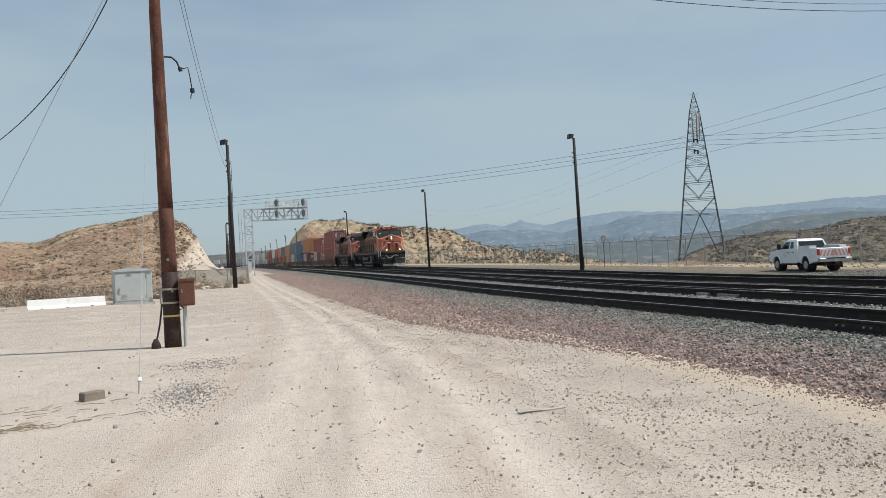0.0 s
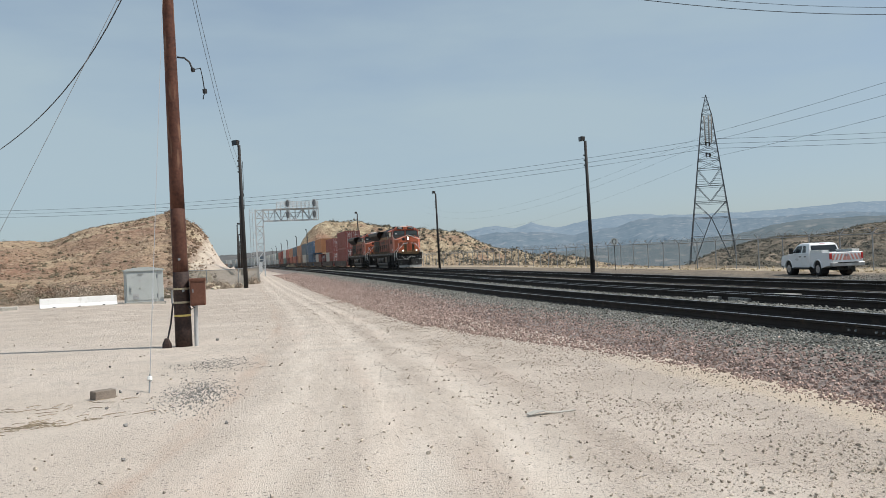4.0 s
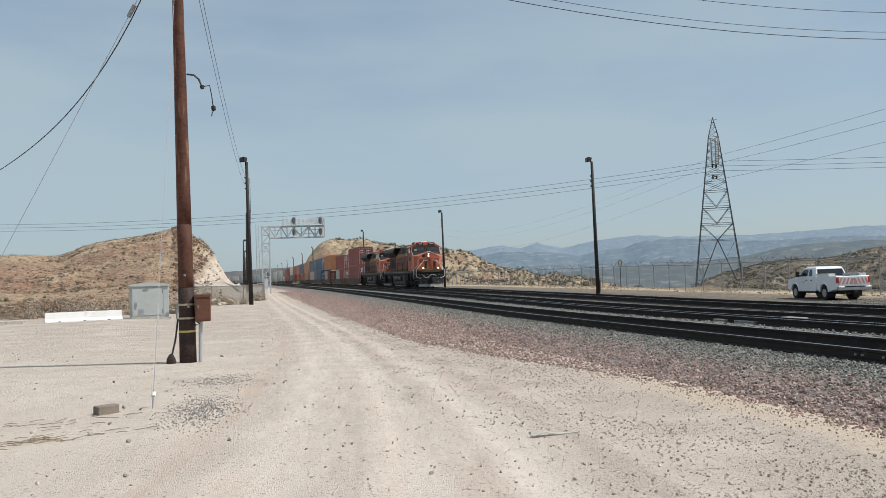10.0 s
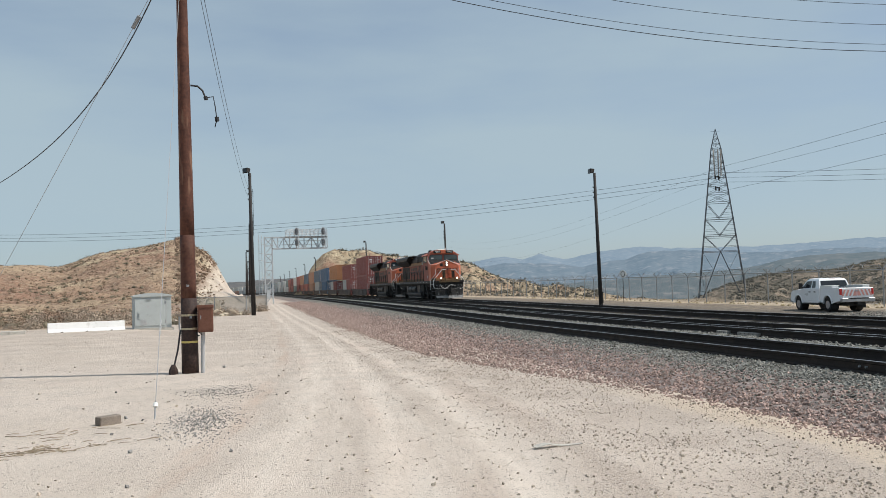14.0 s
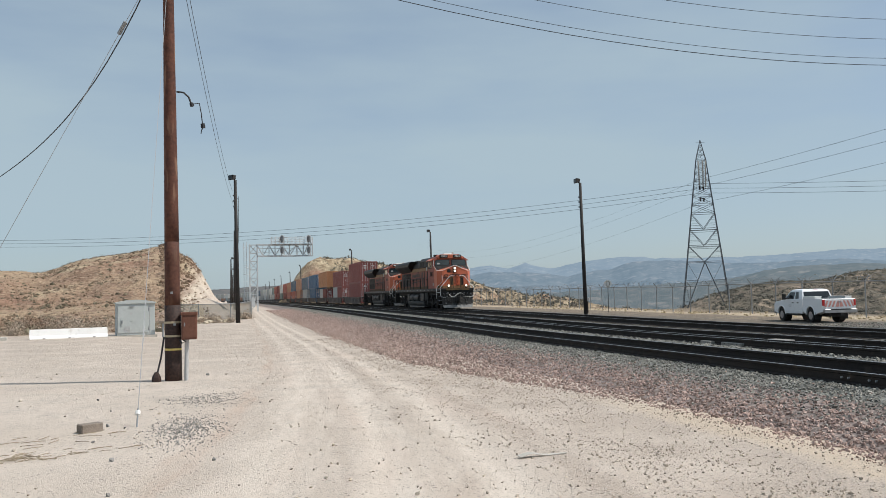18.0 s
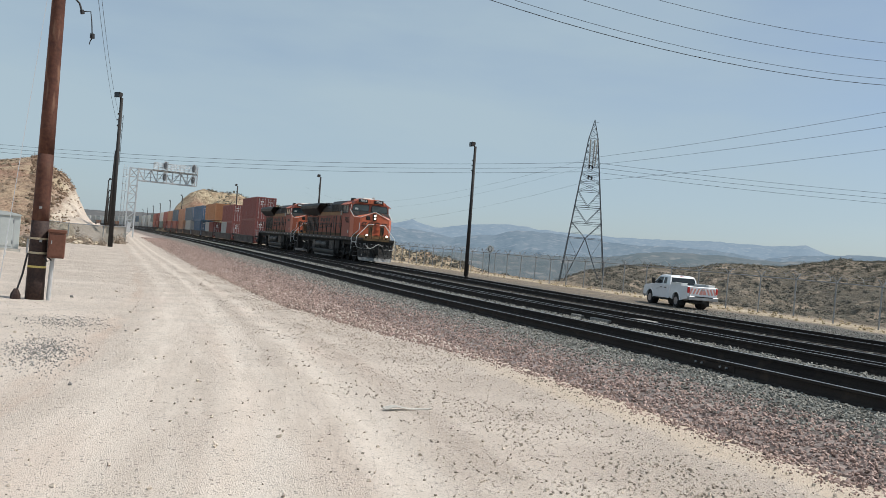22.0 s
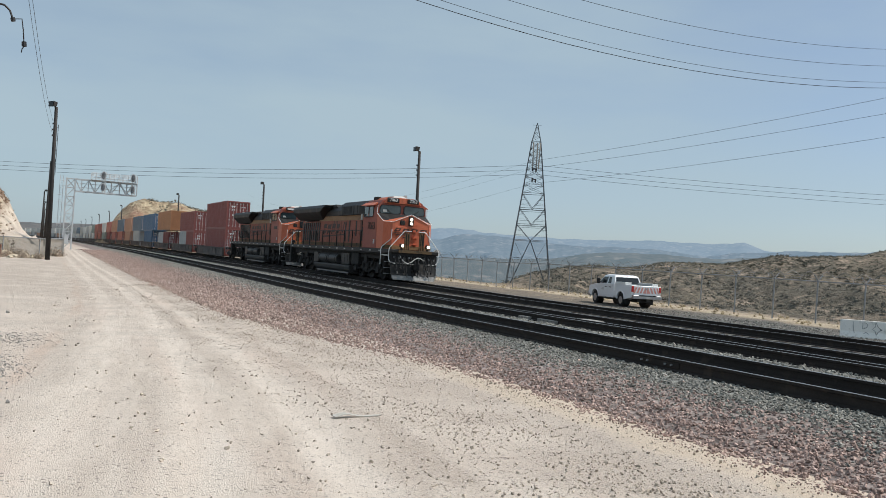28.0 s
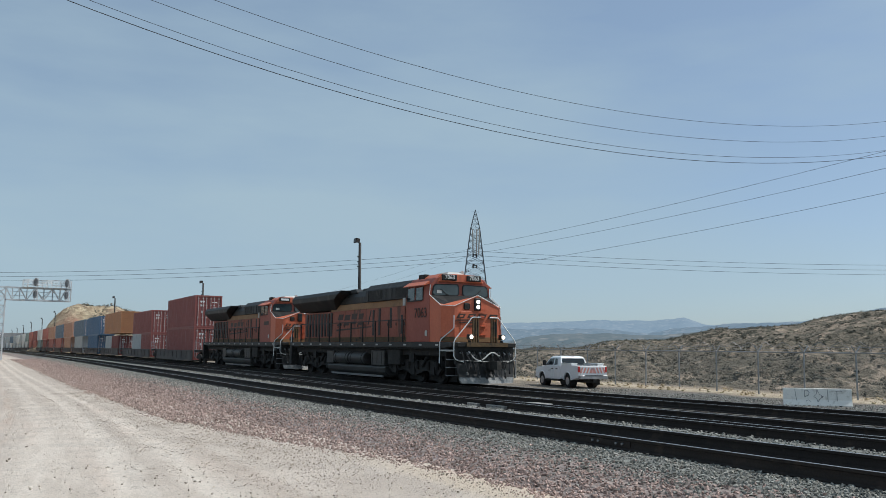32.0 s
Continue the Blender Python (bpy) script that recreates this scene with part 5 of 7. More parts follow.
def well_car(length):
    """A low articulated well between two trucks."""
    W = thing("well_car", "grimy dark well car carrying stacked containers", "freight car", group="well cars")
    y0, y1 = 2.1, length - 2.1
    for s in (-1, 1):
        bm = prism(B(), [(y0, 0.32), (y0, 1.02), (y1, 1.02), (y1, 0.32), (y1 - 0.5, 0.16), (y0 + 0.5, 0.16)], "x", s * 1.38, s * 1.30)
        for k in range(9):
            y = y0 + 0.3 + k * (y1 - y0 - 0.6) / 8
            box(bm, min(s * 1.38, s * 1.43), max(s * 1.38, s * 1.43), y - 0.04, y + 0.04, 0.40, 1.0)
        part("side_sill", bm, M_WELL, W)
        part("top_chord", box(B(), min(s * 1.26, s * 1.44), max(s * 1.26, s * 1.44), y0, y1, 1.02, 1.10), M_WELL, W)
    bm = B()
    for a, b in ((0.1, y0), (y1, length - 0.1)):
        box(bm, -1.2, 1.2, a, b, 0.95, 1.15)
        box(bm, -0.35, 0.35, a, b, 0.7, 0.95)
    box(bm, -1.3, 1.3, y0, y1, 0.17, 0.24)
    # added dark blocks, no car part, fill the dark space under each end
    box(bm, -0.55, 0.55, 0.1, y0, 0.2, 0.95)
    box(bm, -0.55, 0.55, y1, length - 0.1, 0.2, 0.95)
    part("end_platform", bm, M_GRIME, W)
    for yc in (0.55, length - 0.55):
        for s in (-1, 1):
            part("truck_frame", prism(B(), [(yc - 1.0, 0.55), (yc - 0.4, 0.80), (yc + 0.4, 0.80), (yc + 1.0, 0.55), (yc + 0.9, 0.40), (yc + 0.3, 0.36), (yc - 0.3, 0.36), (yc - 0.9, 0.40)], "x", s * 0.98, s * 1.10), M_GRIME, W)
        for dy in (-0.85, 0.85):
            bm = B()
            wheelset(W, 0, yc + dy, 0.46, 0.46)
    bm = B()
    for s in (-1, 1):
        for x in (0.9, 1.25):
            rod(bm, (s * x, 1.6, 0.5), (s * x, 1.6, 2.0), 0.02, 5)
        for k in range(5):
            rod(bm, (s * 0.9, 1.6, 0.6 + 0.3 * k), (s * 1.25, 1.6, 0.6 + 0.3 * k), 0.016, 5)
    part("end_ladder", bm, M_GALV, W)
    return W


M_WELL = mat("dirty_well_car_steel", (0.10, 0.085, 0.077), (0.15, 0.13, 0.118), 0.75, 0.8, 12, 0.1, c=(0.16, 0.14, 0.125))
# the far cars' red and orange are paled, haze mixed into their paint
PAINTS = {
    "rust-red": ((0.25, 0.085, 0.075), (0.32, 0.15, 0.13)), "brown-red": ((0.19, 0.062, 0.055), (0.25, 0.11, 0.095)),
    "orange": ((0.42, 0.205, 0.105), (0.36, 0.195, 0.12)), "dark blue": ((0.085, 0.15, 0.235), (0.13, 0.185, 0.245)),
    "slate blue": ((0.13, 0.175, 0.22), (0.18, 0.205, 0.235)), "hazed red": ((0.40, 0.155, 0.125), (0.36, 0.18, 0.15)),
    "tan orange": ((0.44, 0.25, 0.17), (0.40, 0.25, 0.18)), "white": ((0.62, 0.62, 0.60), (0.50, 0.49, 0.46)),
    "grey": ((0.42, 0.43, 0.42), (0.33, 0.33, 0.32)), "dull green": ((0.24, 0.29, 0.27), (0.28, 0.31, 0.29)),
}
# behind the plough: where each stack starts, then its boxes: (colour, length, offset, level)
H40, H20 = 2.90, 2.59
STACKS = [
    (49.0, [("rust-red", 12.19, 0, 0), ("rust-red", 12.19, 0, 1)]),
    (70.0, [("rust-red", 6.06, 0, 0), ("grey", 6.06, 6.15, 0), ("rust-red", 12.2, 0, 1)]),
    (92.8, [("brown-red", 6.06, 0.9, 0), ("grey", 6.06, 7.1, 0), ("orange", 15.6, -0.6, 1)]),
    (114.0, [("dark blue", 12.19, 1.5, 0), ("dark blue", 16.1, 0, 1)]),
    (134.6, [("grey", 12.19, 1.5, 0), ("slate blue", 16.1, 0, 1)]),
    (154.6, [("tan orange", 12.19, 1.5, 0), ("tan orange", 16.1, 0, 1)]),
    (174.6, [("hazed red", 12.19, 1.5, 0), ("slate blue", 16.1, 0, 1)]),
    (194.6, [("hazed red", 12.19, 1.5, 0), ("tan orange", 16.1, 0, 1)]),
    (214.6, [("rust-red", 12.19, 1.5, 0), ("hazed red", 16.1, 0, 1)]),
    (234.6, [("dull green", 12.19, 1.5, 0), ("white", 16.1, 0, 1)]),
    (254.6, [("hazed red", 12.19, 1.5, 0), ("rust-red", 16.1, 0, 1)]),
    (274.6, [("hazed red", 12.19, 1.5, 0), ("hazed red", 16.1, 0, 1)]),
    (294.6, [("white", 12.19, 1.5, 0), ("dull green", 16.1, 0, 1)]),
]
_rnd = random.Random(8)
for _k in range(24):
    STACKS.append((314.6 + 20 * _k, [(_rnd.choice(("grey", "white", "dull green", "grey", "tan orange")), 12.19, 1.5, 0), (_rnd.choice(("white", "grey", "white", "grey", "slate blue")), 16.1, 0, 1)]))

LOCO = locomotive("dusty orange and black freight locomotive leading the train, headlights lit", "7063")
RUN.append((LOCO, 0.0, 22.3))
_second = copy_thing(LOCO, pose(0, 0, 0))
tagged(_second, "dusty orange and black freight locomotive coupled second in the train")
for _a, _b in zip(LOCO.children, _second.children):
    if _b.name.startswith("wheelset"):
        WHEELS.append((_b, tuple(_b.matrix_basis.translation), 0.53))
for _b in _second.children_recursive:                     # its lamps are dark
    if _b.name.split(".")[0] in ("headlight", "ditch_light"):
        _b.data = _b.data.copy()
        _b.data.materials[0] = M_GLASS
        _b["label"] = "unlit lamp"
    elif _b.name.split(".")[0] in ("digits", "cab_number"):  # its number cannot be read
        _w = 0.27 if _b.name.startswith("digits") else 0.5
        _b.data = finish("digits_bar", box(B(), -_w, _w, -_w * 0.24, _w * 0.24, -0.004, 0.004), _b.data.materials[0])
        _b.name = "number_bar"
        _b["label"] = "plain bar for an unreadable number"
RUN.append((_second, 22.7, 22.3))

_made = {}
for _i, (_s, _boxes) in enumerate(STACKS):
    _len = (STACKS[_i + 1][0] - _s) if _i + 1 < len(STACKS) else 20.0
    _key = round(_len, 1)
    if _key not in _made:
        _made[_key] = _ob = well_car(_len)
    else:
        _ob = copy_thing(_made[_key], pose(0, 0, 0))
        for _b in _ob.children:
            if _b.name.startswith("wheelset") and _i < 6:
                WHEELS.append((_b, tuple(_b.matrix_basis.translation), 0.46))
    RUN.append((_ob, _s - 2.4, _len))
    for _color, _l, _off, _level in _boxes:
        _key2 = (_color, _l, _level)
        if _key2 not in _made:
            _h = H20 if _l < 7 or _l == 12.2 else H40
            _made[_key2] = _ob = container(_color, container_paint(_color.replace(" ", "_"), *PAINTS[_color]), _l, _h, "slats" if _color == "orange" else "box")
            if _color in ("rust-red", "brown-red", "dark blue"):
                door_marks(_ob, _h)
        else:
            _ob = copy_thing(_made[_key2], pose(0, 0, 0))
        _ob["level"] = 0.25 if _level == 0 else 0.25 + (H20 if any(b[1] < 7 for b in _boxes) and _i < 2 else H40) + 0.02
        RUN.append((_ob, _s + _off, _l))


# ---- poles, signals, wires ----
POLE = (-1.25, 20.8)
POLE_TOP = 12.0


def utility_pole():
    x, y = POLE
    z = ground_z(x, y)
    P = thing("utility_pole", "tall reddish-brown wooden utility pole with a tarred foot", "utility pole", pose(x, y, z - 0.05))
    bm = B()
    n = 18
    rings = []
    for k in range(15):
        h = 3.2 + (POLE_TOP - 3.2) * k / 14
        r = 0.185 - 0.0072 * h
        rings.append([(-0.006 * h + r * math.cos(a * 2 * math.pi / n) * (1 + 0.02 * noise.noise(Vector((a, h, 1)))), r * math.sin(a * 2 * math.pi / n), h) for a in range(n)])
    part("shaft", loft(bm, rings), M_POLE, P, "red-brown streaked wooden shaft", shade=True)
    rings = []
    for k in range(5):
        h = 1.74 + 1.47 * k / 4
        r = 0.1852 - 0.0072 * h
        rings.append([(-0.006 * h + r * math.cos(a * 2 * math.pi / n), r * math.sin(a * 2 * math.pi / n), h) for a in range(n)])
    part("stained_section", loft(B(), rings), M_POLE_MID, P, "darker stained wood above the foot", shade=True)
    bm = B()
    rings = []
    for k in range(5):
        h = 1.76 * k / 4
        r = 0.191 - 0.0072 * h
        rings.append([(-0.006 * h + r * math.cos(a * 2 * math.pi / n), r * math.sin(a * 2 * math.pi / n), h) for a in range(n)])
    part("foot", loft(bm, rings), M_POLE_DARK, P, "dark tarred lower part", shade=True)
    for h, m_, t in ((0.74, M_BAND, 0.045), (1.04, M_STRAP, 0.045), (1.35, M_STRAP, 0.045)):
        part("band", rod(B(), (-0.006 * h, 0, h), (-0.006 * h, 0, h + t), 0.195 - 0.0072 * h, 18), m_, P, "yellow marker band" if m_ is M_BAND else "tan strap")
    for h, a in ((1.30, 0.04), (2.02, -0.02)):
        part("metal_tag", box(B(), a - 0.025, a + 0.025, -0.205, -0.16, h, h + 0.05), M_GALV, P)
    # meter box on its conduit
    bx = part("meter_box", box(B(), 0.19, 0.53, -0.30, -0.02, 0.98, 1.58), M_BROWNBOX, P, "brown painted meter box", 0.012)
    part("box_lid", box(B(), 0.175, 0.545, -0.325, 0.0, 1.53, 1.60), M_BROWNBOX, bx, "", 0.01)
    part("box_hatch", box(B(), 0.215, 0.505, -0.312, -0.30, 1.02, 1.50), M_BROWNBOX, bx, "", 0.005)
    part("latch", box(B(), 0.25, 0.27, -0.325, -0.312, 1.28, 1.36), M_GALV, bx)
    part("conduit", rod(B(), (0.28, -0.12, 0.0), (0.30, -0.12, 1.05), 0.045, 10), M_PVC, P, "grey plastic conduit")
    part("loop_cable", pipe(B(), [(0.2, -0.2, 1.0), (0.28, -0.24, 0.93), (0.20, -0.25, 0.90), (0.14, -0.22, 0.98)], 0.018), M_WIRE, P)
    # guy strand protector at the foot
    part("ground_lead", pipe(B(), [(-0.20, -0.10, 1.05), (-0.26, -0.13, 0.6), (-0.34, -0.16, 0.25), (-0.36, -0.16, 0.0)], 0.022), M_WIRE, P)
    part("lead_cover", loft(B(), [[(-0.36 + r * math.cos(a), -0.16 + r * math.sin(a), h) for a in (0, 1.05, 2.1, 3.14, 4.19, 5.24)] for h, r in ((0.0, 0.11), (0.15, 0.10), (0.27, 0.04))]), M_POLE_DARK, P, "dark cover at the foot of a lead")
    # curved lamp arm with a hanging lead
    part("bracket_arm", pipe(B(), [(0.11, 0, 6.70), (0.27, -0.02, 6.68), (0.38, -0.03, 6.58), (0.44, -0.03, 6.42)], 0.022), M_WIRE, P)
    part("hanging_lead", pipe(B(), [(0.40, -0.03, 6.40), (0.62, -0.03, 6.44), (0.66, -0.03, 6.20), (0.69, -0.03, 5.92)], 0.013), M_WIRE, P)
    bm = rod(B(), (0.44, -0.03, 6.44), (0.46, -0.03, 6.36), 0.045, 8)
    rod(bm, (0.69, -0.03, 5.96), (0.70, -0.03, 5.86), 0.05, 8)
    pipe(bm, [(0.70, -0.03, 5.87), (0.66, -0.03, 5.80), (0.65, -0.03, 5.72)], 0.012)
    part("lead_fittings", bm, M_WIRE, P)
    part("crossarm", box(B(), -0.07, 0.07, -1.2, 1.2, 11.3, 11.45), M_POLE, P)


def wire(label, pts, r, material=None, n=4, group="overhead wires"):
    ob = new("overhead_wire", finish("overhead_wire", pipe(B(), pts, r, n), material or M_WIRE))
    return tagged(ob, label, "wire", group)


def sag(a, b, drop, n=24):
    a, b = Vector(a), Vector(b)
    return [a + (b - a) * (k / n) - Vector((0, 0, 4 * drop * (k / n) * (1 - k / n))) for k in range(n + 1)]


def wires():
    # spans from the pole across the tracks
    for lift, r, kind in ((0.0, 0.010, "thick twisted black cable"), (0.20, 0.007, "thin black wire"), (0.76, 0.007, "thin black wire"), (1.34, 0.007, "thin black wire")):
        pts = [(x, 20.8, 8.03 + lift + 0.0073 * (x - 16.4) ** 2) for x in [-1.25 + 1.1 * k for k in range(36)]]
        wire(kind + " sagging across the tracks", pts, r)
    # leads from the pole to the lamp post behind it
    for x0, z0, x1, z1, drop in ((-1.07, 9.77, 0.40, 9.81, 0.75), (-1.00, 9.84, 0.42, 10.61, 0.65)):
        wire("thin black lead running to the lamp post", sag((x0, 20.8, z0), (x1, 73, z1), drop), 0.0085)
    pts = [(-1.25 - 14.75 * s, 20.8 + 34.2 * s, 6.9 + 3.6 * math.exp(-6 * s) + 0.5 * s * s) for s in [k / 30 for k in range(46)]]
    wire("thick black cable sagging away towards the hill", pts, 0.017)
    top = Vector((POLE[0], 20.8, 10.2))
    foot = Vector((-8.2, 27.5, ground_z(-8.2, 27.5)))
    g = wire("thin straight steel guy strand", [top, foot], 0.008, M_GUY)
    q = top + (foot - top) * 0.16
    part("insulator", rod(B(), q, q + (foot - top).normalized() * 0.35, 0.05, 8), M_GALV, g, "pale strain insulator")
    # the near guy with its anchor
    a, b = Vector((-1.3, 13.2, ground_z(-1.3, 13.2))), Vector((-1.26, 20.7, 10.0))
    g = wire("thin steel guy strand running from the pole to its ground anchor", [a, b], 0.007, M_GUY)
    d = (b - a).normalized()
    bm = B()
    for k in range(3):
        pipe(bm, [a + d * (1.45 + 0.10 * k), a + d * (1.50 + 0.10 * k) + Vector((0.02, 0, 0)), a + d * (1.55 + 0.10 * k)], 0.006)
    part("guy_grip", bm, M_PVC, g, "pale wrapped guy grip")
    part("anchor_eye", rod(B(), a + d * 0.20, a + d * 0.26, 0.035, 8), M_SILVER, g)
    part("anchor_rod", rod(B(), a - d * 0.2, a + d * 0.3, 0.012, 6), M_GALV, g)
    # long spans to the pylon and past it
    p = (96.7, 163.5)
    for z, zl, zr in ((24.2, 21.0, 22.8), (23.2, 20.2, 21.6), (22.2, 19.4, 20.5)):
        wire("thin power line crossing high over the yard", sag((-95, 258, zl), (p[0], p[1], z), 4.6, 40), 0.035)
        wire("thin power line crossing high over the yard", sag((p[0], p[1], z), (218, 112, zr + 1), 1.2, 30), 0.035)
    for z, zl in ((25.2, 30.2), (23.6, 27.8), (20.2, 24.5)):
        wire("thin power line rising from the pylon", sag((p[0], p[1], z), (108, 62, zl), 0.8, 30), 0.028)
        wire("faint power line running back from the pylon", sag((p[0], p[1], z), (150, 700, 40 + 3 * (z - 23)), 11, 30), 0.016)


def lamp_post(label="dark steel yard lamp post with a flood lamp at its head", height=12.0):
    L = thing("lamp_post", label, "lamp post", group="yard lamp posts")
    part("post", rod(B(), (0, 0, -0.6), (-0.15, 0, height - 0.15), 0.19, 14, 0.12), M_LAMP_POST, L, shade=True)
    part("bracket", bar(B(), (-0.15, 0, height - 0.25), (-0.40, -0.05, height - 0.02), 0.10), M_LAMP_POST, L)
    lamp = part("flood_lamp", loft(B(), [[(-0.26, -0.2, height - 0.12), (-0.26, 0.2, height - 0.12), (-0.20, 0.2, height + 0.2), (-0.20, -0.2, height + 0.2)],
                                         [(-0.66, -0.28, height - 0.20), (-0.66, 0.28, height - 0.20), (-0.60, 0.28, height + 0.24), (-0.60, -0.28, height + 0.24)]]), M_LAMP_POST, L, "dark flood lamp", 0.02)
    part("lens", box(B(), -0.68, -0.665, -0.24, 0.24, height - 0.15, height + 0.19), M_GLASS, lamp)
    bm = B()
    for k in range(3):
        box(bm, -0.36, -0.22, -0.05, 0.05, height - 1.5 - 0.45 * k, height - 1.38 - 0.45 * k)
    part("cable_clips", bm, M_LAMP_POST, L)
    return L


def lamp_posts():
    first = lamp_post()
    spots = [(30.92, 72.6, 0), (30.85, 132.5, 0), (25.9, 187, 0), (22.4, 281, 0), (23.3, 345, 0), (22.8, 397, 0), (22.9, 455, 0), (22.9, 515, 0), (22.9, 575, 0)]
    for i, (x, y, lean) in enumerate(spots):
        m = pose(x, y, min(ground_z(x, y), climb(y)), 0, -lean * 0.4, 0)
        if i:
            copy_thing(first, m)
        else:
            first.matrix_world = m
    for x, y, turn in ((0.68, 73, 40), (0.7, 131, 160), (0.3, 205, 160), (0.7, 275, 160), (1.2, 350, 160)):
        copy_thing(first, pose(x, y, ground_z(x, y) - 0.15, 0, 0, turn))
    # climbing rungs and rack on the nearest
    R = thing("cable_rack", "thin steel cable rack with rungs beside a lamp post", "cable rack", pose(0.8, 73.2, ground_z(0.9, 73)))
    bm = B()
    for x in (0.0,):
        rod(bm, (x, 0, 6.5), (x, 0, 10.4), 0.02, 5)
    for z in (7.2, 8.2, 9.2, 10.2):
        rod(bm, (-0.3, 0, z), (0.02, 0, z), 0.018, 5)
    part("rack", bm, M_LAMP_POST, R)


def lattice(bm, corners_lo, corners_hi, panels, w, brace, flip=False):
    """Legs, rings and crossed braces between two squares of four corners."""
    lo, hi = [Vector(p) for p in corners_lo], [Vector(p) for p in corners_hi]
    for a, b in zip(lo, hi):
        bar(bm, a, b, w)
    for k in range(panels):
        p = [a + (b - a) * (k / panels) for a, b in zip(lo, hi)]
        q = [a + (b - a) * ((k + 1) / panels) for a, b in zip(lo, hi)]
        for i in range(4):
            j = (i + 1) % 4
            bar(bm, q[i], q[j], brace)
            bar(bm, p[i], q[j], brace)
            bar(bm, p[j], q[i], brace)


def signal_gantry():
    """Cantilever signal bridge over the near tracks."""
    x0, y0 = 3.17, 118.0
    z0 = climb(118) - 0.32
    G = thing("signal_gantry", "aluminium-painted lattice cantilever signal bridge beside the tracks", "signal gantry", pose(x0, y0, z0))
    H, low, tip = 9.12, 7.62, 7.80
    for s in (-1, 1):
        for dy in (0, 0.9):
            part("post", bar(B(), (s * 0.5, dy, 0), (s * 0.5, dy, H + 0.1), 0.15), M_SIGNAL, G)
    for dy in (0, 0.9):
        n = 8
        for k in range(n):
            a, b = 0.3 + (H - 0.3) * k / n, 0.3 + (H - 0.3) * (k + 1) / n
            part("post_brace", bar(B(), (-0.5, dy, a), (0.5, dy, b), 0.075), M_SIGNAL, G)
            if k % 2:
                part("post_brace", bar(B(), (0.5, dy, a), (-0.5, dy, b), 0.06), M_SIGNAL, G)
            part("post_brace", bar(B(), (-0.5, dy, b), (0.5, dy, b), 0.075), M_SIGNAL, G)
    for z, w in ((low, 0.15), (H, 0.16)):
        for dy in (0, 0.9):
            part("arm_chord", bar(B(), (0.5, dy, z), (tip, dy, z), w), M_SIGNAL, G)
    for z in (low + 0.5, low + 1.0):
        part("arm_rail", bar(B(), (0.5, 0.0, z), (tip, 0.0, z), 0.055), M_SIGNAL, G)
    stops = (0.5, 1.25, 2.05, 2.85, 3.72, 4.75, 5.75, 6.6, 7.28)
    for dy in (0, 0.9):
        for k, (a, b) in enumerate(zip(stops, stops[1:])):
            part("arm_upright", bar(B(), (b, dy, low), (b, dy, H), 0.07), M_SIGNAL, G)
            part("arm_brace", bar(B(), (a, dy, low if k % 2 else H), (b, dy, H if k % 2 else low), 0.07), M_SIGNAL, G)
    part("arm_brace", bar(B(), (4.2, 0.0, low), (5.75, 0.0, H), 0.07), M_SIGNAL, G)
    part("arm_brace", bar(B(), (5.3, 0.0, H), (7.0, 0.0, low), 0.07), M_SIGNAL, G)
    part("arm_end", bar(B(), (tip, 0, low), (tip, 0, H + 0.95), 0.13), M_SIGNAL, G)
    for y in (-0.35, 1.25):
        for x in [2.35 + 0.54 * k for k in range(11)]:
            part("railing_post", rod(B(), (x, y, H), (x, y, H + 0.98), 0.036, 5), M_SIGNAL, G)
        for z in (H + 0.42, H + 0.72, H + 0.98):
            part("railing_bar", rod(B(), (2.35, y, z), (tip, y, z), 0.036, 5), M_SIGNAL, G)
    part("walkway", box(B(), 2.2, tip, -0.35, 1.25, H + 0.06, H + 0.10), M_SIGNAL, G, "grated walkway along the arm")
    for x in (3.72, 7.25):
        part("signal_mast", bar(B(), (x + 0.27, -0.25, low - 0.1), (x + 0.27, -0.25, H + 1.2), 0.12), M_SIGNAL, G)
        for z in (low + 0.74, H + 0.72):
            s = part("signal_head", prism(B(), [(x + 0.28 * math.cos(a), z + 0.54 * math.sin(a)) for a in [k * math.pi / 10 for k in range(20)]], "y", -0.52, -0.42), M_SIGNAL, G, "oval signal head with a pale rim")
            part("signal_backing", box(B(), x - 0.16, x + 0.2, -0.45, -0.2, z - 0.5, z + 0.5), M_SIGNAL, s)
            part("signal_face", prism(B(), [(x + 0.22 * math.cos(a), z + 0.47 * math.sin(a)) for a in [k * math.pi / 10 for k in range(20)]], "y", -0.535, -0.52), M_SIGNAL_FACE, s, "dark signal face")
            for dz in (0.29, 0.0, -0.29):
                part("lens_hood", rod(B(), (x, -0.53, z + dz), (x, -0.74, z + dz - 0.03), 0.10, 8), M_SIGNAL_FACE, s)
    bm = B()
    for x in (-1.25, -0.88):
        rod(bm, (x, 0.3, 0.2), (x, 0.3, H + 0.35), 0.03, 5)
    for k in range(30):
        rod(bm, (-1.25, 0.3, 0.4 + 0.3 * k), (-0.88, 0.3, 0.4 + 0.3 * k), 0.018, 4)
    for k in range(8):
        z = 2.5 + 0.9 * k
        pipe(bm, [(-1.3, 0.3, z), (-1.4, -0.1, z), (-1.05, -0.42, z), (-0.7, -0.1, z), (-0.8, 0.3, z)], 0.016, 4)
    part("ladder", bm, M_SIGNAL, G)
    for k in range(4):
        part("ladder_stay", bar(B(), (-0.88, 0.3, 1.6 + 2.2 * k), (-0.5, 0.3, 1.6 + 2.2 * k), 0.05), M_SIGNAL, G)
    part("footing", box(B(), -0.9, 0.9, -0.3, 1.2, -0.5, 0.12), M_CONC, G, "", 0.03)
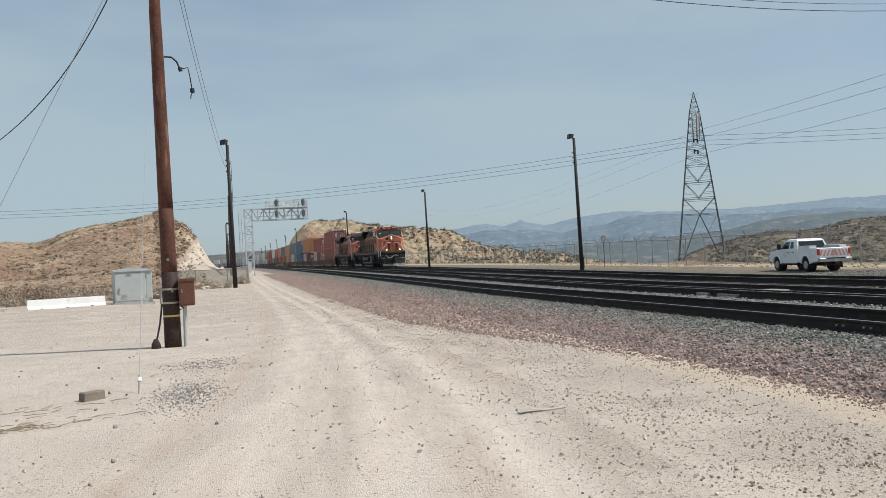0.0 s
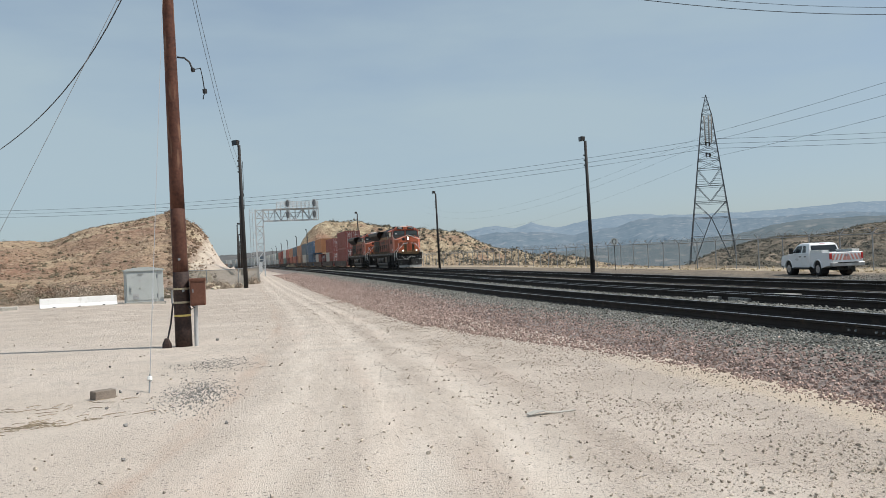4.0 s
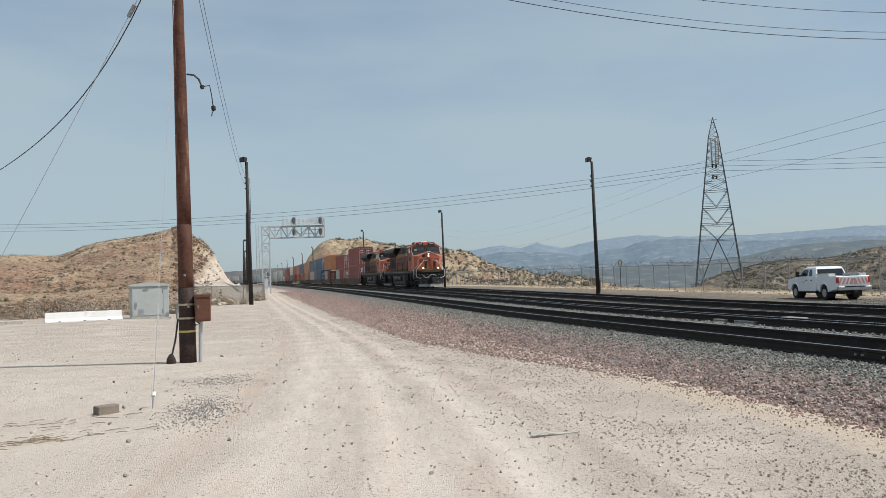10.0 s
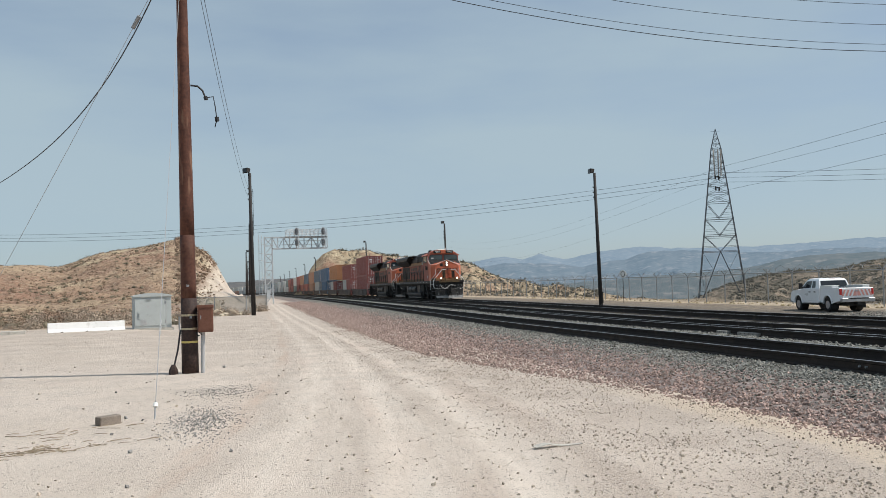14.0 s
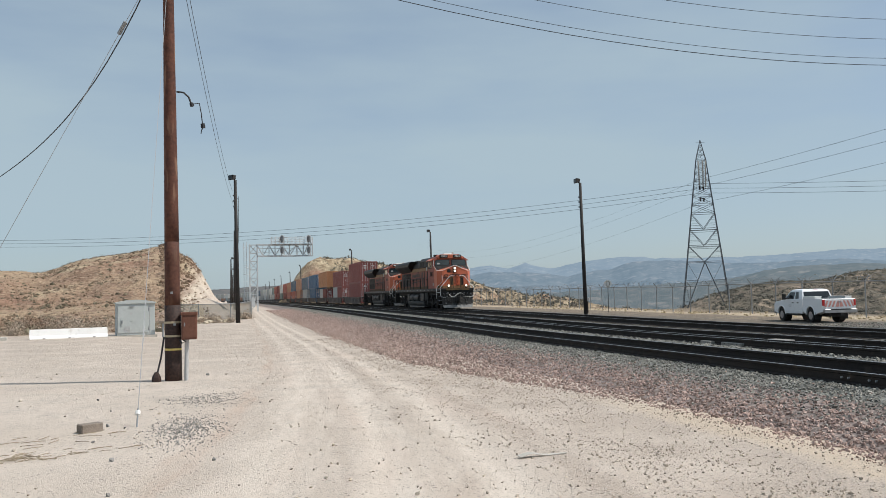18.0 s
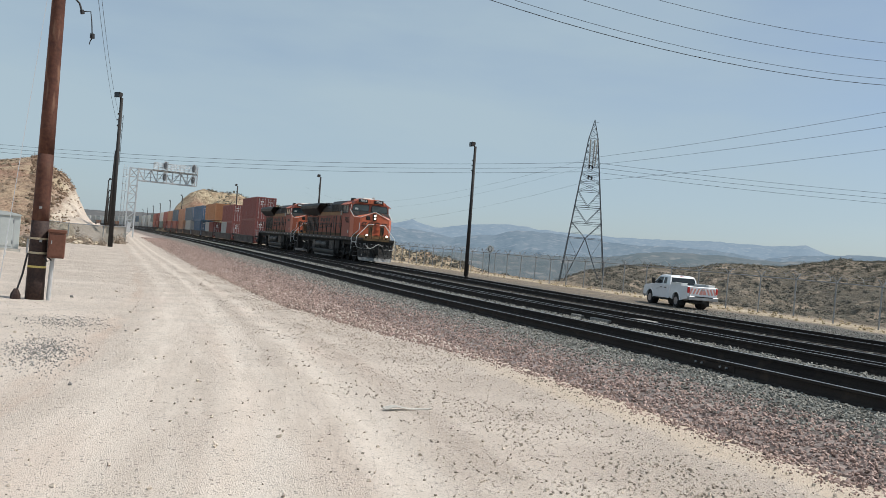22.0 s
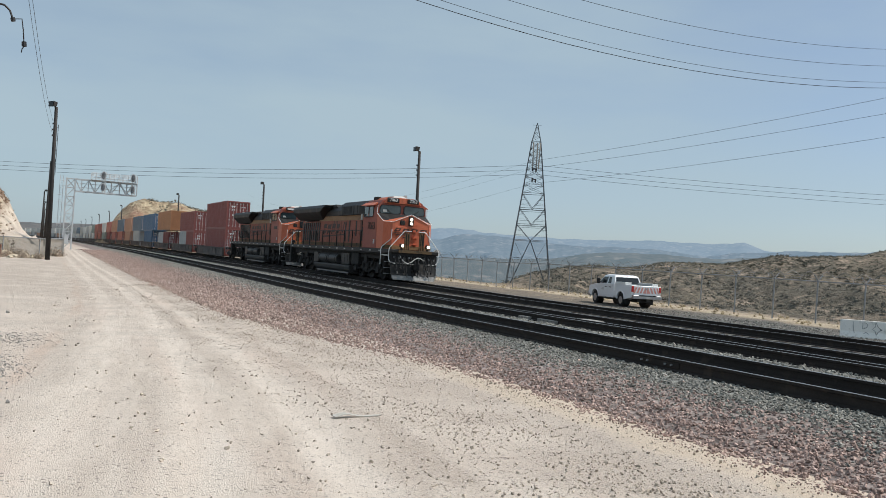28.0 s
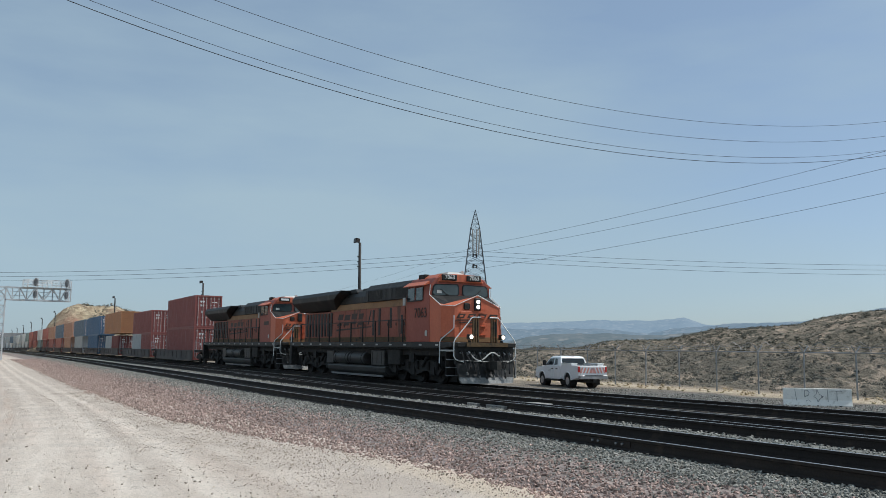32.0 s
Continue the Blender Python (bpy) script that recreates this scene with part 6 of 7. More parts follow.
    part("relay_box", box(B(), -0.36, 0.12, -0.30, -0.1, 0.9, 2.1), M_SIGNAL, G, "pale relay box on the post", 0.02)


def pylon():
    P = thing("transmission_tower", "tall weathered steel lattice transmission tower beyond the fence", "pylon", pose(96.7, 163.5, -5.0, 0, 0, -30.6))
    top, waist = 38.4, 34.2

    def half(z):
        return 1.0 + 4.1 * (waist - z) / waist

    def corners(z, h=None):
        h = half(z) if h is None else h
        return [(-h, -h, z), (h, -h, z), (h, h, z), (-h, h, z)]
    levels = [0, 12.7, 16.1, 19.6, 22.9, 24.8, 26.6, 28.3, 29.9, 31.4, 32.8, waist]
    for i, sx in enumerate(((-1, -1), (1, -1), (1, 1), (-1, 1))):
        part("leg", bar(B(), corners(0)[i], corners(waist)[i], 0.17), M_LATTICE, P)
        part("peak_leg", bar(B(), corners(waist)[i], (0, 0, top), 0.14), M_LATTICE, P)
    def brace(a, b, w):
        part("brace", bar(B(), a, b, w), M_LATTICE, P)
    for k, (a, b) in enumerate(zip(levels, levels[1:])):
        p, q = [Vector(v) for v in corners(a)], [Vector(v) for v in corners(b)]
        for i in range(4):
            j = (i + 1) % 4
            mid = (q[i] + q[j]) / 2
            if k < 4:                          # a great inverted vee, then standing vees with sub-braces, as on wide panels
                low_mid = (p[i] + p[j]) / 2
                if k == 0:
                    brace(p[i], mid, 0.10)
                    brace(p[j], mid, 0.10)
                    for e, f in ((p[i], q[i]), (p[j], q[j])):
                        for u in (0.35, 0.7):
                            brace(e + (mid - e) * u, e + (f - e) * u, 0.05)
                            brace(e + (mid - e) * u, e + (f - e) * min(1.0, u + 0.3), 0.045)
                else:
                    brace(low_mid, q[i], 0.09)
                    brace(low_mid, q[j], 0.09)
                    for e, f in ((q[i], p[i]), (q[j], p[j])):
                        for u in (0.35, 0.7):
                            brace(e + (low_mid - e) * u, e + (f - e) * u, 0.05)
                brace(q[i], q[j], 0.09)
                if k in (1, 2):
                    brace(q[i] - Vector((0, 0, 0.45)), q[j] - Vector((0, 0, 0.45)), 0.06)
            else:
                brace(p[i], q[j], 0.07)
                brace(p[j], q[i], 0.07)
                brace(q[i], q[j], 0.07)
    bm = B()
    for k in range(3):
        h = 1.0 * (1 - (k + 1) / 4)
        z = waist + (top - waist) * (k + 1) / 4
        c = corners(z, h)
        d = corners(waist + (top - waist) * k / 4, 1.0 * (1 - k / 4))
        for i in range(4):
            bar(bm, c[i], c[(i + 1) % 4], 0.06)
            bar(bm, d[i], c[(i + 1) % 4], 0.06)
    part("peak_bracing", bm, M_LATTICE, P)
    for x in (-0.55, 0.35, 0.95):
        part("insulator_string", rod(B(), (x, -1.2, waist - 0.3), (x * 0.8, -1.4, waist - 6.0), 0.13, 8), M_CONC, P, "pale insulator string")
    bm = B()
    for z in (28.0, 25.7):
        bar(bm, (-0.5, -1.9, z + 0.4), (0.5, -1.9, z), 0.2)
        rod(bm, (-0.4, -1.9, z + 0.4), (-0.4, -1.9, z - 0.4), 0.16, 8)
        rod(bm, (0.3, -1.9, z + 0.3), (0.3, -1.9, z - 0.5), 0.16, 8)
    part("jumper_fittings", bm, M_BLACK, P)
    part("top_bar", bar(B(), (-0.9, 0, top - 0.5), (0.9, 0, top - 0.5), 0.05), M_LATTICE, P)


# ---- fences ----
FENCE_X = 40.5


def mesh_material(solid=0.17, color=(0.24, 0.25, 0.25)):
    """Thin woven wire, partly open."""
    m = bpy.data.materials.new("chain_link")
    m.use_nodes = True
    n, l = m.node_tree.nodes, m.node_tree.links
    bs = n["Principled BSDF"]
    bs.inputs["Base Color"].default_value, bs.inputs["Roughness"].default_value, bs.inputs["Metallic"].default_value = (*color, 1), 0.5, 0.2
    tr, mx = n.new("ShaderNodeBsdfTransparent"), n.new("ShaderNodeMixShader")
    mx.inputs["Fac"].default_value = solid
    l.new(tr.outputs[0], mx.inputs[1])
    l.new(bs.outputs[0], mx.inputs[2])
    l.new(mx.outputs[0], n["Material Output"].inputs["Surface"])
    return m


def fence():
    F = thing("chain_link_fence", "galvanised chain-link fence topped with coiled barbed wire", "fence")
    rnd = random.Random(3)
    ys = [16.89 + 3.2 * k for k in range(73)]
    post = B()
    rod(post, (0, 0, -0.3), (0, 0, 2.45), 0.045, 8)
    bar(post, (0, 0, 2.40), (0.34, 0, 2.78), 0.05)
    bar(post, (0, 0, 2.40), (-0.34, 0, 2.78), 0.05)
    me = finish("fence_post", post, M_GALV)
    link = mesh_material()
    zs = [ground_z(FENCE_X, y) for y in ys]
    for y, z in zip(ys, zs):
        ob = new("fence_post", me)
        ob.parent = F
        ob.matrix_basis = pose(FENCE_X + rnd.uniform(-0.04, 0.04), y, z, rnd.uniform(-1, 1), rnd.uniform(-1, 1), 0)
    for k in range(len(ys) - 1):
        a, b = (FENCE_X, ys[k], zs[k]), (FENCE_X, ys[k + 1], zs[k + 1])
        part("top_rail", rod(B(), (a[0], a[1], a[2] + 2.4), (b[0], b[1], b[2] + 2.4), 0.036, 6), M_GALV, F)
        ob = new("mesh_panel", raw("mesh_panel", [(a[0], a[1], a[2] + 0.03), (b[0], b[1], b[2] + 0.03), (b[0], b[1], b[2] + 2.4), (a[0], a[1], a[2] + 2.4)], [(0, 1, 2, 3)], link))
        ob.parent = F
    for dx, dz in ((-0.26, 2.70), (0.26, 2.70), (-0.13, 2.56), (0.13, 2.56)):
        part("barbed_wire", pipe(B(), [(FENCE_X + dx, y, z + dz) for y, z in zip(ys, zs)], 0.007, 4), M_GALV, F)
    pts = []
    for k in range(75 * 10 - 6):
        y = ys[0] + k * 0.305
        a = k * 2 * math.pi / 4
        pts.append((FENCE_X + 0.26 * math.cos(a), y, ground_z(FENCE_X, y) + 2.72 + 0.26 * math.sin(a)))
    part("razor_coil", pipe(B(), pts, 0.012, 3), M_GALV, F, "coil of barbed wire")


def screen_fence():
    F = thing("screened_fence", "low chain-link fence with dusty grey-green screening beside the road", "fence")
    link = mesh_material(0.62, (0.19, 0.19, 0.165))
    run = [(-5.2, 78.0), (-2.6, 78.6), (0.1, 79.2), (2.2, 92), (2.3, 104)]
    for x, y in run:
        part("fence_post", rod(B(), (x, y, ground_z(x, y) - 0.2), (x, y, ground_z(x, y) + 1.62), 0.04, 8), M_GALV, F)
    for (x0, y0), (x1, y1) in zip(run, run[1:]):
        z0, z1 = ground_z(x0, y0), ground_z(x1, y1)
        part("top_rail", rod(B(), (x0, y0, z0 + 1.55), (x1, y1, z1 + 1.55), 0.025, 6), M_GALV, F)
        ob = new("mesh_panel", raw("mesh_panel", [(x0, y0, z0), (x1, y1, z1), (x1, y1, z1 + 1.53), (x0, y0, z0 + 1.53)], [(0, 1, 2, 3)], link))
        ob.parent = F




# ---- things by the road ----
def equipment_cabinet():
    x, y = -4.75, 47.6
    C = thing("equipment_cabinet", "pale grey steel trackside equipment cabinet with a low arched roof", "cabinet", pose(x, y, ground_z(x, y), 0, 0, 12))
    part("body", box(B(), -0.93, 0.93, -0.45, 0.45, 0.08, 1.72), M_CABINET, C, "", 0.015)
    arch = [(-0.97, 1.70), (0.97, 1.70)] + [(0.97 - 1.94 * k / 10, 1.76 + 0.13 * math.sin(math.pi * k / 10)) for k in range(11)]
    part("roof", prism(B(), arch, "y", -0.53, 0.53), M_CABINET, C, "low arched roof with a drip edge")
    part("plinth", box(B(), -1.02, 1.02, -0.5, 0.5, -0.2, 0.08), M_CONC, C)
    door = part("door", box(B(), -0.88, 0.60, -0.478, -0.45, 0.20, 1.62), M_CABINET, C, "", 0.008)
    part("door_stop", box(B(), -0.32, -0.08, -0.52, -0.478, 1.52, 1.56), M_GALV, door)
    part("handle", bar(B(), (-0.68, -0.52, 0.86), (-0.68, -0.52, 0.66), 0.035), M_GALV, door)
    part("handle_plate", box(B(), -0.74, -0.62, -0.50, -0.478, 0.56, 0.92), M_CABINET, door)
    part("hasp", box(B(), -0.26, -0.18, -0.50, -0.478, 0.80, 0.84), M_CABINET, door)
    for k in range(6):
        part("louvre", box(B(), -0.58 + 0.05 * k, -0.555 + 0.05 * k, -0.492, -0.478, 0.26, 0.54), M_PVC, door)
    for z in (0.4, 1.4):
        part("hinge", rod(B(), (0.62, -0.475, z - 0.09), (0.62, -0.475, z + 0.09), 0.022, 8), M_GALV, door)
    part("notice", box(B(), -0.28, -0.18, -0.484, -0.478, 1.14, 1.24), M_PVC, door)
    part("corner_seam", box(B(), 0.66, 0.68, -0.458, -0.45, 0.1, 1.70), M_PVC, C)
    # low rail beside it
    R = thing("low_rail", "low weathered steel rail on two short posts beside the cabinet", "rail", pose(-3.55, 47.2, ground_z(-3.5, 47.2)))
    part("rail", box(B(), 0.0, 1.5, -0.04, 0.04, 0.70, 0.82), M_WOODBLOCK, R, "grey-brown flat rail", 0.01)
    for q in (0.2, 1.3):
        part("post", rod(B(), (q, 0.06, -0.3), (q, 0.06, 0.8), 0.05, 8), M_GALV, R)
    # concrete slabs beside the white barrier
    for k, (sx, sy, a) in enumerate(((-11.2, 44.75, 13), (-13.3, 44.25, 14))):
        S = thing("concrete_slab", "low dusty concrete kerb slab on the dirt", "kerb", pose(sx, sy, ground_z(sx, sy), 0, 0, a), "kerb slabs")
        part("slab", box(B(), -1.0, 1.0, -0.25, 0.25, -0.1, 0.16), M_CONC, S, "", 0.02)


def boulder(x, y, w, h, seed):
    R = thing("boulder", "pale sandy boulder half sunk in the slope", "rock", pose(x, y, ground_z(x, y)), "boulders")
    bm = B()
    bmesh.ops.create_icosphere(bm, subdivisions=3, radius=1.0)
    for v in bm.verts:
        k = 1 + 0.45 * noise.noise(v.co * 1.3 + Vector((seed, 0, 0))) + 0.18 * noise.noise(v.co * 4 + Vector((0, seed, 0)))
        v.co = Vector((v.co.x * w * k, v.co.y * w * k * 0.8, v.co.z * h * k))
    part("rock", bm, M_ROCK, R)


def boulders():
    for i, (x, y, w, h) in enumerate(((-2.2, 76.0, 0.55, 0.5), (-1.1, 76.6, 0.45, 0.4), (-3.6, 75.5, 0.45, 0.4), (-0.4, 75.4, 0.3, 0.25), (-1.9, 73.5, 0.25, 0.2), (-2.9, 79.9, 0.8, 1.3), (-3.9, 81.5, 0.6, 0.8), (-1.6, 74.9, 0.3, 0.25), (-2.8, 74.4, 0.22, 0.2))):
        boulder(x, y, w, h, 3.7 * i)


def barrier(label, material, m, length, h):
    J = thing("concrete_barrier", label, "barrier", m, "concrete barriers")
    s = h / 0.81
    part("body", prism(B(), [(-0.30, 0.0), (-0.30, 0.07 * s), (-0.16, 0.30 * s), (-0.085, h), (0.085, h), (0.16, 0.30 * s), (0.30, 0.07 * s), (0.30, 0.0)], "x", 0, length), material, J, "", 0.012)
    for x in (length * 0.18, length * 0.5, length * 0.82):
        part("drain_slot", box(B(), x - 0.05, x + 0.05, -0.305, -0.295, 0.015, 0.06), M_BLACK, J)
    return J


def graffiti(J):
    """Thin sprayed outlines on the sloped face: a letter R, a drawn star shape, a T."""
    def on(x, z):                             # a point on the sloped face
        y = -0.16 + 0.075 * (z - 0.30) / 0.51 if z > 0.30 else -0.30 + 0.14 * (z - 0.07) / 0.23
        return (x, y - 0.006, z)

    def stroke(pts, r=0.014):
        part("graffiti_line", pipe(B(), [on(x, z) for x, z in pts], r, 4), M_SPRAY, J, "grey sprayed line")
    stroke([(0.50, 0.76), (0.52, 0.5), (0.56, 0.24)])
    stroke([(0.90, 0.42), (0.90, 0.70), (1.02, 0.70), (1.10, 0.62), (1.06, 0.50), (0.90, 0.42)])
    stroke([(0.94, 0.24), (1.04, 0.29), (1.14, 0.22)])
    stroke([(1.42, 0.76), (1.40, 0.56), (1.28, 0.44), (1.40, 0.36), (1.44, 0.20)])
    stroke([(1.44, 0.72), (1.52, 0.54), (1.68, 0.44), (1.52, 0.34), (1.46, 0.22)])
    stroke([(1.60, 0.48), (1.64, 0.44), (1.60, 0.40)], 0.035)
    stroke([(1.86, 0.76), (1.86, 0.5), (1.86, 0.22)])
    stroke([(2.02, 0.70), (2.46, 0.70)])
    stroke([(2.24, 0.70), (2.24, 0.26)])


def pickup():
    """Extended-cab pickup; local y runs from the tailgate to the nose."""
    P = thing("pickup_truck", "white extended-cab pickup truck with a striped tailgate, parked by the fence", "pickup truck", pose(34.32, 43.55, ground_z(34.3, 45) + 0.02, 0, 0, -9))
    W = 1.0

    def flank(prof, m_, name, label, w=W):
        bm = B()
        prism(bm, prof, "x", -w, w)
        return part(name, bm, m_, P, label)

    def arch(yc, r, n=10):
        return [(yc + r * math.cos(math.pi * k / n), 0.46 + r * math.sin(math.pi * k / n)) for k in range(n + 1)]
    # bed with its wheel opening, then the cab's lower body and bonnet
    flank([(0.10, 0.62), (0.06, 0.70), (0.06, 1.33), (0.10, 1.38), (2.34, 1.38), (2.36, 1.36), (2.36, 0.60)] + arch(1.48, 0.50) + [(0.5, 0.58)], M_WHITE, "bed", "white pickup bed")
    flank([(2.42, 0.58), (2.42, 1.35), (4.62, 1.34), (4.85, 1.30), (5.75, 1.24), (6.02, 1.14), (6.10, 0.95), (6.10, 0.62), (5.85, 0.55)] + arch(5.10, 0.50) + [(4.5, 0.50), (2.5, 0.50)], M_WHITE, "body", "white painted cab body and front wings")
    part("bonnet", loft(B(), [[(-0.93, 4.66, 1.32), (0.93, 4.66, 1.32), (0.90, 6.0, 1.13), (-0.90, 6.0, 1.13)], [(-0.74, 4.70, 1.42), (0.74, 4.70, 1.42), (0.72, 5.9, 1.26), (-0.72, 5.9, 1.26)]]), M_WHITE, P, "", 0.02)
    part("cab", loft(B(), [[(-0.98, 2.44, 1.34), (0.98, 2.44, 1.34), (0.98, 4.80, 1.33), (-0.98, 4.80, 1.33)],
                           [(-0.86, 2.66, 1.84), (0.86, 2.66, 1.84), (0.86, 4.16, 1.84), (-0.86, 4.16, 1.84)],
                           [(-0.78, 2.74, 1.93), (0.78, 2.74, 1.93), (0.78, 4.02, 1.93), (-0.78, 4.02, 1.93)],
                           [(-0.60, 2.92, 1.98), (0.60, 2.92, 1.98), (0.60, 3.85, 1.98), (-0.60, 3.85, 1.98)]]), M_WHITE, P, "white cab with a rounded roof", 0.012)

    def side(z, o):
        return 0.98 - 0.12 * (z - 1.34) / 0.5 + o
    for s in (-1, 1):
        for pts in ([(3.50, 1.39), (4.58, 1.38), (4.52, 1.46), (4.06, 1.80), (3.50, 1.81)], [(2.92, 1.40), (3.36, 1.39), (3.36, 1.81), (3.05, 1.80)]):
            part("side_window", loft(B(), [[(s * side(z, o), y, z) for y, z in pts] for o in (-0.02, 0.008)]), M_GLASS, P, "dark side window")
        mirror = part("mirror", box(B(), s * 1.17 - 0.11, s * 1.17 + 0.11, 4.32, 4.46, 1.34, 1.72), M_BLACK, P, "black towing mirror", 0.03)
        part("mirror_arm", bar(B(), (s * 0.97, 4.40, 1.42), (s * 1.10, 4.38, 1.44), 0.05), M_BLACK, mirror)
        for y0, y1 in ((3.42, 4.70), (2.80, 3.40)):
            door = part("door", box(B(), s * W - 0.010, s * W + 0.010, y0, y1, 0.62, 1.33), M_WHITE, P, "", 0.006)
            part("door_handle", box(B(), s * (W + 0.02) - 0.02, s * (W + 0.02) + 0.02, y0 + 0.06, y0 + 0.24, 1.12, 1.18), M_BLACK, door)
        for z, y0, y1 in ((1.05, 3.80, 4.12), (0.98, 3.78, 4.22), (0.90, 3.80, 4.05)):
            part("door_mark", box(B(), s * (W + 0.013) - 0.003, s * (W + 0.013) + 0.003, y0, y1, z, z + 0.03), M_PVC, P, "plain grey bar for unreadable writing")
        for yc in (1.48, 5.10):
            part("wheel_flare", pipe(B(), [(s * (W + 0.005), yc + 0.50 * math.cos(a), 0.46 + 0.50 * math.sin(a)) for a in [k * math.pi / 12 for k in range(13)]], 0.035, 6), M_WHITE, P)
            part("wheel_well", rod(B(), (s * 0.55, yc, 0.46), (s * 0.93, yc, 0.46), 0.485, 20), M_BLACK, P)
            ty = part("tyre", rod(B(), (s * 0.74, yc, 0.40), (s * 1.0, yc, 0.40), 0.40, 28), M_TYRE, P, "black tyre", 0.025)
            part("rim", rod(B(), (s * 0.97, yc, 0.40), (s * 1.006, yc, 0.40), 0.245, 18), M_RIM, ty, "dull steel wheel", 0.01)
            part("hub", rod(B(), (s * 0.99, yc, 0.40), (s * 1.03, yc, 0.40), 0.08, 10), M_RIM, ty)
        part("tail_light", box(B(), s * 0.94 - 0.065, s * 0.94 + 0.065, 0.02, 0.12, 0.98, 1.34), M_RED, P, "red tail light", 0.015)
        part("headlight", box(B(), s * 0.80 - 0.15, s * 0.80 + 0.15, 6.05, 6.12, 0.88, 1.12), M_GLASS, P)
        tool = part("toolbox", box(B(), s * 0.78 - 0.21, s * 0.78 + 0.21, 0.42 if s > 0 else 0.95, 2.2 if s > 0 else 2.34, 1.36, 1.50), M_SILVER, P, "pale aluminium side toolbox", 0.012)
        part("toolbox_lid", box(B(), s * 0.78 - 0.225, s * 0.78 + 0.225, 0.40 if s > 0 else 0.93, 2.22 if s > 0 else 2.36, 1.495, 1.53), M_SILVER, tool, "", 0.008)
        part("running_board", box(B(), s * 1.0 - 0.08, s * 1.0 + 0.08, 2.45, 4.45, 0.42, 0.48), M_BLACK, P)
        part("mud_flap", box(B(), s * 0.86 - 0.14, s * 0.86 + 0.14, 0.90, 0.92, 0.18, 0.62), M_TYRE, P)
    for pts, name, label in ((((-0.84, 2.46), (0.84, 2.46), (0.78, 2.655), (-0.78, 2.655)), "rear_window", "dark rear window"),):
        (a, b, c, d) = pts
        part(name, loft(B(), [[(p[0], p[1] - o, z) for p, z in ((a, 1.42), (b, 1.42), (c, 1.82), (d, 1.82))] for o in (-0.03, 0.012)]), M_GLASS, P, label)
    part("windscreen", loft(B(), [[(-0.87, 4.74 + o, 1.40), (0.87, 4.74 + o, 1.40), (0.78, 4.20 + o, 1.80), (-0.78, 4.20 + o, 1.80)] for o in (-0.02, 0.02)]), M_GLASS, P, "dark windscreen")
    part("roof_lamp", box(B(), -0.16, 0.16, 2.72, 2.80, 1.88, 1.93), M_RED, P)
    gate = part("tailgate", box(B(), -0.86, 0.86, 0.015, 0.10, 0.80, 1.36), M_WHITE, P, "white tailgate with slanted pale red stripes", 0.012)
    for s in (-1, 1):
        for k in range(4):
            x = 0.14 + 0.22 * k
            part("stripe", prism(B(), [(s * x, 0.92), (s * (x + 0.11), 0.92), (s * (x - 0.03), 1.27), (s * (x - 0.14), 1.27)] if k else [(s * 0.02, 0.92), (s * 0.25, 0.92), (s * 0.11, 1.27), (s * 0.02, 1.27)], "y", 0.003, 0.014), M_STRIPE, gate, "faded red slanted stripe")
    part("gate_handle", box(B(), -0.09, 0.09, -0.004, 0.012, 1.16, 1.24), M_RIM, gate)
    bp = part("rear_bumper", box(B(), -0.98, 0.98, -0.16, 0.10, 0.56, 0.78), M_RIM, P, "dull steel rear bumper", 0.02)
    part("bumper_step", box(B(), -0.6, 0.6, -0.165, -0.05, 0.74, 0.80), M_BLACK, bp)
    part("plate_bar", box(B(), -0.16, 0.16, -0.17, -0.158, 0.60, 0.72), M_PVC, bp, "plain bar for the plate")
    part("hitch", box(B(), -0.10, 0.10, -0.22, 0.3, 0.42, 0.56), M_BLACK, P, "", 0.01)
    part("front_bumper", box(B(), -0.99, 0.99, 6.08, 6.24, 0.48, 0.74), M_RIM, P, "", 0.02)
    part("bed_floor", box(B(), -0.56, 0.56, 0.12, 2.36, 1.37, 1.385), M_BLACK, P)
    part("chassis", box(B(), -0.55, 0.55, 0.15, 6.0, 0.34, 0.60), M_BLACK, P)
    part("spare_wheel", rod(B(), (0, 0.75, 0.38), (0, 0.75, 0.58), 0.36, 20), M_TYRE, P)


M_STRIPE = mat("faded_red_stripe", (0.66, 0.30, 0.26), (0.70, 0.36, 0.31), 0.5, 6, 30, 0.0)


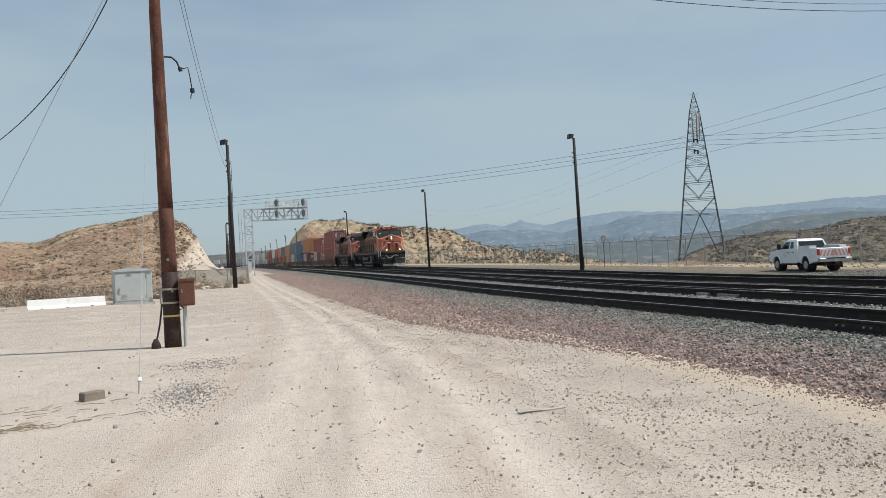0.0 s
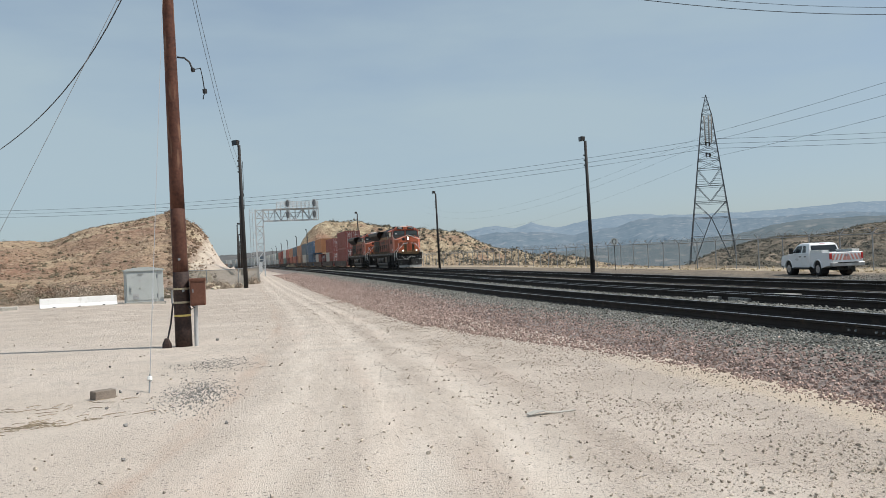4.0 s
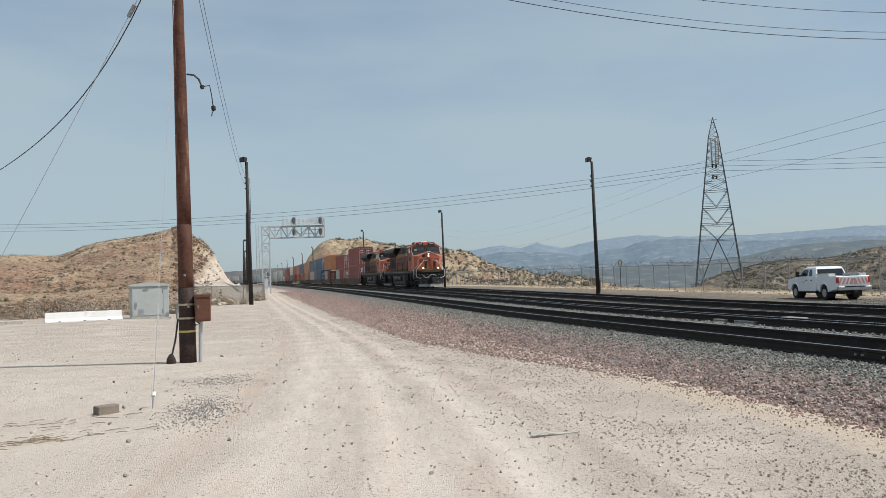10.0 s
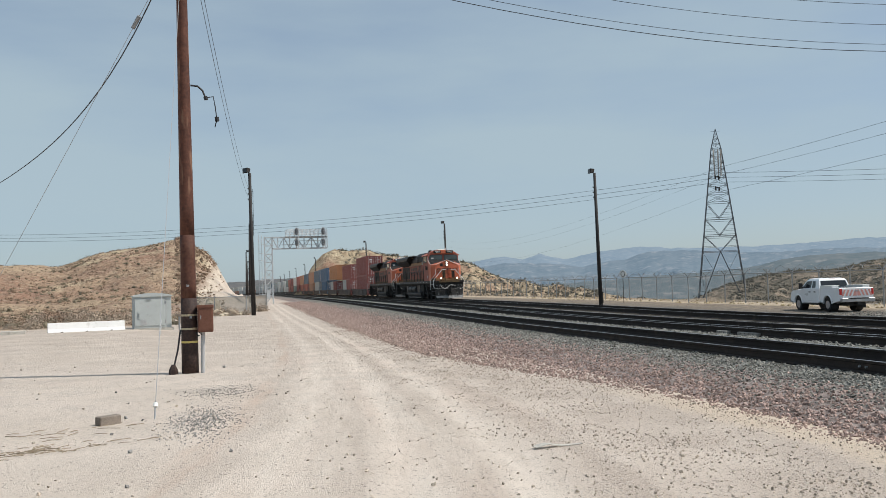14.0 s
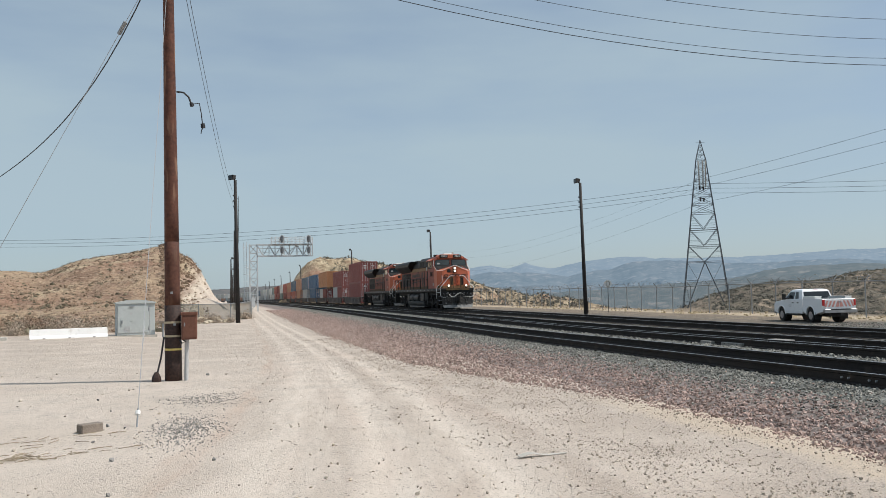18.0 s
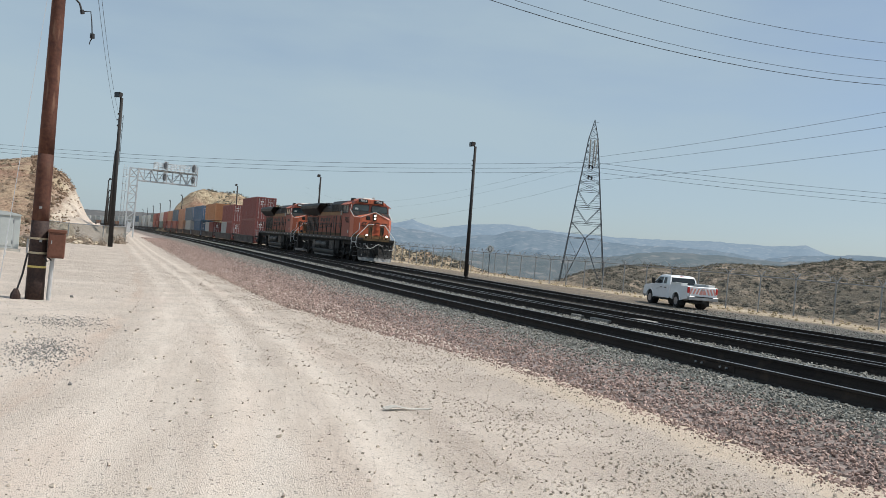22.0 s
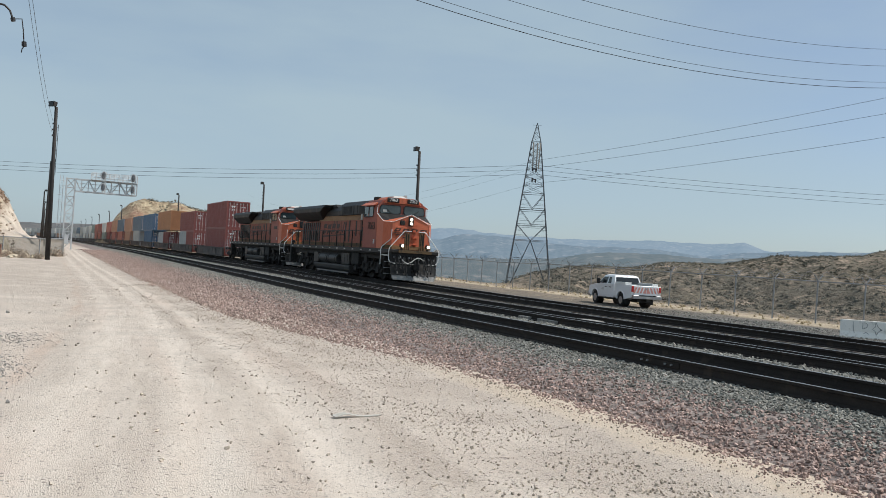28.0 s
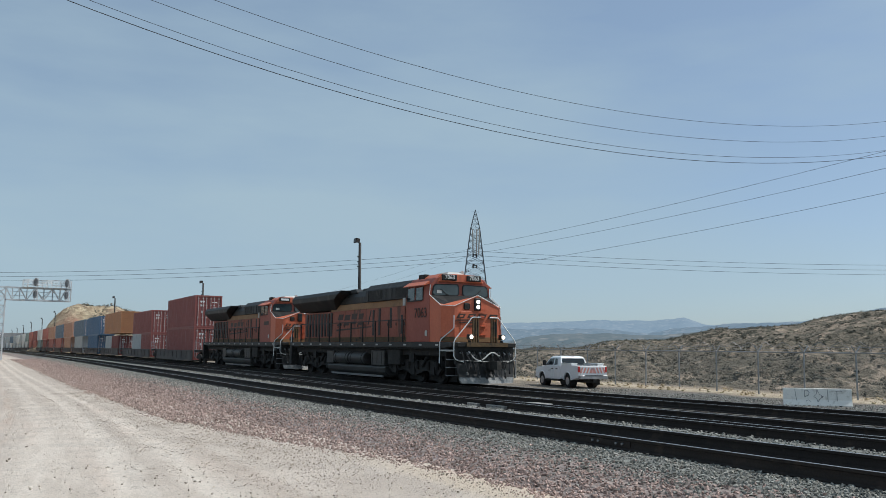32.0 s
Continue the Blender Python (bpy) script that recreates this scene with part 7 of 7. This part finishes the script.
def small_things():
    x, y = -1.95, 12.9
    W = thing("wood_block", "short grey weathered timber offcut lying in the dirt", "wood block", pose(x, y, ground_z(x, y) - 0.01, 0, 0, 36))
    part("timber", box(B(), -0.08, 0.23, -0.08, 0.08, 0, 0.13), M_WOODBLOCK, W, "", 0.012)
    x, y = 3.25, 9.0
    T = thing("rubber_strip", "bent pale strip of rubber lying on the road", "debris", pose(x, y, ground_z(x, y), 0, 0, 8))
    bm = B()
    rings = []
    for k in range(12):
        u = -0.26 + 0.58 * k / 11
        z = 0.004 + 0.035 * math.exp(-((k - 2.5) / 2.2) ** 2)
        w = 0.055 * (1 - k / 16)
        rings.append([(u, -w, z), (u, w, z + 0.004), (u, w, z + 0.010), (u, -w, z + 0.006)])
    part("strip", loft(bm, rings), M_CONC, T)
    # sticks and dry stalks
    rnd = random.Random(21)
    for k in range(70):
        x = rnd.gauss(-2.45, 0.5)
        y = 10.9 + 0.35 * (x + 2.45) + rnd.gauss(0, 0.16) if k % 4 else rnd.gauss(12.2, 0.5)
        a = rnd.gauss(0.3, 0.5)
        l = rnd.uniform(0.10, 0.34)
        z = ground_z(x, y) + 0.015
        ob = new("dry_twig", finish("dry_twig", pipe(B(), [(x, y, z), (x + l * 0.5 * math.cos(a), y + l * 0.5 * math.sin(a), z + 0.008), (x + l * math.cos(a + 0.2), y + l * math.sin(a + 0.2), z)], 0.005, 4), M_TWIG))
        tagged(ob, "thin dry brown twig on the dirt", "twig", "twigs")
    # switch boxes between the tracks
    for x, y, w, name in ((13.05, 21.9, 0.5, "dusty grey switch cover plate"), (13.1, 20.7, 0.95, "dusty grey switch machine with bolts"), (14.3, 20.6, 0.8, "dusty grey cable trough lid")):
        S = thing("switch_machine", name + " lying between the tracks", "switch machine", pose(x, y, bed_z(x, y) + (0.08 if x < 14 else 0.13)), "switch machines")
        part("casing", box(B(), -0.2, 0.2, -w / 2, w / 2, -0.18, 0.035), M_SWITCH, S, "", 0.015)
        bm = B()
        for k in range(4):
            rod(bm, (-0.21, -w * 0.3 + w * 0.2 * k, 0.0), (-0.19, -w * 0.3 + w * 0.2 * k, 0.0), 0.015, 6)
        part("bolts", bm, M_BLACK, S)
    # round marker sign and a small post by the fence
    S = thing("marker_sign", "small round white sign with a dark ring on a thin post", "sign", pose(35.4, 77.6, ground_z(35.4, 77.6), 0, 0, -22))
    part("post", rod(B(), (0, 0, -0.2), (0, 0, 2.6), 0.03, 6), M_LAMP_POST, S)
    disc = part("disc", rod(B(), (0, -0.03, 2.75), (0, -0.05, 2.75), 0.36, 18), M_SILVER, S, "white disc")
    part("ring", pipe(B(), [(0.17 * math.cos(a), -0.055, 2.75 + 0.25 * math.sin(a)) for a in [k * 0.4189 for k in range(16)]], 0.03, 4), M_LAMP_POST, disc)
    V = thing("valve_post", "short grey standpipe near the fence", "standpipe", pose(33.6, 78.5, ground_z(33.6, 78.5)))
    part("pipe", rod(B(), (0, 0, -0.2), (0, 0, 1.2), 0.10, 8), M_LAMP_POST, V)
    part("head", box(B(), -0.18, 0.18, -0.15, 0.15, 1.1, 1.45), M_GALV, V, "", 0.02)


# ---- scrub ----
def scrub(name, label, material, spots, leaves, seed, leaf=0.05, packed=0.55):
    """Bushes, joined: each a lumpy core of packed twigs under many small crooked leaves. spots: x, y, z, width, height."""
    rng = np.random.default_rng(seed)
    s = np.array(spots)
    k = len(s)
    d = rng.normal(size=(k, leaves, 3))
    d /= np.linalg.norm(d, axis=2, keepdims=True)
    d[..., 2] = np.abs(d[..., 2])
    lobe = rng.uniform(0, 6, (k, 1, 1))
    rad = rng.uniform(0.45, 1.0, (k, leaves, 1)) * (0.78 + 0.25 * np.sin(3 * np.arctan2(d[..., 1:2], d[..., 0:1]) + lobe))
    half = np.array([0.5, 0.5, 1.0])
    c = d * rad * s[:, None, [3, 3, 4]] * half + s[:, None, :3]
    size = s[:, None, None, 3:4] * rng.uniform(leaf * 0.5, leaf * 1.4, (k, leaves, 1, 1))
    v = c[:, :, None, :] + np.clip(rng.normal(size=(k, leaves, 3, 3)), -1.4, 1.4) * size
    v[..., 2] = np.maximum(v[..., 2], s[:, None, None, 2] - 0.05)
    f = np.arange(k * leaves * 3).reshape(-1, 3)
    # the core: two rings of six and a crown
    turn = np.arange(6) * math.pi / 3
    core = np.array([(math.cos(a), math.sin(a), -0.1) for a in turn] + [(0.78 * math.cos(a + 0.5), 0.78 * math.sin(a + 0.5), 0.58) for a in turn] + [(0, 0, 0.85)])
    cv = core[None] * rng.uniform(0.55, 1.0, (k, 13, 1)) * s[:, None, [3, 3, 4]] * half * packed + s[:, None, :3]
    tri = [(i, (i + 1) % 6, 6 + i) for i in range(6)] + [((i + 1) % 6, 6 + (i + 1) % 6, 6 + i) for i in range(6)] + [(6 + i, 6 + (i + 1) % 6, 12) for i in range(6)]
    cf = (np.array(tri)[None] + 13 * np.arange(k)[:, None, None]).reshape(-1, 3) + k * leaves * 3
    ob = new(name, raw(name, np.vstack((v.reshape(-1, 3), cv.reshape(-1, 3))).tolist(), np.vstack((f, cf)).tolist(), material))
    return tagged(ob, label, "shrubs", kind="stuff")


def hills_scrub():
    rnd = random.Random(12)

    def spread(count, a0, a1, r0, r1, w0, w1, ok=lambda x, y: True, power=1.0, tall=0.7):
        out = []
        while len(out) < count:
            a, r = radians(rnd.uniform(a0, a1)), r0 + (r1 - r0) * rnd.random() ** power
            x, y = r * math.sin(a), r * math.cos(a)
            if not ok(x, y) or noise.noise(Vector((x / 18, y / 18, 4))) < rnd.uniform(-0.6, 0.35):
                continue
            w = rnd.uniform(w0, w1) * (0.6 + 0.8 * rnd.random() ** 2)
            out.append((x, y, ground_z(x, y), w, w * tall * rnd.uniform(0.5, 1.0)))
        return out
    left = lambda x, y: x < -4.2 and y > 52
    scrub("end_scrub", "dry brown scrub on the end of the hill", M_SHRUB_BROWN, spread(900, -4.2, -1.8, 95, 236, 0.6, 1.7, lambda x, y: x / y < 0.8 * ground_z(x, y) / y - 0.068), 44, 8, 0.034)
    scrub("brown_scrub", "dry red-brown scrub on the hill slope", M_SHRUB_BROWN, spread(5200, -30, -1.3, 56, 228, 0.4, 1.0, lambda x, y: left(x, y) or (y > 80 and x < -1.6 and ground_z(x, y) < 4.5) or (y > 90 and x / y < 0.8 * ground_z(x, y) / y - 0.070)), 52, 1, 0.034)
    scrub("olive_scrub", "dusty olive shrubs on the hill slope", M_SHRUB, spread(2200, -30, -2.6, 54, 228, 0.5, 1.5, left, 1.0, 0.6), 60, 2, 0.034)
    scrub("mound_scrub", "dark olive shrubs on the sandy mound", M_SHRUB_DARK, spread(4400, 6.0, 23, 268, 338, 0.8, 2.4), 26, 3, 0.05)
    scrub("chaparral", "dense dark chaparral on the slope beyond the fence", M_SHRUB_DARK, spread(14000, 31, 66, 82, 276, 0.7, 1.9, lambda x, y: x > 46, 0.8, 0.5), 36, 4, 0.045)
    scrub("valley_scrub", "grey-green scrub below the fence", M_SHRUB_DARK, spread(700, 16, 36, 110, 420, 1.0, 2.4, lambda x, y: x > 46), 50, 5)
    near = [(1.5, 84.5, ground_z(1.5, 84.5), 2.2, 1.1), (0.9, 86.5, ground_z(0.9, 86), 1.8, 0.9)]
    for _ in range(90):
        x, y = rnd.uniform(-26, -6.0), 51.5 + 24 * rnd.random() ** 1.6
        w = rnd.uniform(0.5, 1.6) * (1.5 if rnd.random() < 0.25 else 1)
        near.append((x, y, ground_z(x, y), w, w * rnd.uniform(0.4, 0.7)))
    for _ in range(30):
        x, y = rnd.uniform(-5.6, 0.2), rnd.uniform(74, 79)
        near.append((x, y, ground_z(x, y), rnd.uniform(0.8, 1.6), rnd.uniform(0.5, 1.0)))
    scrub("roadside_shrubs", "grey-brown dry shrubs and grass along the yard's edge", M_BRUSH, near, 1000, 6, 0.02, 0.4)
    grass = []
    for _ in range(420):
        y = rnd.uniform(20, 120)
        x = rnd.uniform(37.8, 43.5)
        grass.append((x, y, ground_z(x, y), rnd.uniform(0.2, 0.6), rnd.uniform(0.15, 0.35)))
    scrub("dry_grass", "tufts of straw-coloured dry grass along the fence", M_STRAW, grass, 26, 7)


M_BRUSH = mat("grey_brown_brush", (0.30, 0.243, 0.188), (0.43, 0.355, 0.28), 0.9, 0.25, 20, 0.0, c=(0.27, 0.17, 0.12), island=0.3)
M_ROCK = mat("pale_sandstone", (0.42, 0.35, 0.26), (0.58, 0.50, 0.38), 0.95, 2.0, 20, 0.6, c=(0.30, 0.24, 0.18))
M_TWIG = mat("dry_stalk", (0.24, 0.19, 0.13), (0.33, 0.27, 0.19), 0.9, 6, 30, 0.0)
M_STRAW = mat("dry_straw", (0.40, 0.31, 0.18), (0.50, 0.40, 0.25), 0.9, 3, 20, 0.0, island=0.25)

utility_pole()
wires()
lamp_posts()
signal_gantry()
pylon()
fence()
screen_fence()
equipment_cabinet()
barrier("low whitewashed concrete barrier lying by the shrubs", M_CONC_WHITE, pose(-9.3, 45.2, ground_z(-8, 45.5) - 0.02, 0, 0, 14), 3.5, 0.48)
_j = barrier("pale concrete road barrier with sprayed grey letters", M_CONC_PALE, pose(32.75, 27.8, ground_z(33, 27) - 0.02, 0, 0, -46), 2.85, 0.80)
graffiti(_j)
pickup()
small_things()
boulders()
hills_scrub()


def motions():
    times = [0.0] + [1.0 * k for k in range(1, 33)]
    for ob, back, length in RUN:
        lift = ob.get("level", 0.0)
        rows = []
        for t in times:
            y = front_y(t) + back
            za, zb = climb(y), climb(y + length)
            xa, xb = bend(y), bend(y + length)
            rows.append((t, pose(TRAIN_X + xa, y, RAIL_TOP + za + lift, math.degrees(math.atan2(zb - za, length)), 0, -math.degrees(math.atan2(xb - xa, length)))))
        walk(ob, rows)
    for ob, at, r in WHEELS:
        rows, k, last = [], 0, 99.6 - front_y(32.0)
        step = 0.9 * r * math.radians(80)
        count = int(last / step) + 1
        for k in range(count + 1):
            s = last * k / count
            t = (-0.75 + math.sqrt(0.75 ** 2 + 4 * 0.0438 * s)) / (2 * 0.0438)
            rows.append((min(t, 32.0), pose(*at) @ Matrix.Rotation(s / r, 4, "X")))
        seen, clean = set(), []
        for t, m in rows:
            if frame(t) not in seen:
                seen.add(frame(t))
                clean.append((t, m))
        walk(ob, clean)


motions()
